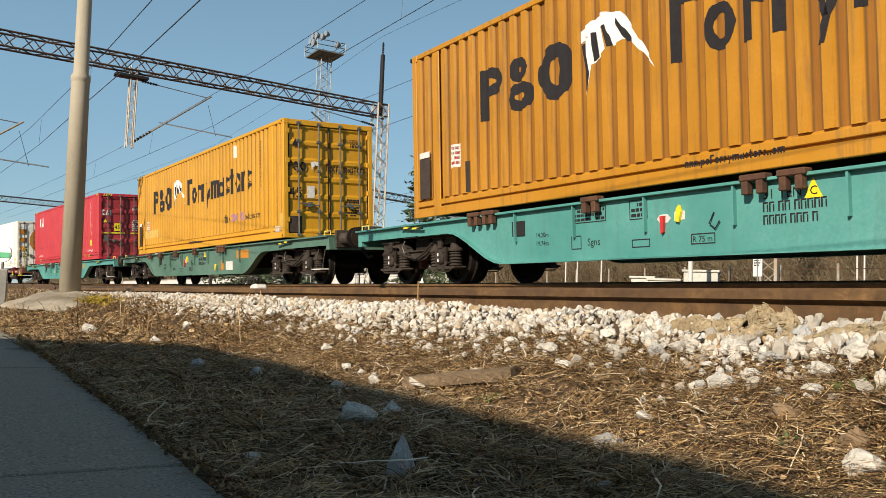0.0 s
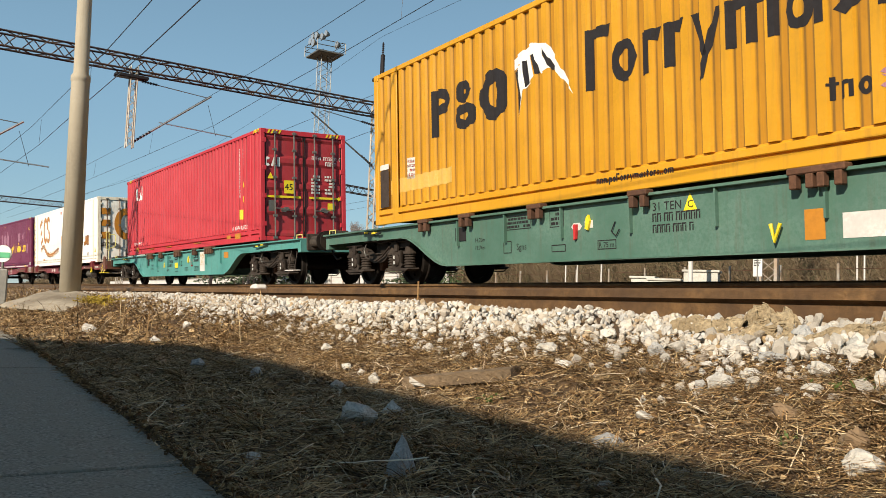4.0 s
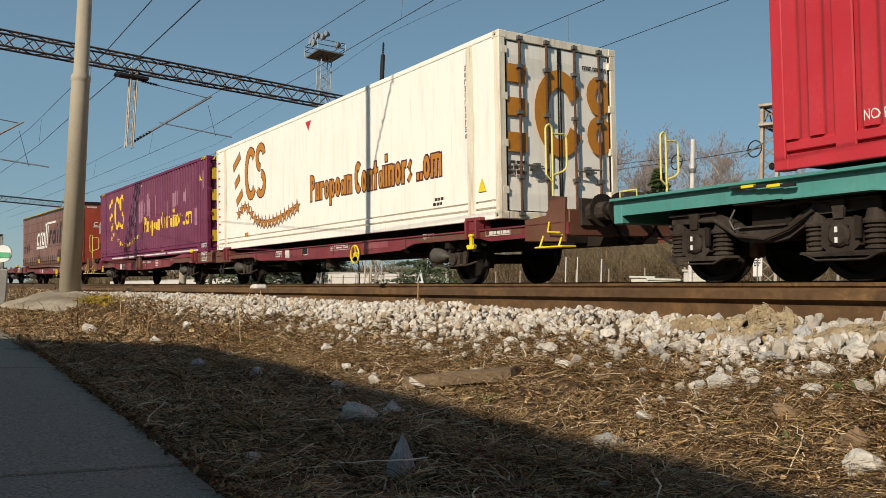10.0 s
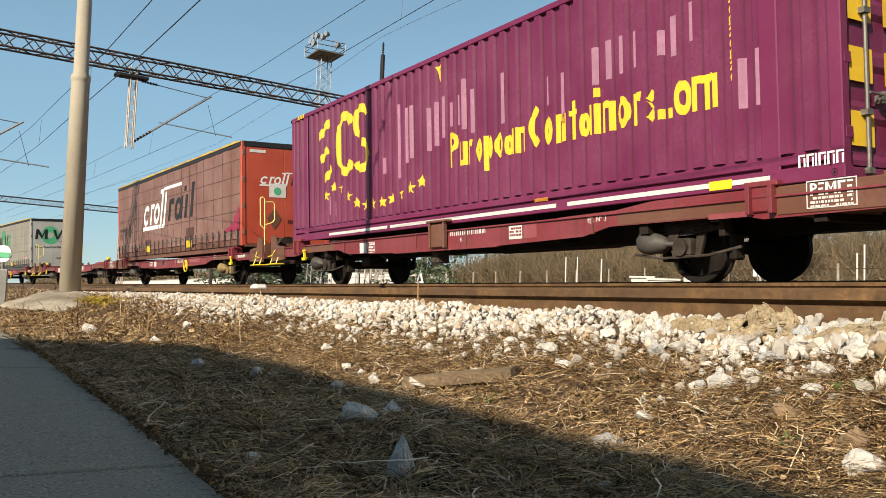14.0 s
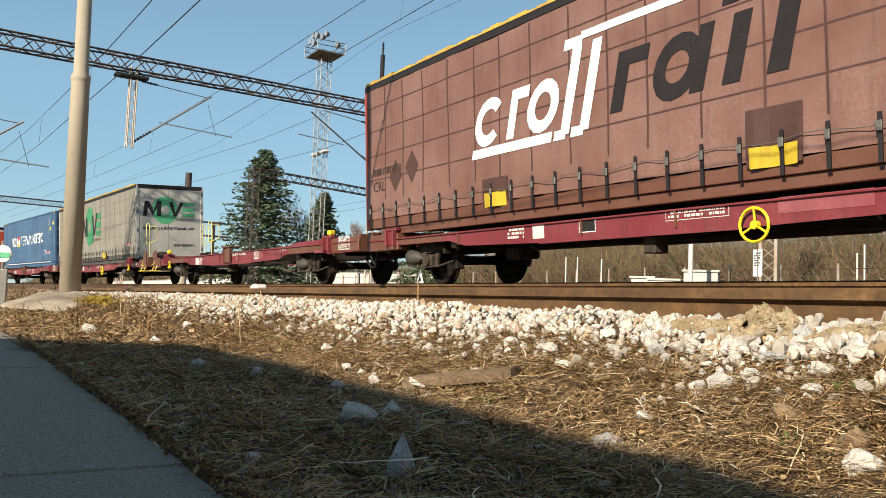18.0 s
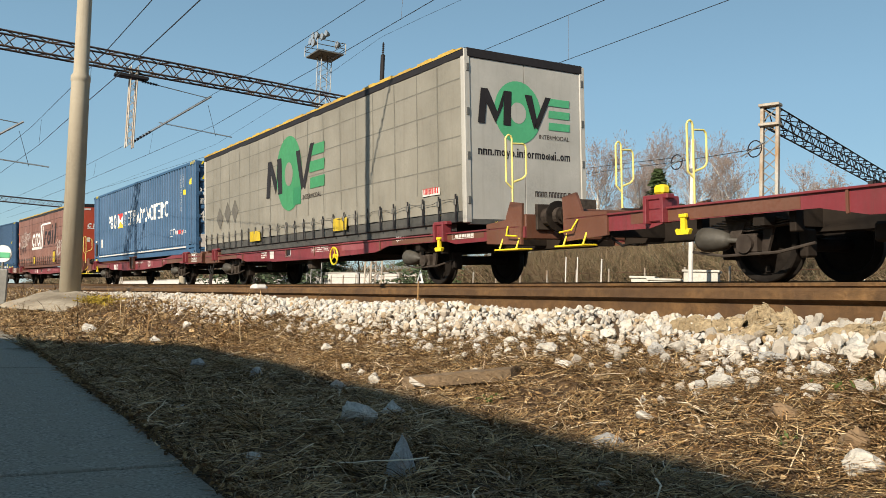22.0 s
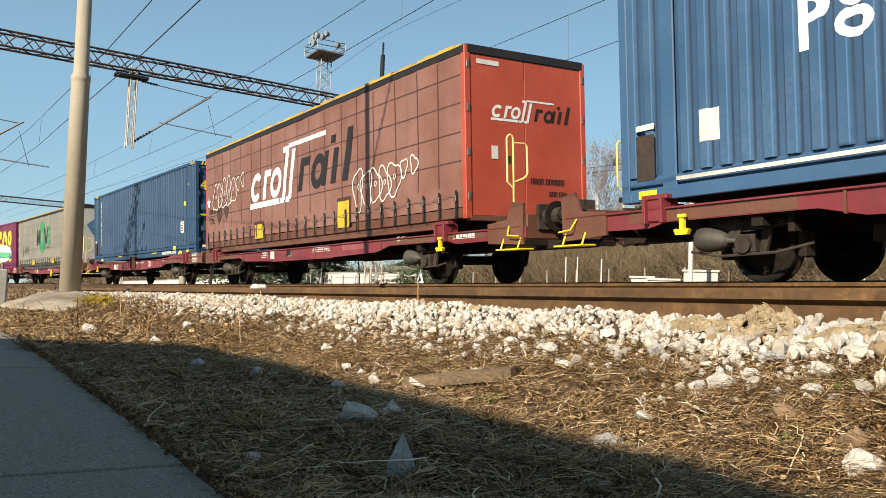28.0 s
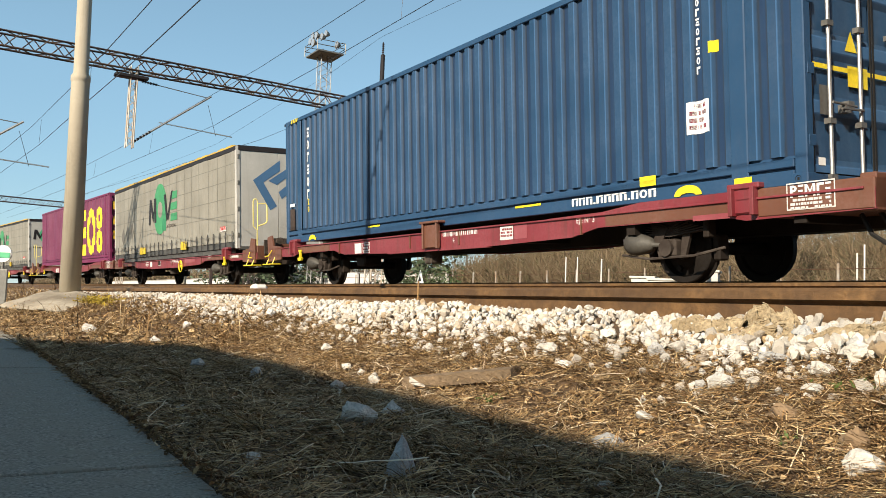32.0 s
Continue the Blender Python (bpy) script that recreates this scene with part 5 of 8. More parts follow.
# gantry over the yard, its beam running away from the railway
g4 = thing("line_gantry", "pale lattice mast with a dark girder over the yard", "gantry", "overhead line gantries")
g4.matrix_world = Matrix.Translation((-19.2, 24.6, 0.5)) @ Matrix.Rotation(radians(19), 4, "Z")
for s in (-0.27, 0.27):
    part("mast_leg", box(s - 0.06, s + 0.06, -0.09, 0.09, -0.02, 7.3, 0.01), "mastpale", g4)
bm = bmesh.new()
for k in range(16):
    z = 0.45 * k
    cyl((-0.27, 0, z), (0.27, 0, z + 0.45), 0.02, n=4, bm=bm)
    cyl((0.27, 0, z), (-0.27, 0, z + 0.45), 0.02, n=4, bm=bm)
part("bracing", bm, "mastpale", g4)
lattice((0, 0.0, 6.9), (0, 26, 6.9), 0.5, 0.65, 44, 0.035, "beam", "ink", g4)
for z in (6.55, 7.25):
    part("collar", box(-0.36, 0.36, -0.2, 0.2, z, z + 0.1, 0.01), "mastpale", g4)
part("hanger", box(-0.06, 0.06, 14.9, 15.1, 3.6, 6.6, 0.01), "mastpale", g4)
part("hanger_plate", box(-0.2, 0.2, 14.3, 15.7, 6.35, 6.6, 0.02), "ink", g4)

# floodlight tower
tower = thing("floodlight_tower", "tall grey lattice floodlight tower with eight lamps on top", "light tower")
tower.matrix_world = Matrix.Translation((-67.6, 26.9, 0.5))
lattice((0, 0, -0.02), (0, 0, 21.4), 0.95, 0.95, 40, 0.042, "tower", "towersteel", tower, (1, 0, 0))
bm = box(-1.5, 1.5, -1.2, 1.2, 21.2, 21.32)
part("platform", bm, "dullsteel", tower)
for sx in (-1.5, 1.5):
    for sy in (-1.3, 1.3):
        part("railing_post", cyl((sx, sy, 21.3), (sx, sy, 22.2), 0.04, n=4), "dullsteel", tower)
for z in (21.75, 22.2):
    for a, b in (((-1.5, -1.3), (1.5, -1.3)), ((1.5, -1.3), (1.5, 1.3)), ((1.5, 1.3), (-1.5, 1.3)), ((-1.5, 1.3), (-1.5, -1.3))):
        part("railing_bar", cyl((*a, z), (*b, z), 0.035, n=4), "dullsteel", tower)
for k, (x, y, z) in enumerate([(-1.4, -0.9, 22.75), (-0.6, -1.0, 23.0), (0.3, -1.0, 22.85), (1.1, -0.8, 22.55), (1.4, 0.5, 22.0), (0.4, -1.3, 22.1), (-1.5, 0.4, 22.0), (1.0, -0.4, 22.9)]):
    bm = lathe([(0.12, 0.35), (0.30, 0.05), (0.36, 0.0), (0.34, -0.04)], y, 14, None, x, z)
    lamp = part("lamp", bm, "dullsteel", tower)
    part("lamp_glass", lathe([(0.001, -0.05), (0.33, -0.05), (0.33, -0.042), (0.001, -0.042)], y, 14, None, x, z), "lampglass", lamp)
for sx in (-1, 1):
    part("lamp_arm", box(min(0, sx * 1.5), max(0, sx * 1.5), -0.15, 0.15, 12.6, 12.75), "steel", tower)
    part("lamp", box(sx * 1.0 - 0.6, sx * 1.0 + 0.6, -0.3, 0.3, 12.45, 12.65, 0.08), "white", tower)

# wires: each span sags a little
wires = tagged(thing("overhead_wires", "thin dark overhead wires with droppers", "wires", "overhead wires"), kind="structure")


def wire_run(pts, r=0.0075, onward=0.0):
    """A wire through its sagging course, drawn on past its first point."""
    pts = [Vector(q) for q in pts]
    if onward:
        pts.insert(0, pts[0] + (pts[0] - pts[-1]).normalized() * onward)
    part("wire", tube(pts, r, 4), "wire", wires)


# the near siding, the train's track and the track beyond it: carrying wire and contact wire each
wire_run([(-12.18, 2.18, 4.49), (-15.44, 2.15, 4.68), (-21.15, 2.08, 5.06), (-30.4, 1.9, 5.66), (-34.6, 1.3, 5.40), (-60, -2.0, 5.2), (-86.5, -5.5, 5.7)], onward=28)
wire_run([(-9.44, 2.21, 3.66), (-12.68, 2.18, 3.82), (-17.73, 2.12, 4.13), (-28.78, 2.02, 4.80), (-35.1, 1.22, 4.55), (-86.5, -5.5, 4.6)], onward=28)
wire_run([(-16.62, 7.52, 7.03), (-23.87, 7.44, 7.13), (-29.41, 7.37, 7.33), (-38.49, 6.18, 6.8), (-44.36, 5.38, 6.56), (-60.82, 3.13, 6.2), (-86.5, -0.35, 6.7)], onward=34)
wire_run([(-13.54, 7.55, 6.10), (-17.89, 7.5, 6.09), (-23.71, 7.44, 6.14), (-28.39, 7.38, 6.14), (-35.65, 6.57, 6.0), (-44.46, 5.37, 5.75), (-65.24, 2.53, 5.4), (-86.5, -0.35, 5.4)], onward=34)
wire_run([(-13.42, 11.74, 7.01), (-19.47, 11.66, 7.06), (-23.83, 11.61, 7.12), (-30.41, 11.53, 7.28), (-34.58, 10.95, 7.05), (-86.5, 3.85, 6.7)], onward=36)
wire_run([(-10.1, 11.78, 6.01), (-14.62, 11.72, 5.97), (-19.21, 11.67, 5.94), (-23.61, 11.61, 5.94), (-28.26, 11.56, 5.90), (-86.5, 3.85, 5.6)], onward=36)
# feeder over the mast tops, and two wires over the yard
wire_run([(-24.6, 14.85, 11.10), (-27.45, 14.78, 11.23), (-30.71, 14.69, 11.32), (-34.81, 14.15, 10.6), (-41.98, 13.22, 9.69), (-47.58, 12.5, 8.98), (-86.5, 7.5, 8.0)], 0.006, 40)
wire_run([(-21.63, 22.32, 5.94), (-23.96, 22.58, 6.11), (-40.2, 24.41, 7.14), (-75.0, 28.5, 8.6)], 0.011)
wire_run([(-21.62, 22.32, 5.78), (-23.95, 22.58, 5.91), (-40.18, 24.4, 6.75), (-75.0, 28.5, 8.0)], 0.011)
for a, b in (((-14.65, 11.72, 7.02), (-14.6, 11.72, 5.96)), ((-14.79, 7.54, 7.0), (-14.86, 7.54, 6.11)), ((-35.14, 6.64, 6.95), (-35.44, 6.6, 6.0)), ((-42.94, 5.57, 6.63), (-43.26, 5.53, 5.85)), ((-28.18, 2.0, 5.5), (-28.46, 2.0, 4.8)), ((-18.0, 2.12, 4.86), (-18.1, 2.12, 4.15))):
    part("dropper", cyl(a, b, 0.004, n=4), "wire", wires)

# round platform pole on its low concrete mound, with a loose cable at its head
POLE = (-11.78, 1.265)
pole = thing("lamp_pole", "tall pale tapering concrete pole with a collar", "pole")
pole.matrix_world = Matrix.Translation((POLE[0], POLE[1] + 0.045, 0.36)) @ Matrix.Rotation(0.0155, 4, "X")
prof = [(0.132, -0.15), (0.115, 2.66), (0.115, 2.68), (0.124, 2.70), (0.124, 2.75), (0.095, 2.80), (0.085, 6.0), (0.075, 9.6), (0.02, 9.62)]
part("shaft", lathe_z(prof, 0, 0, 24), "polepaint", pole, "", True)
pts = []
for k in range(40):
    f = k / 39
    pts.append((0.08 + 1.1 * f ** 1.2 + 0.03 * math.sin(k * 1.9), -0.05, 5.45 + 2.3 * f + 0.05 * math.cos(k * 2.3)))
part("cable", tube(pts, 0.022, 5), "black", pole)
mound = tagged(thing("concrete_mound", "low weathered concrete mound round the foot of a pole", "footing"), kind="structure")
bm = bmesh.new()
bmesh.ops.create_uvsphere(bm, u_segments=40, v_segments=14, radius=1.0)
for v in list(bm.verts):
    v.co.z = max(v.co.z, -0.05)
for v in bm.verts:
    r = min(1.0, math.hypot(v.co.x, v.co.y))
    v.co = Vector((v.co.x * 1.5, v.co.y * 0.80, 0.27 * (1 - r) ** 0.7 - 0.03)) + Vector((0, 0, 0.03 * noise.noise(Vector((v.co.x * 9, v.co.y * 4, 2)))))
mo = part("mound_body", bm, "moundstone", mound, "", True)
mo.matrix_world = Matrix.Translation((POLE[0] - 0.2, 1.30, 0.07))
sign_post = thing("marker_stone", "short concrete marker with a round green and white disc", "marker")
sign_post.matrix_world = Matrix.Translation((-14.2, 0.62, 0.02))
part("stone", box(-0.09, 0.09, -0.08, 0.08, 0, 0.55, 0.02), "concrete", sign_post)
bm = lathe([(0.002, 0), (0.13, 0), (0.13, 0.03), (0.002, 0.03)], -0.02, 22, None, 0.0, 0.78)
bmesh.ops.rotate(bm, verts=bm.verts[:], cent=(0, 0, 0), matrix=Matrix.Rotation(radians(62), 3, "Z"))
d = part("disc", bm, "white", sign_post, "round white disc")
bm = box(-0.11, 0.11, -0.034, -0.026, 0.72, 0.80)
bmesh.ops.rotate(bm, verts=bm.verts[:], cent=(0, 0, 0), matrix=Matrix.Rotation(radians(62), 3, "Z"))
part("disc_band", bm, "jade", sign_post)
part("stem", cyl((0, 0, 0.5), (0, 0, 0.7), 0.02, n=8), "dullsteel", sign_post)

# station building behind the lens: it throws the long shade over the platform
house = thing("station_building", "plastered station building with a tiled roof behind the platform", "building")
house.matrix_world = Matrix.Translation((0, -5.36, 0))
part("wall", box(-1.4, 26, -9, -0.6, -0.05, 3.8), "plaster", house)
part("roof", prism([(26.6, 0.0), (-1.15, 0.0), (-2.05, -0.87), (-2.7, -1.5), (-2.7, -9.6), (26.6, -9.6)], 3.8, 4.0, "z"), "tiles", house)
for k in range(5):
    x = -1 + 5 * k
    wn = part("window", box(x, x + 1.2, -0.62, -0.52, 1.0, 2.6, 0.02), "white", house)
    part("pane", box(x + 0.1, x + 1.1, -0.53, -0.505, 1.1, 2.5), "lampglass", wn)

# ---- the train ----
s1 = bogie_wagon("container_wagon", "sea-green bogie container wagon with deep side sills", 32.87, "teal", (-4.9, -4.5, -2.2, 0.3, 0.75, 2.6))
s2 = bogie_wagon("container_wagon", "dull green weathered bogie container wagon", 13.0, "green", (-4.9, -3.6, -1.8, 0.2, 2.4, 2.7))
s3 = bogie_wagon("container_wagon", "bright sea-green bogie container wagon", -6.87, "teal", (-3.5, -3.15, -1.95, -0.2, 0.12, 1.7, 2.85, 3.2))
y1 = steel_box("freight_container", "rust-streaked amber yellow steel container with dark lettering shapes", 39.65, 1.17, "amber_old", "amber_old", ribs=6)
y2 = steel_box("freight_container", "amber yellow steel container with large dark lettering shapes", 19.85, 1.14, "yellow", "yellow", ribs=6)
r1 = steel_box("freight_container", "bright crimson steel container with white markings", 0.0, 1.14, "crimson", "crimson_dark", ribs=4)
PAIRS = [-16.9, -48.5, -80.45, -112.35, -144.25, -176.15]
units = []
for i, e0 in enumerate(PAIRS):
    units.append(twin_unit("twin_wagon", "wine-red two-axle container wagon with yellow hand rails", e0, True, (-2.2, -14.2), wheel=i != 3))
    units.append(twin_unit("twin_wagon", "wine-red two-axle container wagon with a brown inner deck", e0 - 15.75, False, (-1.25, -13.6), i != 1, i != 2))
w1 = steel_box("freight_container", "stained cream white insulated container with ochre lettering shapes", -18.47, 1.0, "cream", "cream", length=13.70, ribs=1, smooth_side=True, bars="rust", post="cream_rusty")
p1 = steel_box("freight_container", "plum purple steel container with gold lettering shapes", -33.03, 1.0, "plum", "plum", ribs=5)
c1 = curtain_box("swap_body", "dusty brown curtain-sided swap body with a red front wall", -50.15, 1.06, "curtain_brown", "redface", "seam_brown", rail="brownred")
m1 = curtain_box("swap_body", "dirty grey curtain-sided swap body with green and black marks", -82.0, 1.0, "curtain_grey", "wall_grey", "seam_grey", length=13.8, rail="shaderail")
b1 = steel_box("freight_container", "mid blue steel container with white lettering shapes", -96.72, 0.99, "blue", "blue", ribs=6)
c2 = curtain_box("swap_body", "brown curtain-sided swap body with white graffiti outlines and red front wall", -113.92, 1.06, "curtain_rust", "redface", "seam_brown", rail="brownred")
t1 = steel_box("freight_container", "dark navy blue steel container with white bars on its side", -128.65, 0.98, "navy", "navy", ribs=4, bars="steel")
m2 = curtain_box("swap_body", "grey curtain-sided swap body with a blue mark on its front wall", -145.8, 1.0, "curtain_grey", "wall_grey", "seam_grey", length=13.8, rail="shaderail")
p2 = steel_box("freight_container", "plum purple steel container with bold yellow shapes", -160.55, 1.0, "plum", "plum", ribs=5)
m3 = curtain_box("swap_body", "grey curtain-sided swap body with a green disc", -177.7, 1.0, "curtain_grey", "wall_grey", "seam_grey", length=13.8, rail="shaderail")

# ---- marks on the loads ----
SIDE = -HALF + 0.014


def on_side(e, polys, mat_, x, z, name="lettering", label="", pressed=True, lean=0.0, turn=0.0, y=None):
    bm = polys if isinstance(polys, bmesh.types.BMesh) else flat_bm(polys)
    return lay(bm, name, mat_, e, x, z, SIDE if y is None else y, corrugated=pressed, label=label, turn=turn)


def on_end(e, polys, mat_, y, z, L, name="lettering", label="", proud=0.006):
    bm = polys if isinstance(polys, bmesh.types.BMesh) else flat_bm(polys)
    return lay(bm, name, mat_, e, y, z, L - 0.03, face="end", proud=proud, label=label)


def scaled(polys, w, h=None):
    """Fit the outline into a width (and height)."""
    xs = [u for q in polys for u, v in q]
    k = w / (max(xs) - min(xs))
    kz = k
    if h:
        zs = [v for q in polys for u, v in q]
        kz = h / max(zs)
    return [[(u * k, v * kz) for u, v in q] for q in polys]


def pennant():
    """White flag with dark torn streaks."""
    w = [[(0.0, 0.0), (0.0, -0.16), (0.18, -0.10), (0.2, 0.06)], [(0.2, 0.06), (0.18, -0.10), (0.42, -0.02), (0.45, 0.14)], [(0.45, 0.14), (0.42, -0.02), (0.62, 0.0), (0.80, 0.05)],
         [(0.62, 0.0), (0.80, 0.05), (1.05, -0.30), (1.35, -0.78)], [(0.05, -0.16), (0.18, -0.12), (0.24, -0.5), (0.14, -0.88)], [(0.18, -0.1), (0.42, -0.02), (0.5, -0.35), (0.24, -0.5)], [(0.42, -0.02), (0.62, 0.0), (0.86, -0.30), (0.62, -0.34)]]
    d = [[(0.02, -0.2), (0.10, -0.14), (0.2, -0.6), (0.15, -0.85)], [(0.24, -0.08), (0.30, -0.07), (0.36, -0.42), (0.27, -0.46)], [(0.44, -0.04), (0.50, -0.03), (0.6, -0.32), (0.53, -0.33)], [(0.66, -0.01), (0.70, 0.0), (0.98, -0.36), (0.86, -0.34)]]
    return w, d


def amber_marks(e, L, wordless=False):
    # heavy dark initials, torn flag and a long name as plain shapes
    on_side(e, scaled(shapes("PGO", 0.78, 0.24), 2.2, 0.80), "ink", -4.72, 1.37, label="large dark initials as shapes")
    w, d = pennant()
    on_side(e, w, "white", -2.38, 2.18, "flag_mark", "torn white flag mark")
    lay(flat_bm(d), "flag_streak", "ink", e, -2.38, 2.18, SIDE, corrugated=True, proud=0.007)
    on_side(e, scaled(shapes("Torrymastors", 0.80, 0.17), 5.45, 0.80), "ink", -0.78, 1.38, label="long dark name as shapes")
    on_side(e, scaled(shapes("tno", 0.17), 0.45), "ink", 2.62, 0.60)
    on_side(e, scaled(shapes("sonso", 0.17), 0.95), "pink_wash", 3.16, 0.60)
    on_side(e, text_bm("of logistics", 0.18, stretch=0.95), "ink", 4.22, 0.60)
    on_side(e, scaled(shapes("nnn.poTorrymastors.com", 0.09), 1.3), "ink", -0.6, 0.14, pressed=False, y=-HALF)
    on_side(e, scaled(blocks("TTiT", 0.1), 0.34), "white", 6.3, 0.15, pressed=False, y=-HALF - 0.004)
    # placards by the rear post
    on_side(e, [slab(0, 0.34, 0, 0.70)], "soot", -6.62, 0.32, "placard", "blackened placard", y=-HALF - 0.002, pressed=False)
    on_side(e, [slab(0, 0.34, 0, 0.10)], "white_worn", -6.62, 1.03, "sticker", "worn white sticker", y=-HALF - 0.002, pressed=False)
    on_side(e, [slab(0, 0.32, 0, 0.38)], "white_worn", -5.68, 0.76, "sticker", "white caution sticker")
    on_side(e, small_print(0.26, 4, 0.05), "red", -5.65, 1.05)
    on_side(e, code_column(11, 0.085), "ink", 5.35, 2.45, "code_column")


amber_marks(y1, 6.858)
amber_marks(y2, 6.858)
on_side(y1, [slab(0, 0.16, 0, 0.5)], "soot", -5.2, 0.32, "scuff", "black scuff")
on_side(y2, [slab(0, 0.24, 0, 0.36)], "yellow_pale", 6.6, 0.24, "patch", "paler repainted patch", pressed=False, y=-HALF - 0.002)
on_side(y2, [slab(0, 0.2, 0, 0.34)], "white_worn", 3.4, 2.35, "sticker")
on_side(y2, [slab(0, 2.2, 0, 0.26)], "yellow_pale", -6.3, 0.55, "patch", "paler repainted patch")
for e in (y1, y2):
    on_end(e, scaled(shapes("PGO", 0.22, 0.22), 0.48), "ink", -1.10, 1.64, 6.858)
    w, d = pennant()
    on_end(e, [[(u * 0.24, v * 0.24) for u, v in q] for q in w], "white", -0.50, 1.86, 6.858, "flag_mark")
    on_end(e, scaled(shapes("Torrymastors", 0.2, 0.16), 1.1, 0.20), "ink", -0.08, 1.66, 6.858)
    on_end(e, text_bm("45", 0.27), "ink", -1.09, 0.98, 6.858)
    on_end(e, [slab(0, 0.32, 0, 0.40)], "soot", -1.06, 0.13, 6.858, "placard", "dark data plate")
    on_end(e, warn_triangle(0.18), "ink", -0.9, 2.25, 6.858, "warning_triangle")
    on_end(e, scaled(blocks("TTTT TTTTTT", 0.08), 0.6), "ink", 0.3, 2.42, 6.858)
    on_end(e, scaled(blocks("TTTT", 0.08), 0.3), "ink", 0.6, 2.30, 6.858)
    on_end(e, [slab(0, 0.2, 0, 0.3)], "white_worn", -0.60, 0.98, 6.858, "sticker")
    on_end(e, small_print(0.4, 7, 0.04), "ink", 0.45, 0.95, 6.858, "small_print")

# crimson container
on_side(r1, scaled(shapes("CAI", 0.48, 0.26, gap=0.05), 0.95, 0.48), "white", -5.62, 2.03, label="white initials as shapes")
on_side(r1, code_column(11, 0.095), "white", 5.33, 2.45, "code_column")
on_side(r1, code_column(4, 0.09), "white", 5.56, 2.45, "code_column")
on_side(r1, warn_triangle(0.22), "signal", 5.58, 1.48, "warning_triangle")
on_side(r1, [slab(0, 0.14, 0, 0.16)], "signal", 5.52, 1.08, "sticker")
on_side(r1, [slab(0, 0.2, 0, 0.26)], "signal", 5.28, 0.63, "sticker", "yellow square sticker")
for x in (4.72, -5.88):
    on_side(r1, text_bm("NO RESTRAINT ALLOWED", 0.105, stretch=0.62), "white", x, 0.36)
for x in (5.0, -5.52):
    on_side(r1, [slab(0, 0.42, 0, 0.15)], "orange", x, 0.11, "lift_pad_mark", "orange lifting mark", pressed=False, y=-HALF - 0.002)
on_side(r1, [slab(0, 0.3, 0, 0.10)], "orange", 4.36, 0.14, "lift_pad_mark", pressed=False, y=-HALF - 0.002)
for x in (-1.2, -3.4, 1.8):
    bm = box(x - 0.3, x + 0.3, -HALF - 0.03, -HALF, 0.125, 0.15, 0.004)
    part("twist_lock_bar", bm, "orange", r1, "orange bar under the side")
L = 6.858
on_end(r1, scaled(shapes("CAI", 0.26, 0.26, gap=0.05), 0.44, 0.24), "white", -1.12, 1.93, L, label="white initials as shapes")
on_end(r1, warn_triangle(0.17), "signal", -0.94, 1.61, L, "warning_triangle")
on_end(r1, [slab(0, 0.27, 0, 0.34)], "signal", -0.57, 1.24, L, "number_plate_mark", "yellow square with 45")
on_end(r1, text_bm("45", 0.17), "ink", -0.55, 1.33, L, proud=0.010)
on_end(r1, [slab(0, 1.0, 0, 0.055)], "signal", -1.1, 1.12, L, "height_band", "yellow height band")
on_end(r1, [slab(0, 0.86, 0, 0.055), [(0.86, -0.03), (0.97, 0.027), (0.86, 0.085)]], "signal", 0.14, 1.12, L, "height_band")
on_end(r1, small_print(0.26, 6, 0.055), "white_worn", 0.2, 1.70, L, "small_print")
on_end(r1, small_print(0.3, 6, 0.055, seed=4), "white_worn", 0.6, 1.70, L, "small_print")
on_end(r1, [slab(0, 0.22, 0, 0.2)], "signal", 0.68, 0.82, L, "sticker")
on_end(r1, [slab(0, 0.2, 0, 0.28)], "dullsteel", -1.0, 0.77, L, "data_plate", "grey data plate")
on_end(r1, scaled(blocks("TTTT  TTTTTT  O", 0.13), 0.86), "white", 0.23, 2.17, L)
on_end(r1, scaled(blocks("TTTT", 0.12), 0.3), "white", 0.62, 2.02, L)
for e in (r1, t1, b1, p1):
    for sx in (-1, 1):
        on_side(e, stripes(0, 0.42, 0, 0.085, 4), "signal", sx * 6.4 - (0.1 if sx < 0 else 0.0), 2.81, "hazard_stripes", "yellow and black corner stripes", pressed=False, y=-HALF - 0.003)
    on_end(e, stripes(0, 0.4, 0, 0.10, 4), "signal", -1.04, 2.78, 6.888, "hazard_stripes")
    on_end(e, stripes(0, 0.4, 0, 0.10, 4), "signal", 0.62, 2.78, 6.888, "hazard_stripes")

# cream container: ochre shapes with a star arc
def outlined(e, q, mat_, x, z, pressed, edge, name, label="", turn=0.0):
    """A mark, with a dark edge round it where it has one."""
    if edge:
        lay(flat_bm(widened(q, 0.028)), name + "_edge", edge, e, x, z, SIDE, proud=0.004, corrugated=pressed, turn=turn)
    lay(flat_bm(q), name, mat_, e, x, z, SIDE, proud=0.007 if edge else 0.004, corrugated=pressed, label=label, turn=turn)


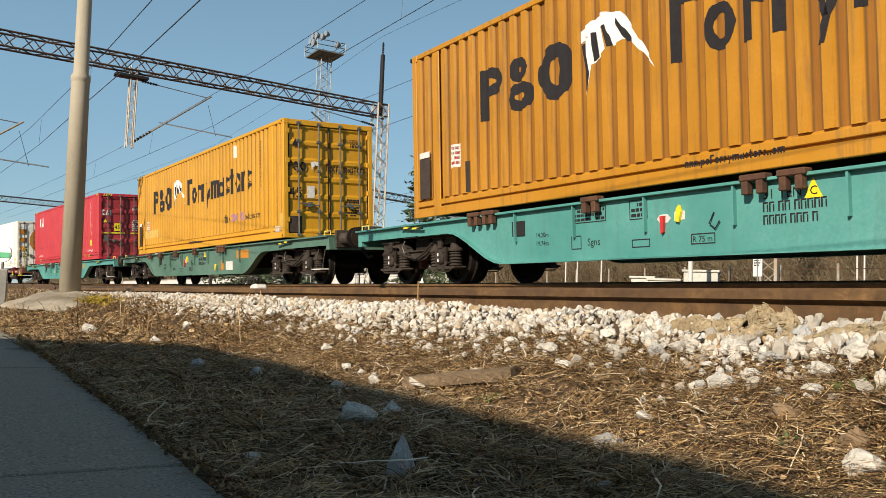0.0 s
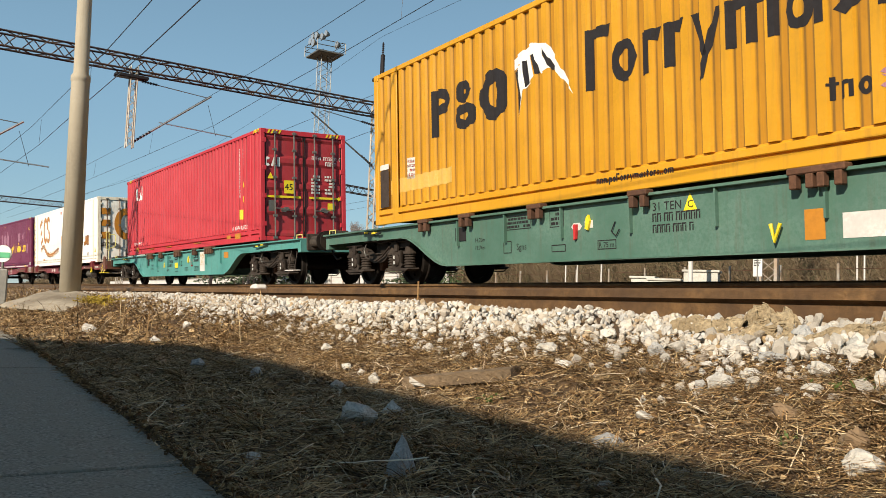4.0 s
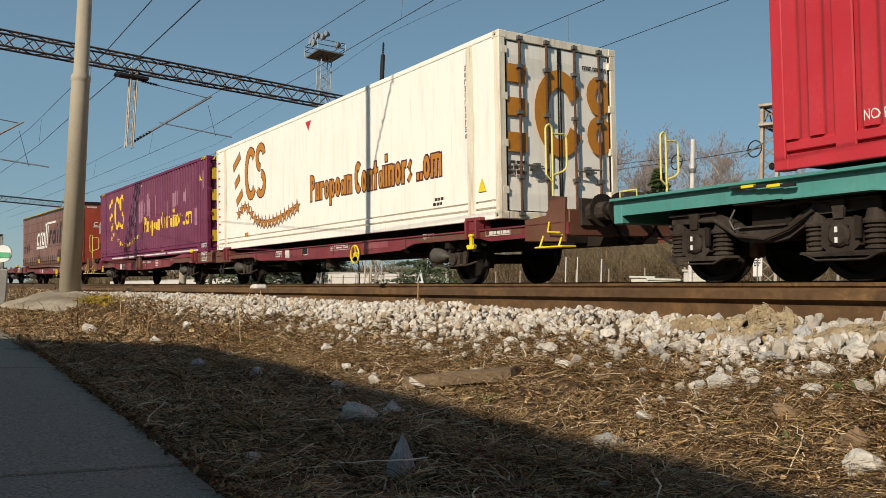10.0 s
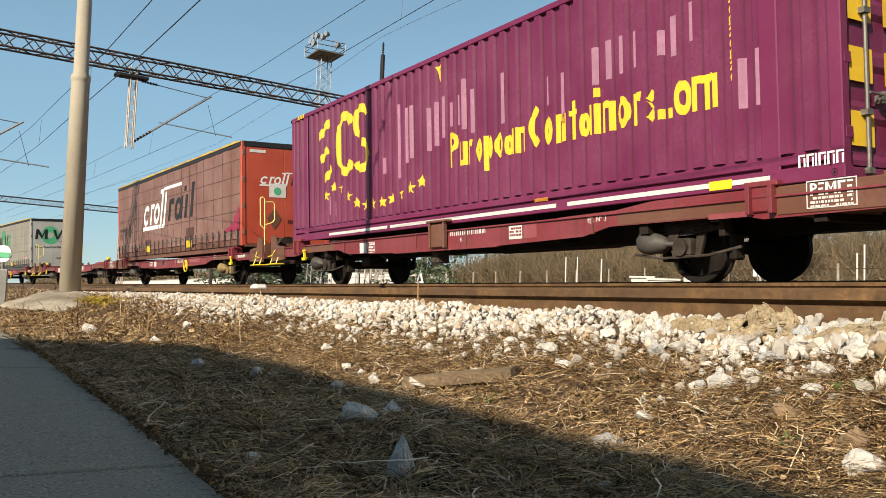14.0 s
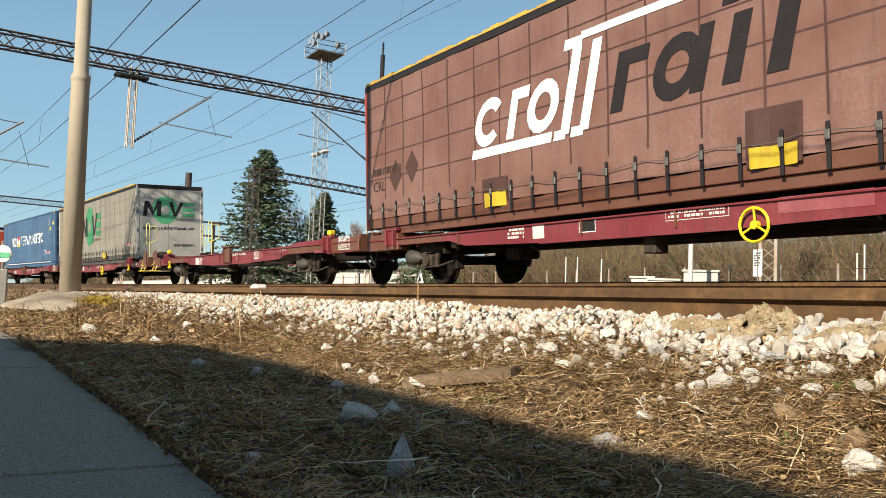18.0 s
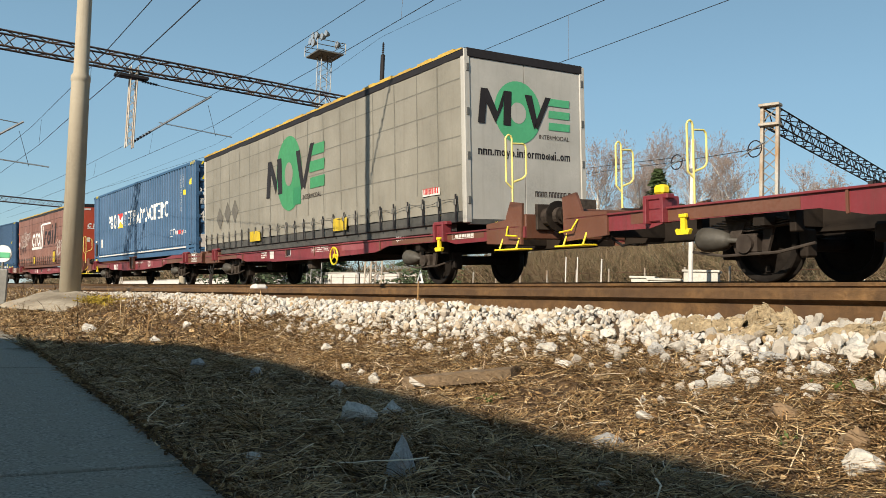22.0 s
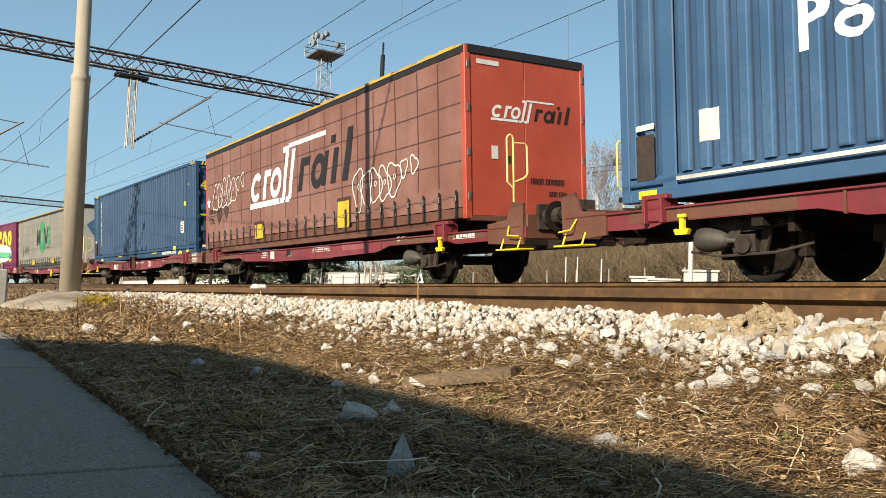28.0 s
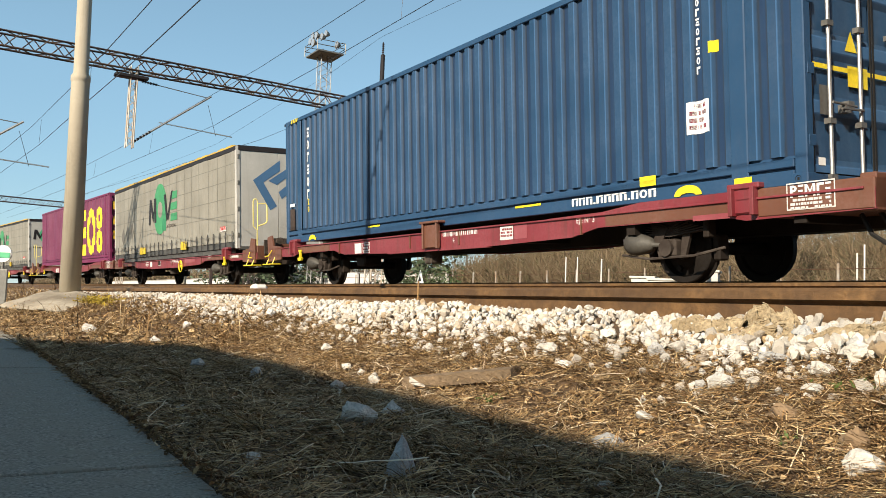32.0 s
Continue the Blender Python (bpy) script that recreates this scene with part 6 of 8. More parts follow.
def initials(e, mat_, pressed, edge=None):
    for k, w in ((0, 0.50), (1, 0.40), (2, 0.62)):
        outlined(e, [slab(0, w, 0, 0.17, 0.2)], mat_, -5.10 - 0.13 * k, 1.16 + 0.48 * k, pressed, edge, "bar_mark", turn=0.5)
    outlined(e, ring(0, 0, 0.44, 0.68, 0.19, 24, 0.75, math.tau - 0.75), mat_, -4.02, 1.92, pressed, edge, "arc_mark", "broad open arc")
    outlined(e, ring(0, 0.34, 0.34, 0.35, 0.17, 16, 0.3, math.pi * 1.45), mat_, -3.30, 1.92, pressed, edge, "arc_mark")
    outlined(e, ring(0, -0.34, 0.34, 0.35, 0.17, 16, math.pi * 1.15, math.pi * 2.45), mat_, -3.30, 1.92, pressed, edge, "arc_mark")


def star_arc(e, mat_, pressed, n=17, edge=None, r=0.15):
    for k in range(n):
        f = k / (n - 1)
        x = -4.98 + 4.0 * f
        z = 0.80 + 0.30 * math.exp(-((f - 0.14) / 0.15) ** 2) - 0.24 * math.sin(math.pi * max(0, f - 0.10) / 0.90)
        if edge:
            lay(flat_bm(star(0, 0, 0.21)), "star_edge", edge, e, x, z, SIDE, proud=0.004 + 0.0006 * (k % 2), corrugated=pressed)
        lay(flat_bm(star(0, 0, r)), "star_mark", mat_, e, x, z, SIDE, proud=0.007 if edge else 0.004, corrugated=pressed)


initials(w1, "orange", False, "plum_edge")
star_arc(w1, "orange", False, edge="plum_edge")
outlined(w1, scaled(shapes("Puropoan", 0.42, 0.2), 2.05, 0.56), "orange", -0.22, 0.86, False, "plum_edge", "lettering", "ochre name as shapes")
outlined(w1, scaled(shapes("Containors .com", 0.42, 0.2), 3.2, 0.60), "orange", 1.98, 0.84, False, "plum_edge", "lettering")
on_side(w1, warn_triangle(0.22), "signal", 6.36, 0.45, "warning_triangle", pressed=False, y=-HALF - 0.002)
on_side(w1, [[(-0.16, 0), (0.16, 0), (0, -0.22)]], "red", -0.3, 2.68, "arrow_mark", "small red arrow", pressed=False)
on_side(w1, [slab(0, 0.28, 0, 0.11)], "orange", -4.52, 0.28, "sticker", pressed=False)
for k in range(10):
    on_side(w1, [slab(0.0, 0.12, -0.02, 0.02), [(0.0, -0.05), (0.0, 0.05), (-0.07, 0)]], "red", -6.66, 2.5 - 0.22 * k, "arrow_mark", pressed=False)
on_side(w1, code_column(11, 0.085), "soot", 5.9, 2.45, "code_column", pressed=False)
on_side(w1, small_print(0.35, 2, 0.05), "soot", 4.9, 0.42, "small_print", pressed=False)
L = 6.85
for z0, z1 in ((2.12, 2.40), (1.60, 1.88), (1.04, 1.34)):
    on_end(w1, [slab(0, 0.42, 0, z1 - z0)], "orange", -1.10, z0, L, "bar_mark", "ochre bar")
on_end(w1, ring(0, 0, 0.52, 0.70, 0.28, 26, 0.5, math.tau - 0.5), "orange", 0.0, 1.71, L, "arc_mark", "large ochre arc")
on_end(w1, ring(0, 0.34, 0.28, 0.33, 0.2, 16) + ring(0, -0.32, 0.28, 0.33, 0.2, 16), "orange", 0.86, 1.74, L, "arc_mark")
on_end(w1, small_print(0.36, 3, 0.05), "soot", -1.06, 0.85, L, "small_print")
on_end(w1, scaled(blocks("TTTT TTTTTT T", 0.08), 0.6), "ink", 0.5, 2.48, L)
for y in (-0.82, -0.52, 0.30):
    on_end(w1, [slab(0, 0.12, 0, 0.10)], "white_worn", y, 0.62, L, "sticker")

# plum container
initials(p1, "gold", True)
star_arc(p1, "gold", True, 12, r=0.125)
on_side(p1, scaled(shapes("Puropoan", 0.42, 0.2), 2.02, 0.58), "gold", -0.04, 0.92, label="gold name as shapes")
on_side(p1, scaled(shapes("Containors.com", 0.42, 0.2), 3.34, 0.60), "gold", 2.07, 0.94)
rnd = random.Random(5)
for x, za, zb in ((-1.83, 0.95, 2.32), (-1.55, 1.2, 2.2), (-1.35, 1.25, 2.2), (-0.75, 1.3, 2.05), (-0.5, 1.35, 2.1), (-0.25, 1.45, 2.15), (0.0, 1.6, 2.0), (0.17, 1.6, 2.1), (0.34, 1.5, 2.32), (0.6, 1.4, 2.1), (1.42, 1.41, 2.18), (2.45, 1.5, 1.9), (2.78, 1.18, 1.88),
                  (3.42, 1.58, 2.07), (3.68, 1.6, 2.1), (3.9, 1.62, 2.1), (4.12, 1.66, 2.11), (4.55, 1.7, 2.0), (4.76, 1.64, 2.11), (5.0, 1.75, 2.2), (5.68, 0.86, 1.4), (5.9, 0.86, 1.46), (6.3, 1.9, 2.4), (6.45, 1.95, 2.5), (-4.9, 0.5, 0.9), (-4.6, 0.45, 0.75), (-2.4, 1.1, 1.4)):
    on_side(p1, [slab(0, 0.085, 0, zb - za)], "pink_wash", x, za, "tape_patch", "pale rubbed stripe")
for x0, x1 in ((-4.8, -2.2), (-2.1, 2.67), (2.9, 6.05)):
    on_side(p1, [slab(0, x1 - x0, 0, 0.055)], "white_worn", x0, 0.05, "white_band", "worn white band along the sill", pressed=False, y=-HALF - 0.004)
on_side(p1, [slab(0, 0.3, 0, 0.10)], "signal", 5.28, 0.02, "lift_pad_mark", pressed=False, y=-HALF - 0.008)
on_side(p1, [slab(0, 0.3, 0, 0.05)], "orange", 2.2, 0.16, "lift_pad_mark", pressed=False, y=-HALF - 0.004)
on_side(p1, scaled(blocks("TTiTTT", 0.1), 0.48), "white", 6.38, 0.14, pressed=False, y=-HALF - 0.008)
on_side(p1, code_column(11, 0.095), "gold", 5.55, 2.42, "code_column")
on_side(p1, warn_triangle(0.2), "signal", 6.2, 2.2, "warning_triangle")
on_side(p1, [[(-0.1, 0.28), (0.1, 0.28), (0, 0)]], "gold", -0.35, 2.42, "arrow_mark")
for z0 in (2.2, 1.55, 0.95, 0.32):
    for y in (-1.06, -0.45):
        on_end(p1, [slab(0, 0.40, 0, 0.34)], "gold", y, z0, 6.858, "bar_mark", "gold bar")
# plum container with bold yellow shapes
on_side(p2, [slab(0, 1.15, 0, 0.5), slab(0, 1.15, 0.8, 1.3), slab(0, 1.15, 1.6, 2.1)], "signal", 1.7, 0.35, "bar_mark", "bold yellow bars")
on_side(p2, ring(0, 0, 0.72, 1.05, 0.4, 22), "signal", 3.75, 1.4, "arc_mark", "bold yellow arc")
on_side(p2, ring(0, 0.52, 0.55, 0.5, 0.34, 16) + ring(0, -0.5, 0.55, 0.5, 0.34, 16), "signal", 5.15, 1.4, "arc_mark")
for z0 in (2.2, 1.55, 0.95):
    on_end(p2, [slab(0, 0.40, 0, 0.34)], "gold", -1.06, z0, 6.858, "bar_mark")


# brown tarpaulins: slanting white and dark shapes
def slant_logo(e, k, put, white, dark):
    ln = 0.26
    w = [[(u * k, v * k) for u, v in q] for q in (
        [slab(-0.02, 1.9, -0.18, -0.04, ln)] +
        [[(a + ln * b, b) for a, b in q] for q in ring(0.36, 0.34, 0.36, 0.36, 0.17, 16, 0.7, math.tau - 0.7)] +
        [slab(0.88, 1.06, 0, 0.70, ln), [(1.06 + ln * 0.54, 0.54), (1.30 + ln * 0.54, 0.54), (1.30 + ln * 0.7, 0.70), (1.06 + ln * 0.7, 0.70)]] +
        [[(a + ln * b, b) for a, b in q] for q in ring(1.66, 0.34, 0.34, 0.36, 0.17, 16)] +
        [slab(2.1, 2.28, -0.12, 1.0, ln), slab(2.48, 2.66, -0.12, 1.0, ln), slab(2.2, 2.55, 0.98, 1.12, ln), slab(2.55, 4.55, 1.06, 1.16, 0.1), slab(1.95, 2.2, -0.18, -0.05, ln), slab(2.3, 2.55, -0.18, -0.05, ln)])]
    d = [[(u * k, v * k) for u, v in q] for q in (
        [slab(3.05, 3.26, 0, 0.72, ln), [(3.26 + ln * 0.54, 0.54), (3.56 + ln * 0.54, 0.54), (3.56 + ln * 0.72, 0.72), (3.26 + ln * 0.72, 0.72)]] +
        [[(a + ln * b, b) for a, b in q] for q in ring(4.05, 0.34, 0.36, 0.37, 0.19, 16)] + [slab(4.3, 4.5, 0, 0.72, ln)] +
        [slab(4.75, 4.98, 0, 0.72, ln), slab(4.78, 5.0, 0.84, 1.0, ln), slab(5.3, 5.55, 0, 1.05, ln)])]
    put(w, white)
    put(d, dark)


for e, u0 in ((c1, -50.15), (c2, -113.92)):
    bulge = cloth_out(u0)
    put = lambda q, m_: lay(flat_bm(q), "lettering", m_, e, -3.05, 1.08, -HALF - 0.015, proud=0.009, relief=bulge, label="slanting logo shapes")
    slant_logo(e, 1.02, put, "white", "ink")
    put2 = lambda q, m_: lay(flat_bm(q), "lettering", m_, e, -0.72, 1.70, 13.65 / 2 - 0.004, face="end", proud=0.006)
    slant_logo(e, 0.30, put2, "white", "ink")
    for x, zz in ((2.1, 0.70), (-2.8, 0.52)):
        lay(flat_bm([slab(0, 0.66, 0.0, zz - 0.1)]), "pocket_frame", "seam_brown", e, x, 0.14, -HALF - 0.015, proud=0.012, relief=bulge, label="sooty pocket over a lifting point")
        lay(flat_bm([slab(0, 0.56, 0.0, (zz - 0.16) if e is c2 else 0.22)]), "lifting_mark", "signal_dirty", e, x + 0.05, 0.12, -HALF - 0.015, proud=0.020, relief=bulge, label="yellow lifting point mark")
    lay(text_bm("CRL", 0.2), "lettering", "soot", e, -6.5, 0.72, -HALF - 0.015, proud=0.009, relief=bulge)
    lay(flat_bm(scaled(blocks("TTTT TTTTTT T", 0.12), 1.1)), "lettering", "soot", e, -6.5, 1.02, -HALF - 0.015, proud=0.009, relief=bulge)
    for x, z in ((-5.6, 0.95), (-5.0, 1.05)):
        lay(flat_bm([[(0, -0.3), (0.24, 0), (0, 0.3), (-0.24, 0)]]), "placard_ghost", "seam_brown", e, x, z, -HALF - 0.015, proud=0.007, relief=bulge, label="dark diamond stain")
    on_end(e, [slab(0, 0.46, 0, 0.08)], "white_worn", -1.0, 2.55, 13.65 / 2 + 0.03, "sticker")
    on_end(e, scaled(blocks("TTTT TTTTTT", 0.1), 0.75), "ink", 0.1, 0.62, 13.65 / 2 + 0.03)
    on_end(e, scaled(blocks("TTT TTT", 0.1), 0.4), "ink", 0.5, 0.42, 13.65 / 2 + 0.03)
bulge = cloth_out(-50.15)
lay(flat_bm([[(0, 0), (1.15, 0), (1.15, 0.62), (1.06, 0.66), (0.98, 0.52), (0.90, 0.44), (0.80, 0.40), (0.74, 0.26), (0.62, 0.24), (0.5, 0.16), (0.3, 0.13), (0.1, 0.1)]]), "pink_smear", "pink", c1, 5.5, 0.42, -HALF - 0.015, proud=0.011, relief=bulge, label="smeared pink paint")
on_end(c1, [slab(0, 0.5, 0, 0.38)], "white_worn", -0.45, 1.34, 13.65 / 2 + 0.03, "sticker", "pale square sticker")
on_end(c1, disc(0.25, 0.17, 0.11), "jade", -0.45, 1.34, 13.65 / 2 + 0.034, "sticker_disc")
on_end(c1, [[(0, -0.3), (0.22, 0), (0, 0.3), (-0.22, 0)]], "brownred", -0.3, 0.75, 13.65 / 2 + 0.03, "placard_ghost")
on_end(c2, [slab(0, 0.14, 0, 0.22)], "white_worn", -0.72, 1.0, 13.65 / 2 + 0.03, "sticker", "torn sticker")
on_end(c2, [slab(0, 0.10, 0, 0.12)], "soot", -0.42, 0.95, 13.65 / 2 + 0.03, "stain")


def graffito(e, x0, z0, w, h, seed, lobes):
    """A row of bulging bubble outlines in spray paint."""
    rnd = random.Random(seed)
    q = []
    step = w / lobes
    for i in range(lobes):
        small = i >= lobes - 2
        rx, rz = (step * 0.34, h * 0.20) if small else (step * rnd.uniform(0.56, 0.68), h * rnd.uniform(0.38, 0.52))
        cx, cz = x0 + step * (i + 0.5), z0 + h * (0.75 if small else 0.5) + 0.12 * h * i / lobes + rnd.uniform(-0.05, 0.05) * h
        ph, amp = rnd.uniform(0, 6), rnd.uniform(0.12, 0.22)
        n = 30
        pts = []
        for k in range(n + 1):
            a = k / n * math.tau
            r = 1 + amp * math.sin(3 * a + ph) + 0.08 * math.sin(2 * a + ph * 2)
            pts.append((cx + rx * r * math.cos(a), cz + rz * r * math.sin(a)))
        for (a, b), (c, d) in zip(pts, pts[1:]):
            m = math.hypot(c - a, d - b) or 1
            nx, nz = -(d - b) / m * 0.017, (c - a) / m * 0.017
            q.append([(a + nx, b + nz), (a - nx, b - nz), (c - nx, d - nz), (c + nx, d + nz)])
        if not small:
            q += ring(cx + 0.1 * rx, cz + 0.1 * rz, rx * 0.2, rz * 0.18, 0.02, 10)
    lay(flat_bm(q), "graffito", "white_worn", e, 0, 0, -HALF - 0.015, proud=0.014, relief=cloth_out(-113.92), label="white spray paint bubble outlines")


graffito(c2, -6.1, 1.02, 2.7, 0.85, 3, 7)
graffito(c2, 2.9, 0.42, 2.5, 0.80, 5, 7)
lay(flat_bm(star(0, 0, 0.2)), "graffito", "white", c2, -6.55, 1.35, -HALF - 0.015, proud=0.014, relief=cloth_out(-113.92))

# grey tarpaulins: green disc, dark slanting strokes, three green bars
for e, u0, big in ((m1, -82.0, True), (m2, -145.8, True), (m3, -177.7, True)):
    bulge = cloth_out(u0)
    Y = -HALF - 0.015
    def put(q, m_, name, proud, label=""):
        lay(flat_bm(q), name, m_, e, 0, 0, Y, proud=proud, relief=bulge, label=label)
    put([[(u, v) for u, v in disc(-0.38, 1.62, 0.78, 0.88, 36)[0]]], "jade_dull", "disc_mark", 0.008, "large green disc")
    put([[(u, v) for u, v in disc(-0.38, 1.60, 0.26, 0.28, 20)[0]]], "curtain_grey", "disc_hole", 0.011)
    put([slab(-0.15, 0.3, 0.85, 1.25, 0.1)], "deepjade", "disc_corner", 0.010)
    put([slab(-1.80, -1.58, 1.14, 2.04, 0.12), slab(-1.06, -0.80, 1.18, 2.04, -0.04), [(-1.50, 1.70), (-1.46, 2.04), (-1.14, 1.50), (-1.20, 1.20)], [(-1.20, 1.20), (-1.14, 1.50), (-1.08, 2.04), (-1.07, 1.62)]], "ink", "stroke_mark", 0.013, "dark slanting strokes")
    put([[(0.06, 2.08), (0.30, 2.08), (0.50, 1.28), (0.36, 1.16)], [(0.90, 2.14), (1.10, 2.14), (0.55, 1.16), (0.42, 1.25)]], "ink", "stroke_mark", 0.013)
    for z in (1.14, 1.50, 1.86):
        put([slab(0.82, 1.58, z, z + 0.24, 0.12)], "jade_dull", "bar_mark", 0.012, "green bar")
    lay(text_bm("INTERMODAL", 0.11, stretch=1.05), "lettering", "soot", e, 0.42, 0.93, Y, proud=0.012, relief=bulge)
    for x in (2.05, -2.88):
        put([slab(x, x + 0.68, 0.12, 0.38)], "signal_dirty", "lifting_mark", 0.05, "yellow lifting point mark")
    put([slab(5.6, 6.15, 0.52, 0.64)], "white_worn", "badge", 0.02, "white badge with red bars")
    lay(flat_bm(scaled(blocks("xxxxx", 0.08), 0.46)), "lettering", "red", e, 5.64, 0.55, Y, proud=0.024, relief=bulge)
    for x, z in ((-5.47, 0.9), (-4.8, 1.0), (-4.18, 1.02)):
        put([[(x, z - 0.32), (x + 0.29, z), (x, z + 0.32), (x - 0.29, z)]], "diamond", "placard", 0.010, "grey diamond placard")
    on_end_L = 6.9 + 0.026
    if e is not m2:
        on_end(e, disc(-0.14, 1.88, 0.50, 0.53, 36), "jade", 0, 0, on_end_L, "disc_mark", "large green disc")
        on_end(e, disc(-0.14, 1.87, 0.17, 0.18, 20), "wall_grey", 0, 0, on_end_L + 0.004, "disc_hole")
        on_end(e, [slab(-0.98, -0.84, 1.64, 2.22, 0.12), slab(-0.46, -0.30, 1.64, 2.22, 0.04), [(-0.80, 1.98), (-0.77, 2.22), (-0.58, 1.86), (-0.62, 1.66)], [(-0.62, 1.66), (-0.58, 1.86), (-0.44, 2.22), (-0.46, 1.96)]], "ink", 0, 0, on_end_L + 0.006, "stroke_mark", "dark slanting strokes")
        on_end(e, [[(0.0, 2.2), (0.16, 2.2), (0.28, 1.72), (0.2, 1.62)], [(0.46, 2.2), (0.58, 2.2), (0.28, 1.62), (0.2, 1.68)]], "ink", 0, 0, on_end_L + 0.006, "stroke_mark")
        for z in (1.64, 1.85, 2.06):
            on_end(e, [slab(0.52, 1.0, z, z + 0.13, 0.1)], "jade", 0, 0, on_end_L + 0.003, "bar_mark", "green bar")
        on_end(e, text_bm("INTERMODAL", 0.08), "soot", 0.3, 1.47, on_end_L)
        on_end(e, scaled(shapes("nnn.moyo-intormoaai.com", 0.11, 0.18), 1.98), "ink", -0.98, 1.12, on_end_L)
        on_end(e, scaled(blocks("TTTT TTTTTT T", 0.1), 0.8), "soot", 0.2, 0.47, on_end_L)
    else:
        on_end(e, [[(-0.75, 1.9), (0.05, 2.5), (0.05, 2.2), (-0.45, 1.85)], [(-0.75, 1.9), (-0.45, 1.85), (-0.05, 1.2), (-0.25, 1.08)], [(-0.3, 1.9), (0.3, 2.3), (0.3, 2.05), (-0.05, 1.8)], [(0.0, 1.6), (0.45, 1.95), (0.45, 1.7), (0.1, 1.4)]], "logoblue", 0, 0, on_end_L, "chevron_mark", "blue chevron mark")

# mid blue container
on_side(b1, scaled(shapes("PGO", 0.54, 0.2), 1.36, 0.56), "white", -4.34, 1.31, label="white initials as shapes")
on_side(b1, [[(0, 0), (0.42, 0.28), (0, 0.56)], [(0.84, 0), (0.42, 0.28), (0.84, 0.56)]], "white", -2.76, 1.30, "flag_mark")
on_side(b1, [[(0, 0), (0.42, 0.28), (0.84, 0)]], "gold", -2.76, 1.29, "flag_mark", "gold flag wedge")
on_side(b1, [[(0, 0), (0.42, -0.28), (0.84, 0)]], "red", -2.76, 1.87, "flag_mark", "red flag wedge")
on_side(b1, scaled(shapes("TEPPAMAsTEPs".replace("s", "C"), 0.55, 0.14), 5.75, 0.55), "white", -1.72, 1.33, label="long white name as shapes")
on_side(b1, scaled(blocks("Txx", 0.14), 0.36), "white", 4.55, 0.68)
on_side(b1, scaled(blocks("xxxxx", 0.14), 0.55), "red", 4.92, 0.68)
on_side(b1, text_bm("oflogistics", 0.14, stretch=0.75), "white", 5.2, 0.68)
on_side(b1, [slab(0, 0.24, 0, 0.02), slab(0, 0.02, 0, 0.24), slab(0.22, 0.24, 0, 0.24), slab(0, 0.24, 0.22, 0.24)], "white", 4.22, 0.62, "outline_mark")
on_side(b1, code_column(11, 0.085), "white", 5.38, 2.5, "code_column")
on_side(b1, code_column(4, 0.085), "white", 5.6, 2.5, "code_column")
on_side(b1, warn_triangle(0.24), "signal", 6.32, 2.2, "warning_triangle")
on_side(b1, [slab(0, 0.12, 0, 0.16)], "signal", 5.62, 1.92, "sticker")
on_side(b1, [slab(0, 0.30, 0, 0.36)], "white_worn", -5.64, 0.60, "sticker", "white caution sticker")
on_side(b1, [slab(0, 0.30, 0, 0.55)], "soot", -6.58, 0.25, "placard", pressed=False, y=-HALF - 0.002)
on_side(b1, [slab(0, 0.30, 0, 0.07)], "white_worn", -6.58, 0.86, "sticker", pressed=False, y=-HALF - 0.002)
on_side(b1, [slab(0, 11.9, 0, 0.045)], "white_worn", -5.95, 0.205, "white_band", "thin pale band along the sill", pressed=False, y=-HALF - 0.003)
on_side(b1, [slab(0, 0.3, 0, 0.1)], "signal", -6.55, 0.03, "lift_pad_mark", pressed=False, y=-HALF - 0.008)
on_end(b1, text_bm("45", 0.32), "white", -1.12, 1.02, 6.858)
on_end(b1, scaled(shapes("PGO", 0.26, 0.2), 0.56, 0.26), "white", -1.14, 1.80, 6.858)
on_end(b1, scaled(blocks("TTTTT", 0.13), 0.56), "white", -1.14, 1.55, 6.858)
on_end(b1, warn_triangle(0.2), "signal", -0.91, 2.32, 6.858, "warning_triangle")
on_end(b1, [slab(0, 0.4, 0, 0.4)], "white_worn", -1.1, 0.2, 6.858, "data_plate")

# navy container
on_side(t1, code_column(6, 0.215), "white", -5.62, 2.36, "code_column", "white shapes one under another")
on_side(t1, code_column(2, 0.13), "signal", -5.58, 0.83, "code_column")
on_side(t1, scaled(blocks("TTT.TTTT.TOT", 0.10, heavy=0.2), 1.5, 0.10), "white", 3.38, 0.055, pressed=False, y=-HALF - 0.004)
on_side(t1, code_column(12, 0.085), "white", 5.48, 2.6, "code_column")
on_side(t1, [slab(0, 0.32, 0, 0.37)], "white", 5.35, 0.71, "sticker", "white caution sticker")
on_side(t1, small_print(0.24, 4, 0.05), "pink", 5.39, 1.0, "small_print")
on_side(t1, [slab(0, 0.11, 0, 0.13)], "signal", 5.68, 1.58, "sticker")
on_side(t1, [slab(0, 0.26, 0, 0.12)], "signal", 4.62, 0.19, "sticker", pressed=False, y=-HALF - 0.004)
on_side(t1, [q for q in ring(0, 0, 0.2, 0.12, 0.09, 12, 0, math.pi)], "signal", 5.36, 0.02, "lift_pad_mark", "yellow lifting arch", pressed=False, y=-HALF - 0.008)
on_side(t1, [slab(0, 0.22, 0, 0.12)], "signal", 6.0, 0.02, "lift_pad_mark", pressed=False, y=-HALF - 0.009)
on_side(t1, [slab(0, 0.6, 0, 0.03)], "signal", 2.13, 0.13, "twist_lock_mark", pressed=False, y=-HALF - 0.004)
on_side(t1, [slab(0, 0.5, 0, 0.03)], "signal", -2.6, 0.13, "twist_lock_mark", pressed=False, y=-HALF - 0.004)
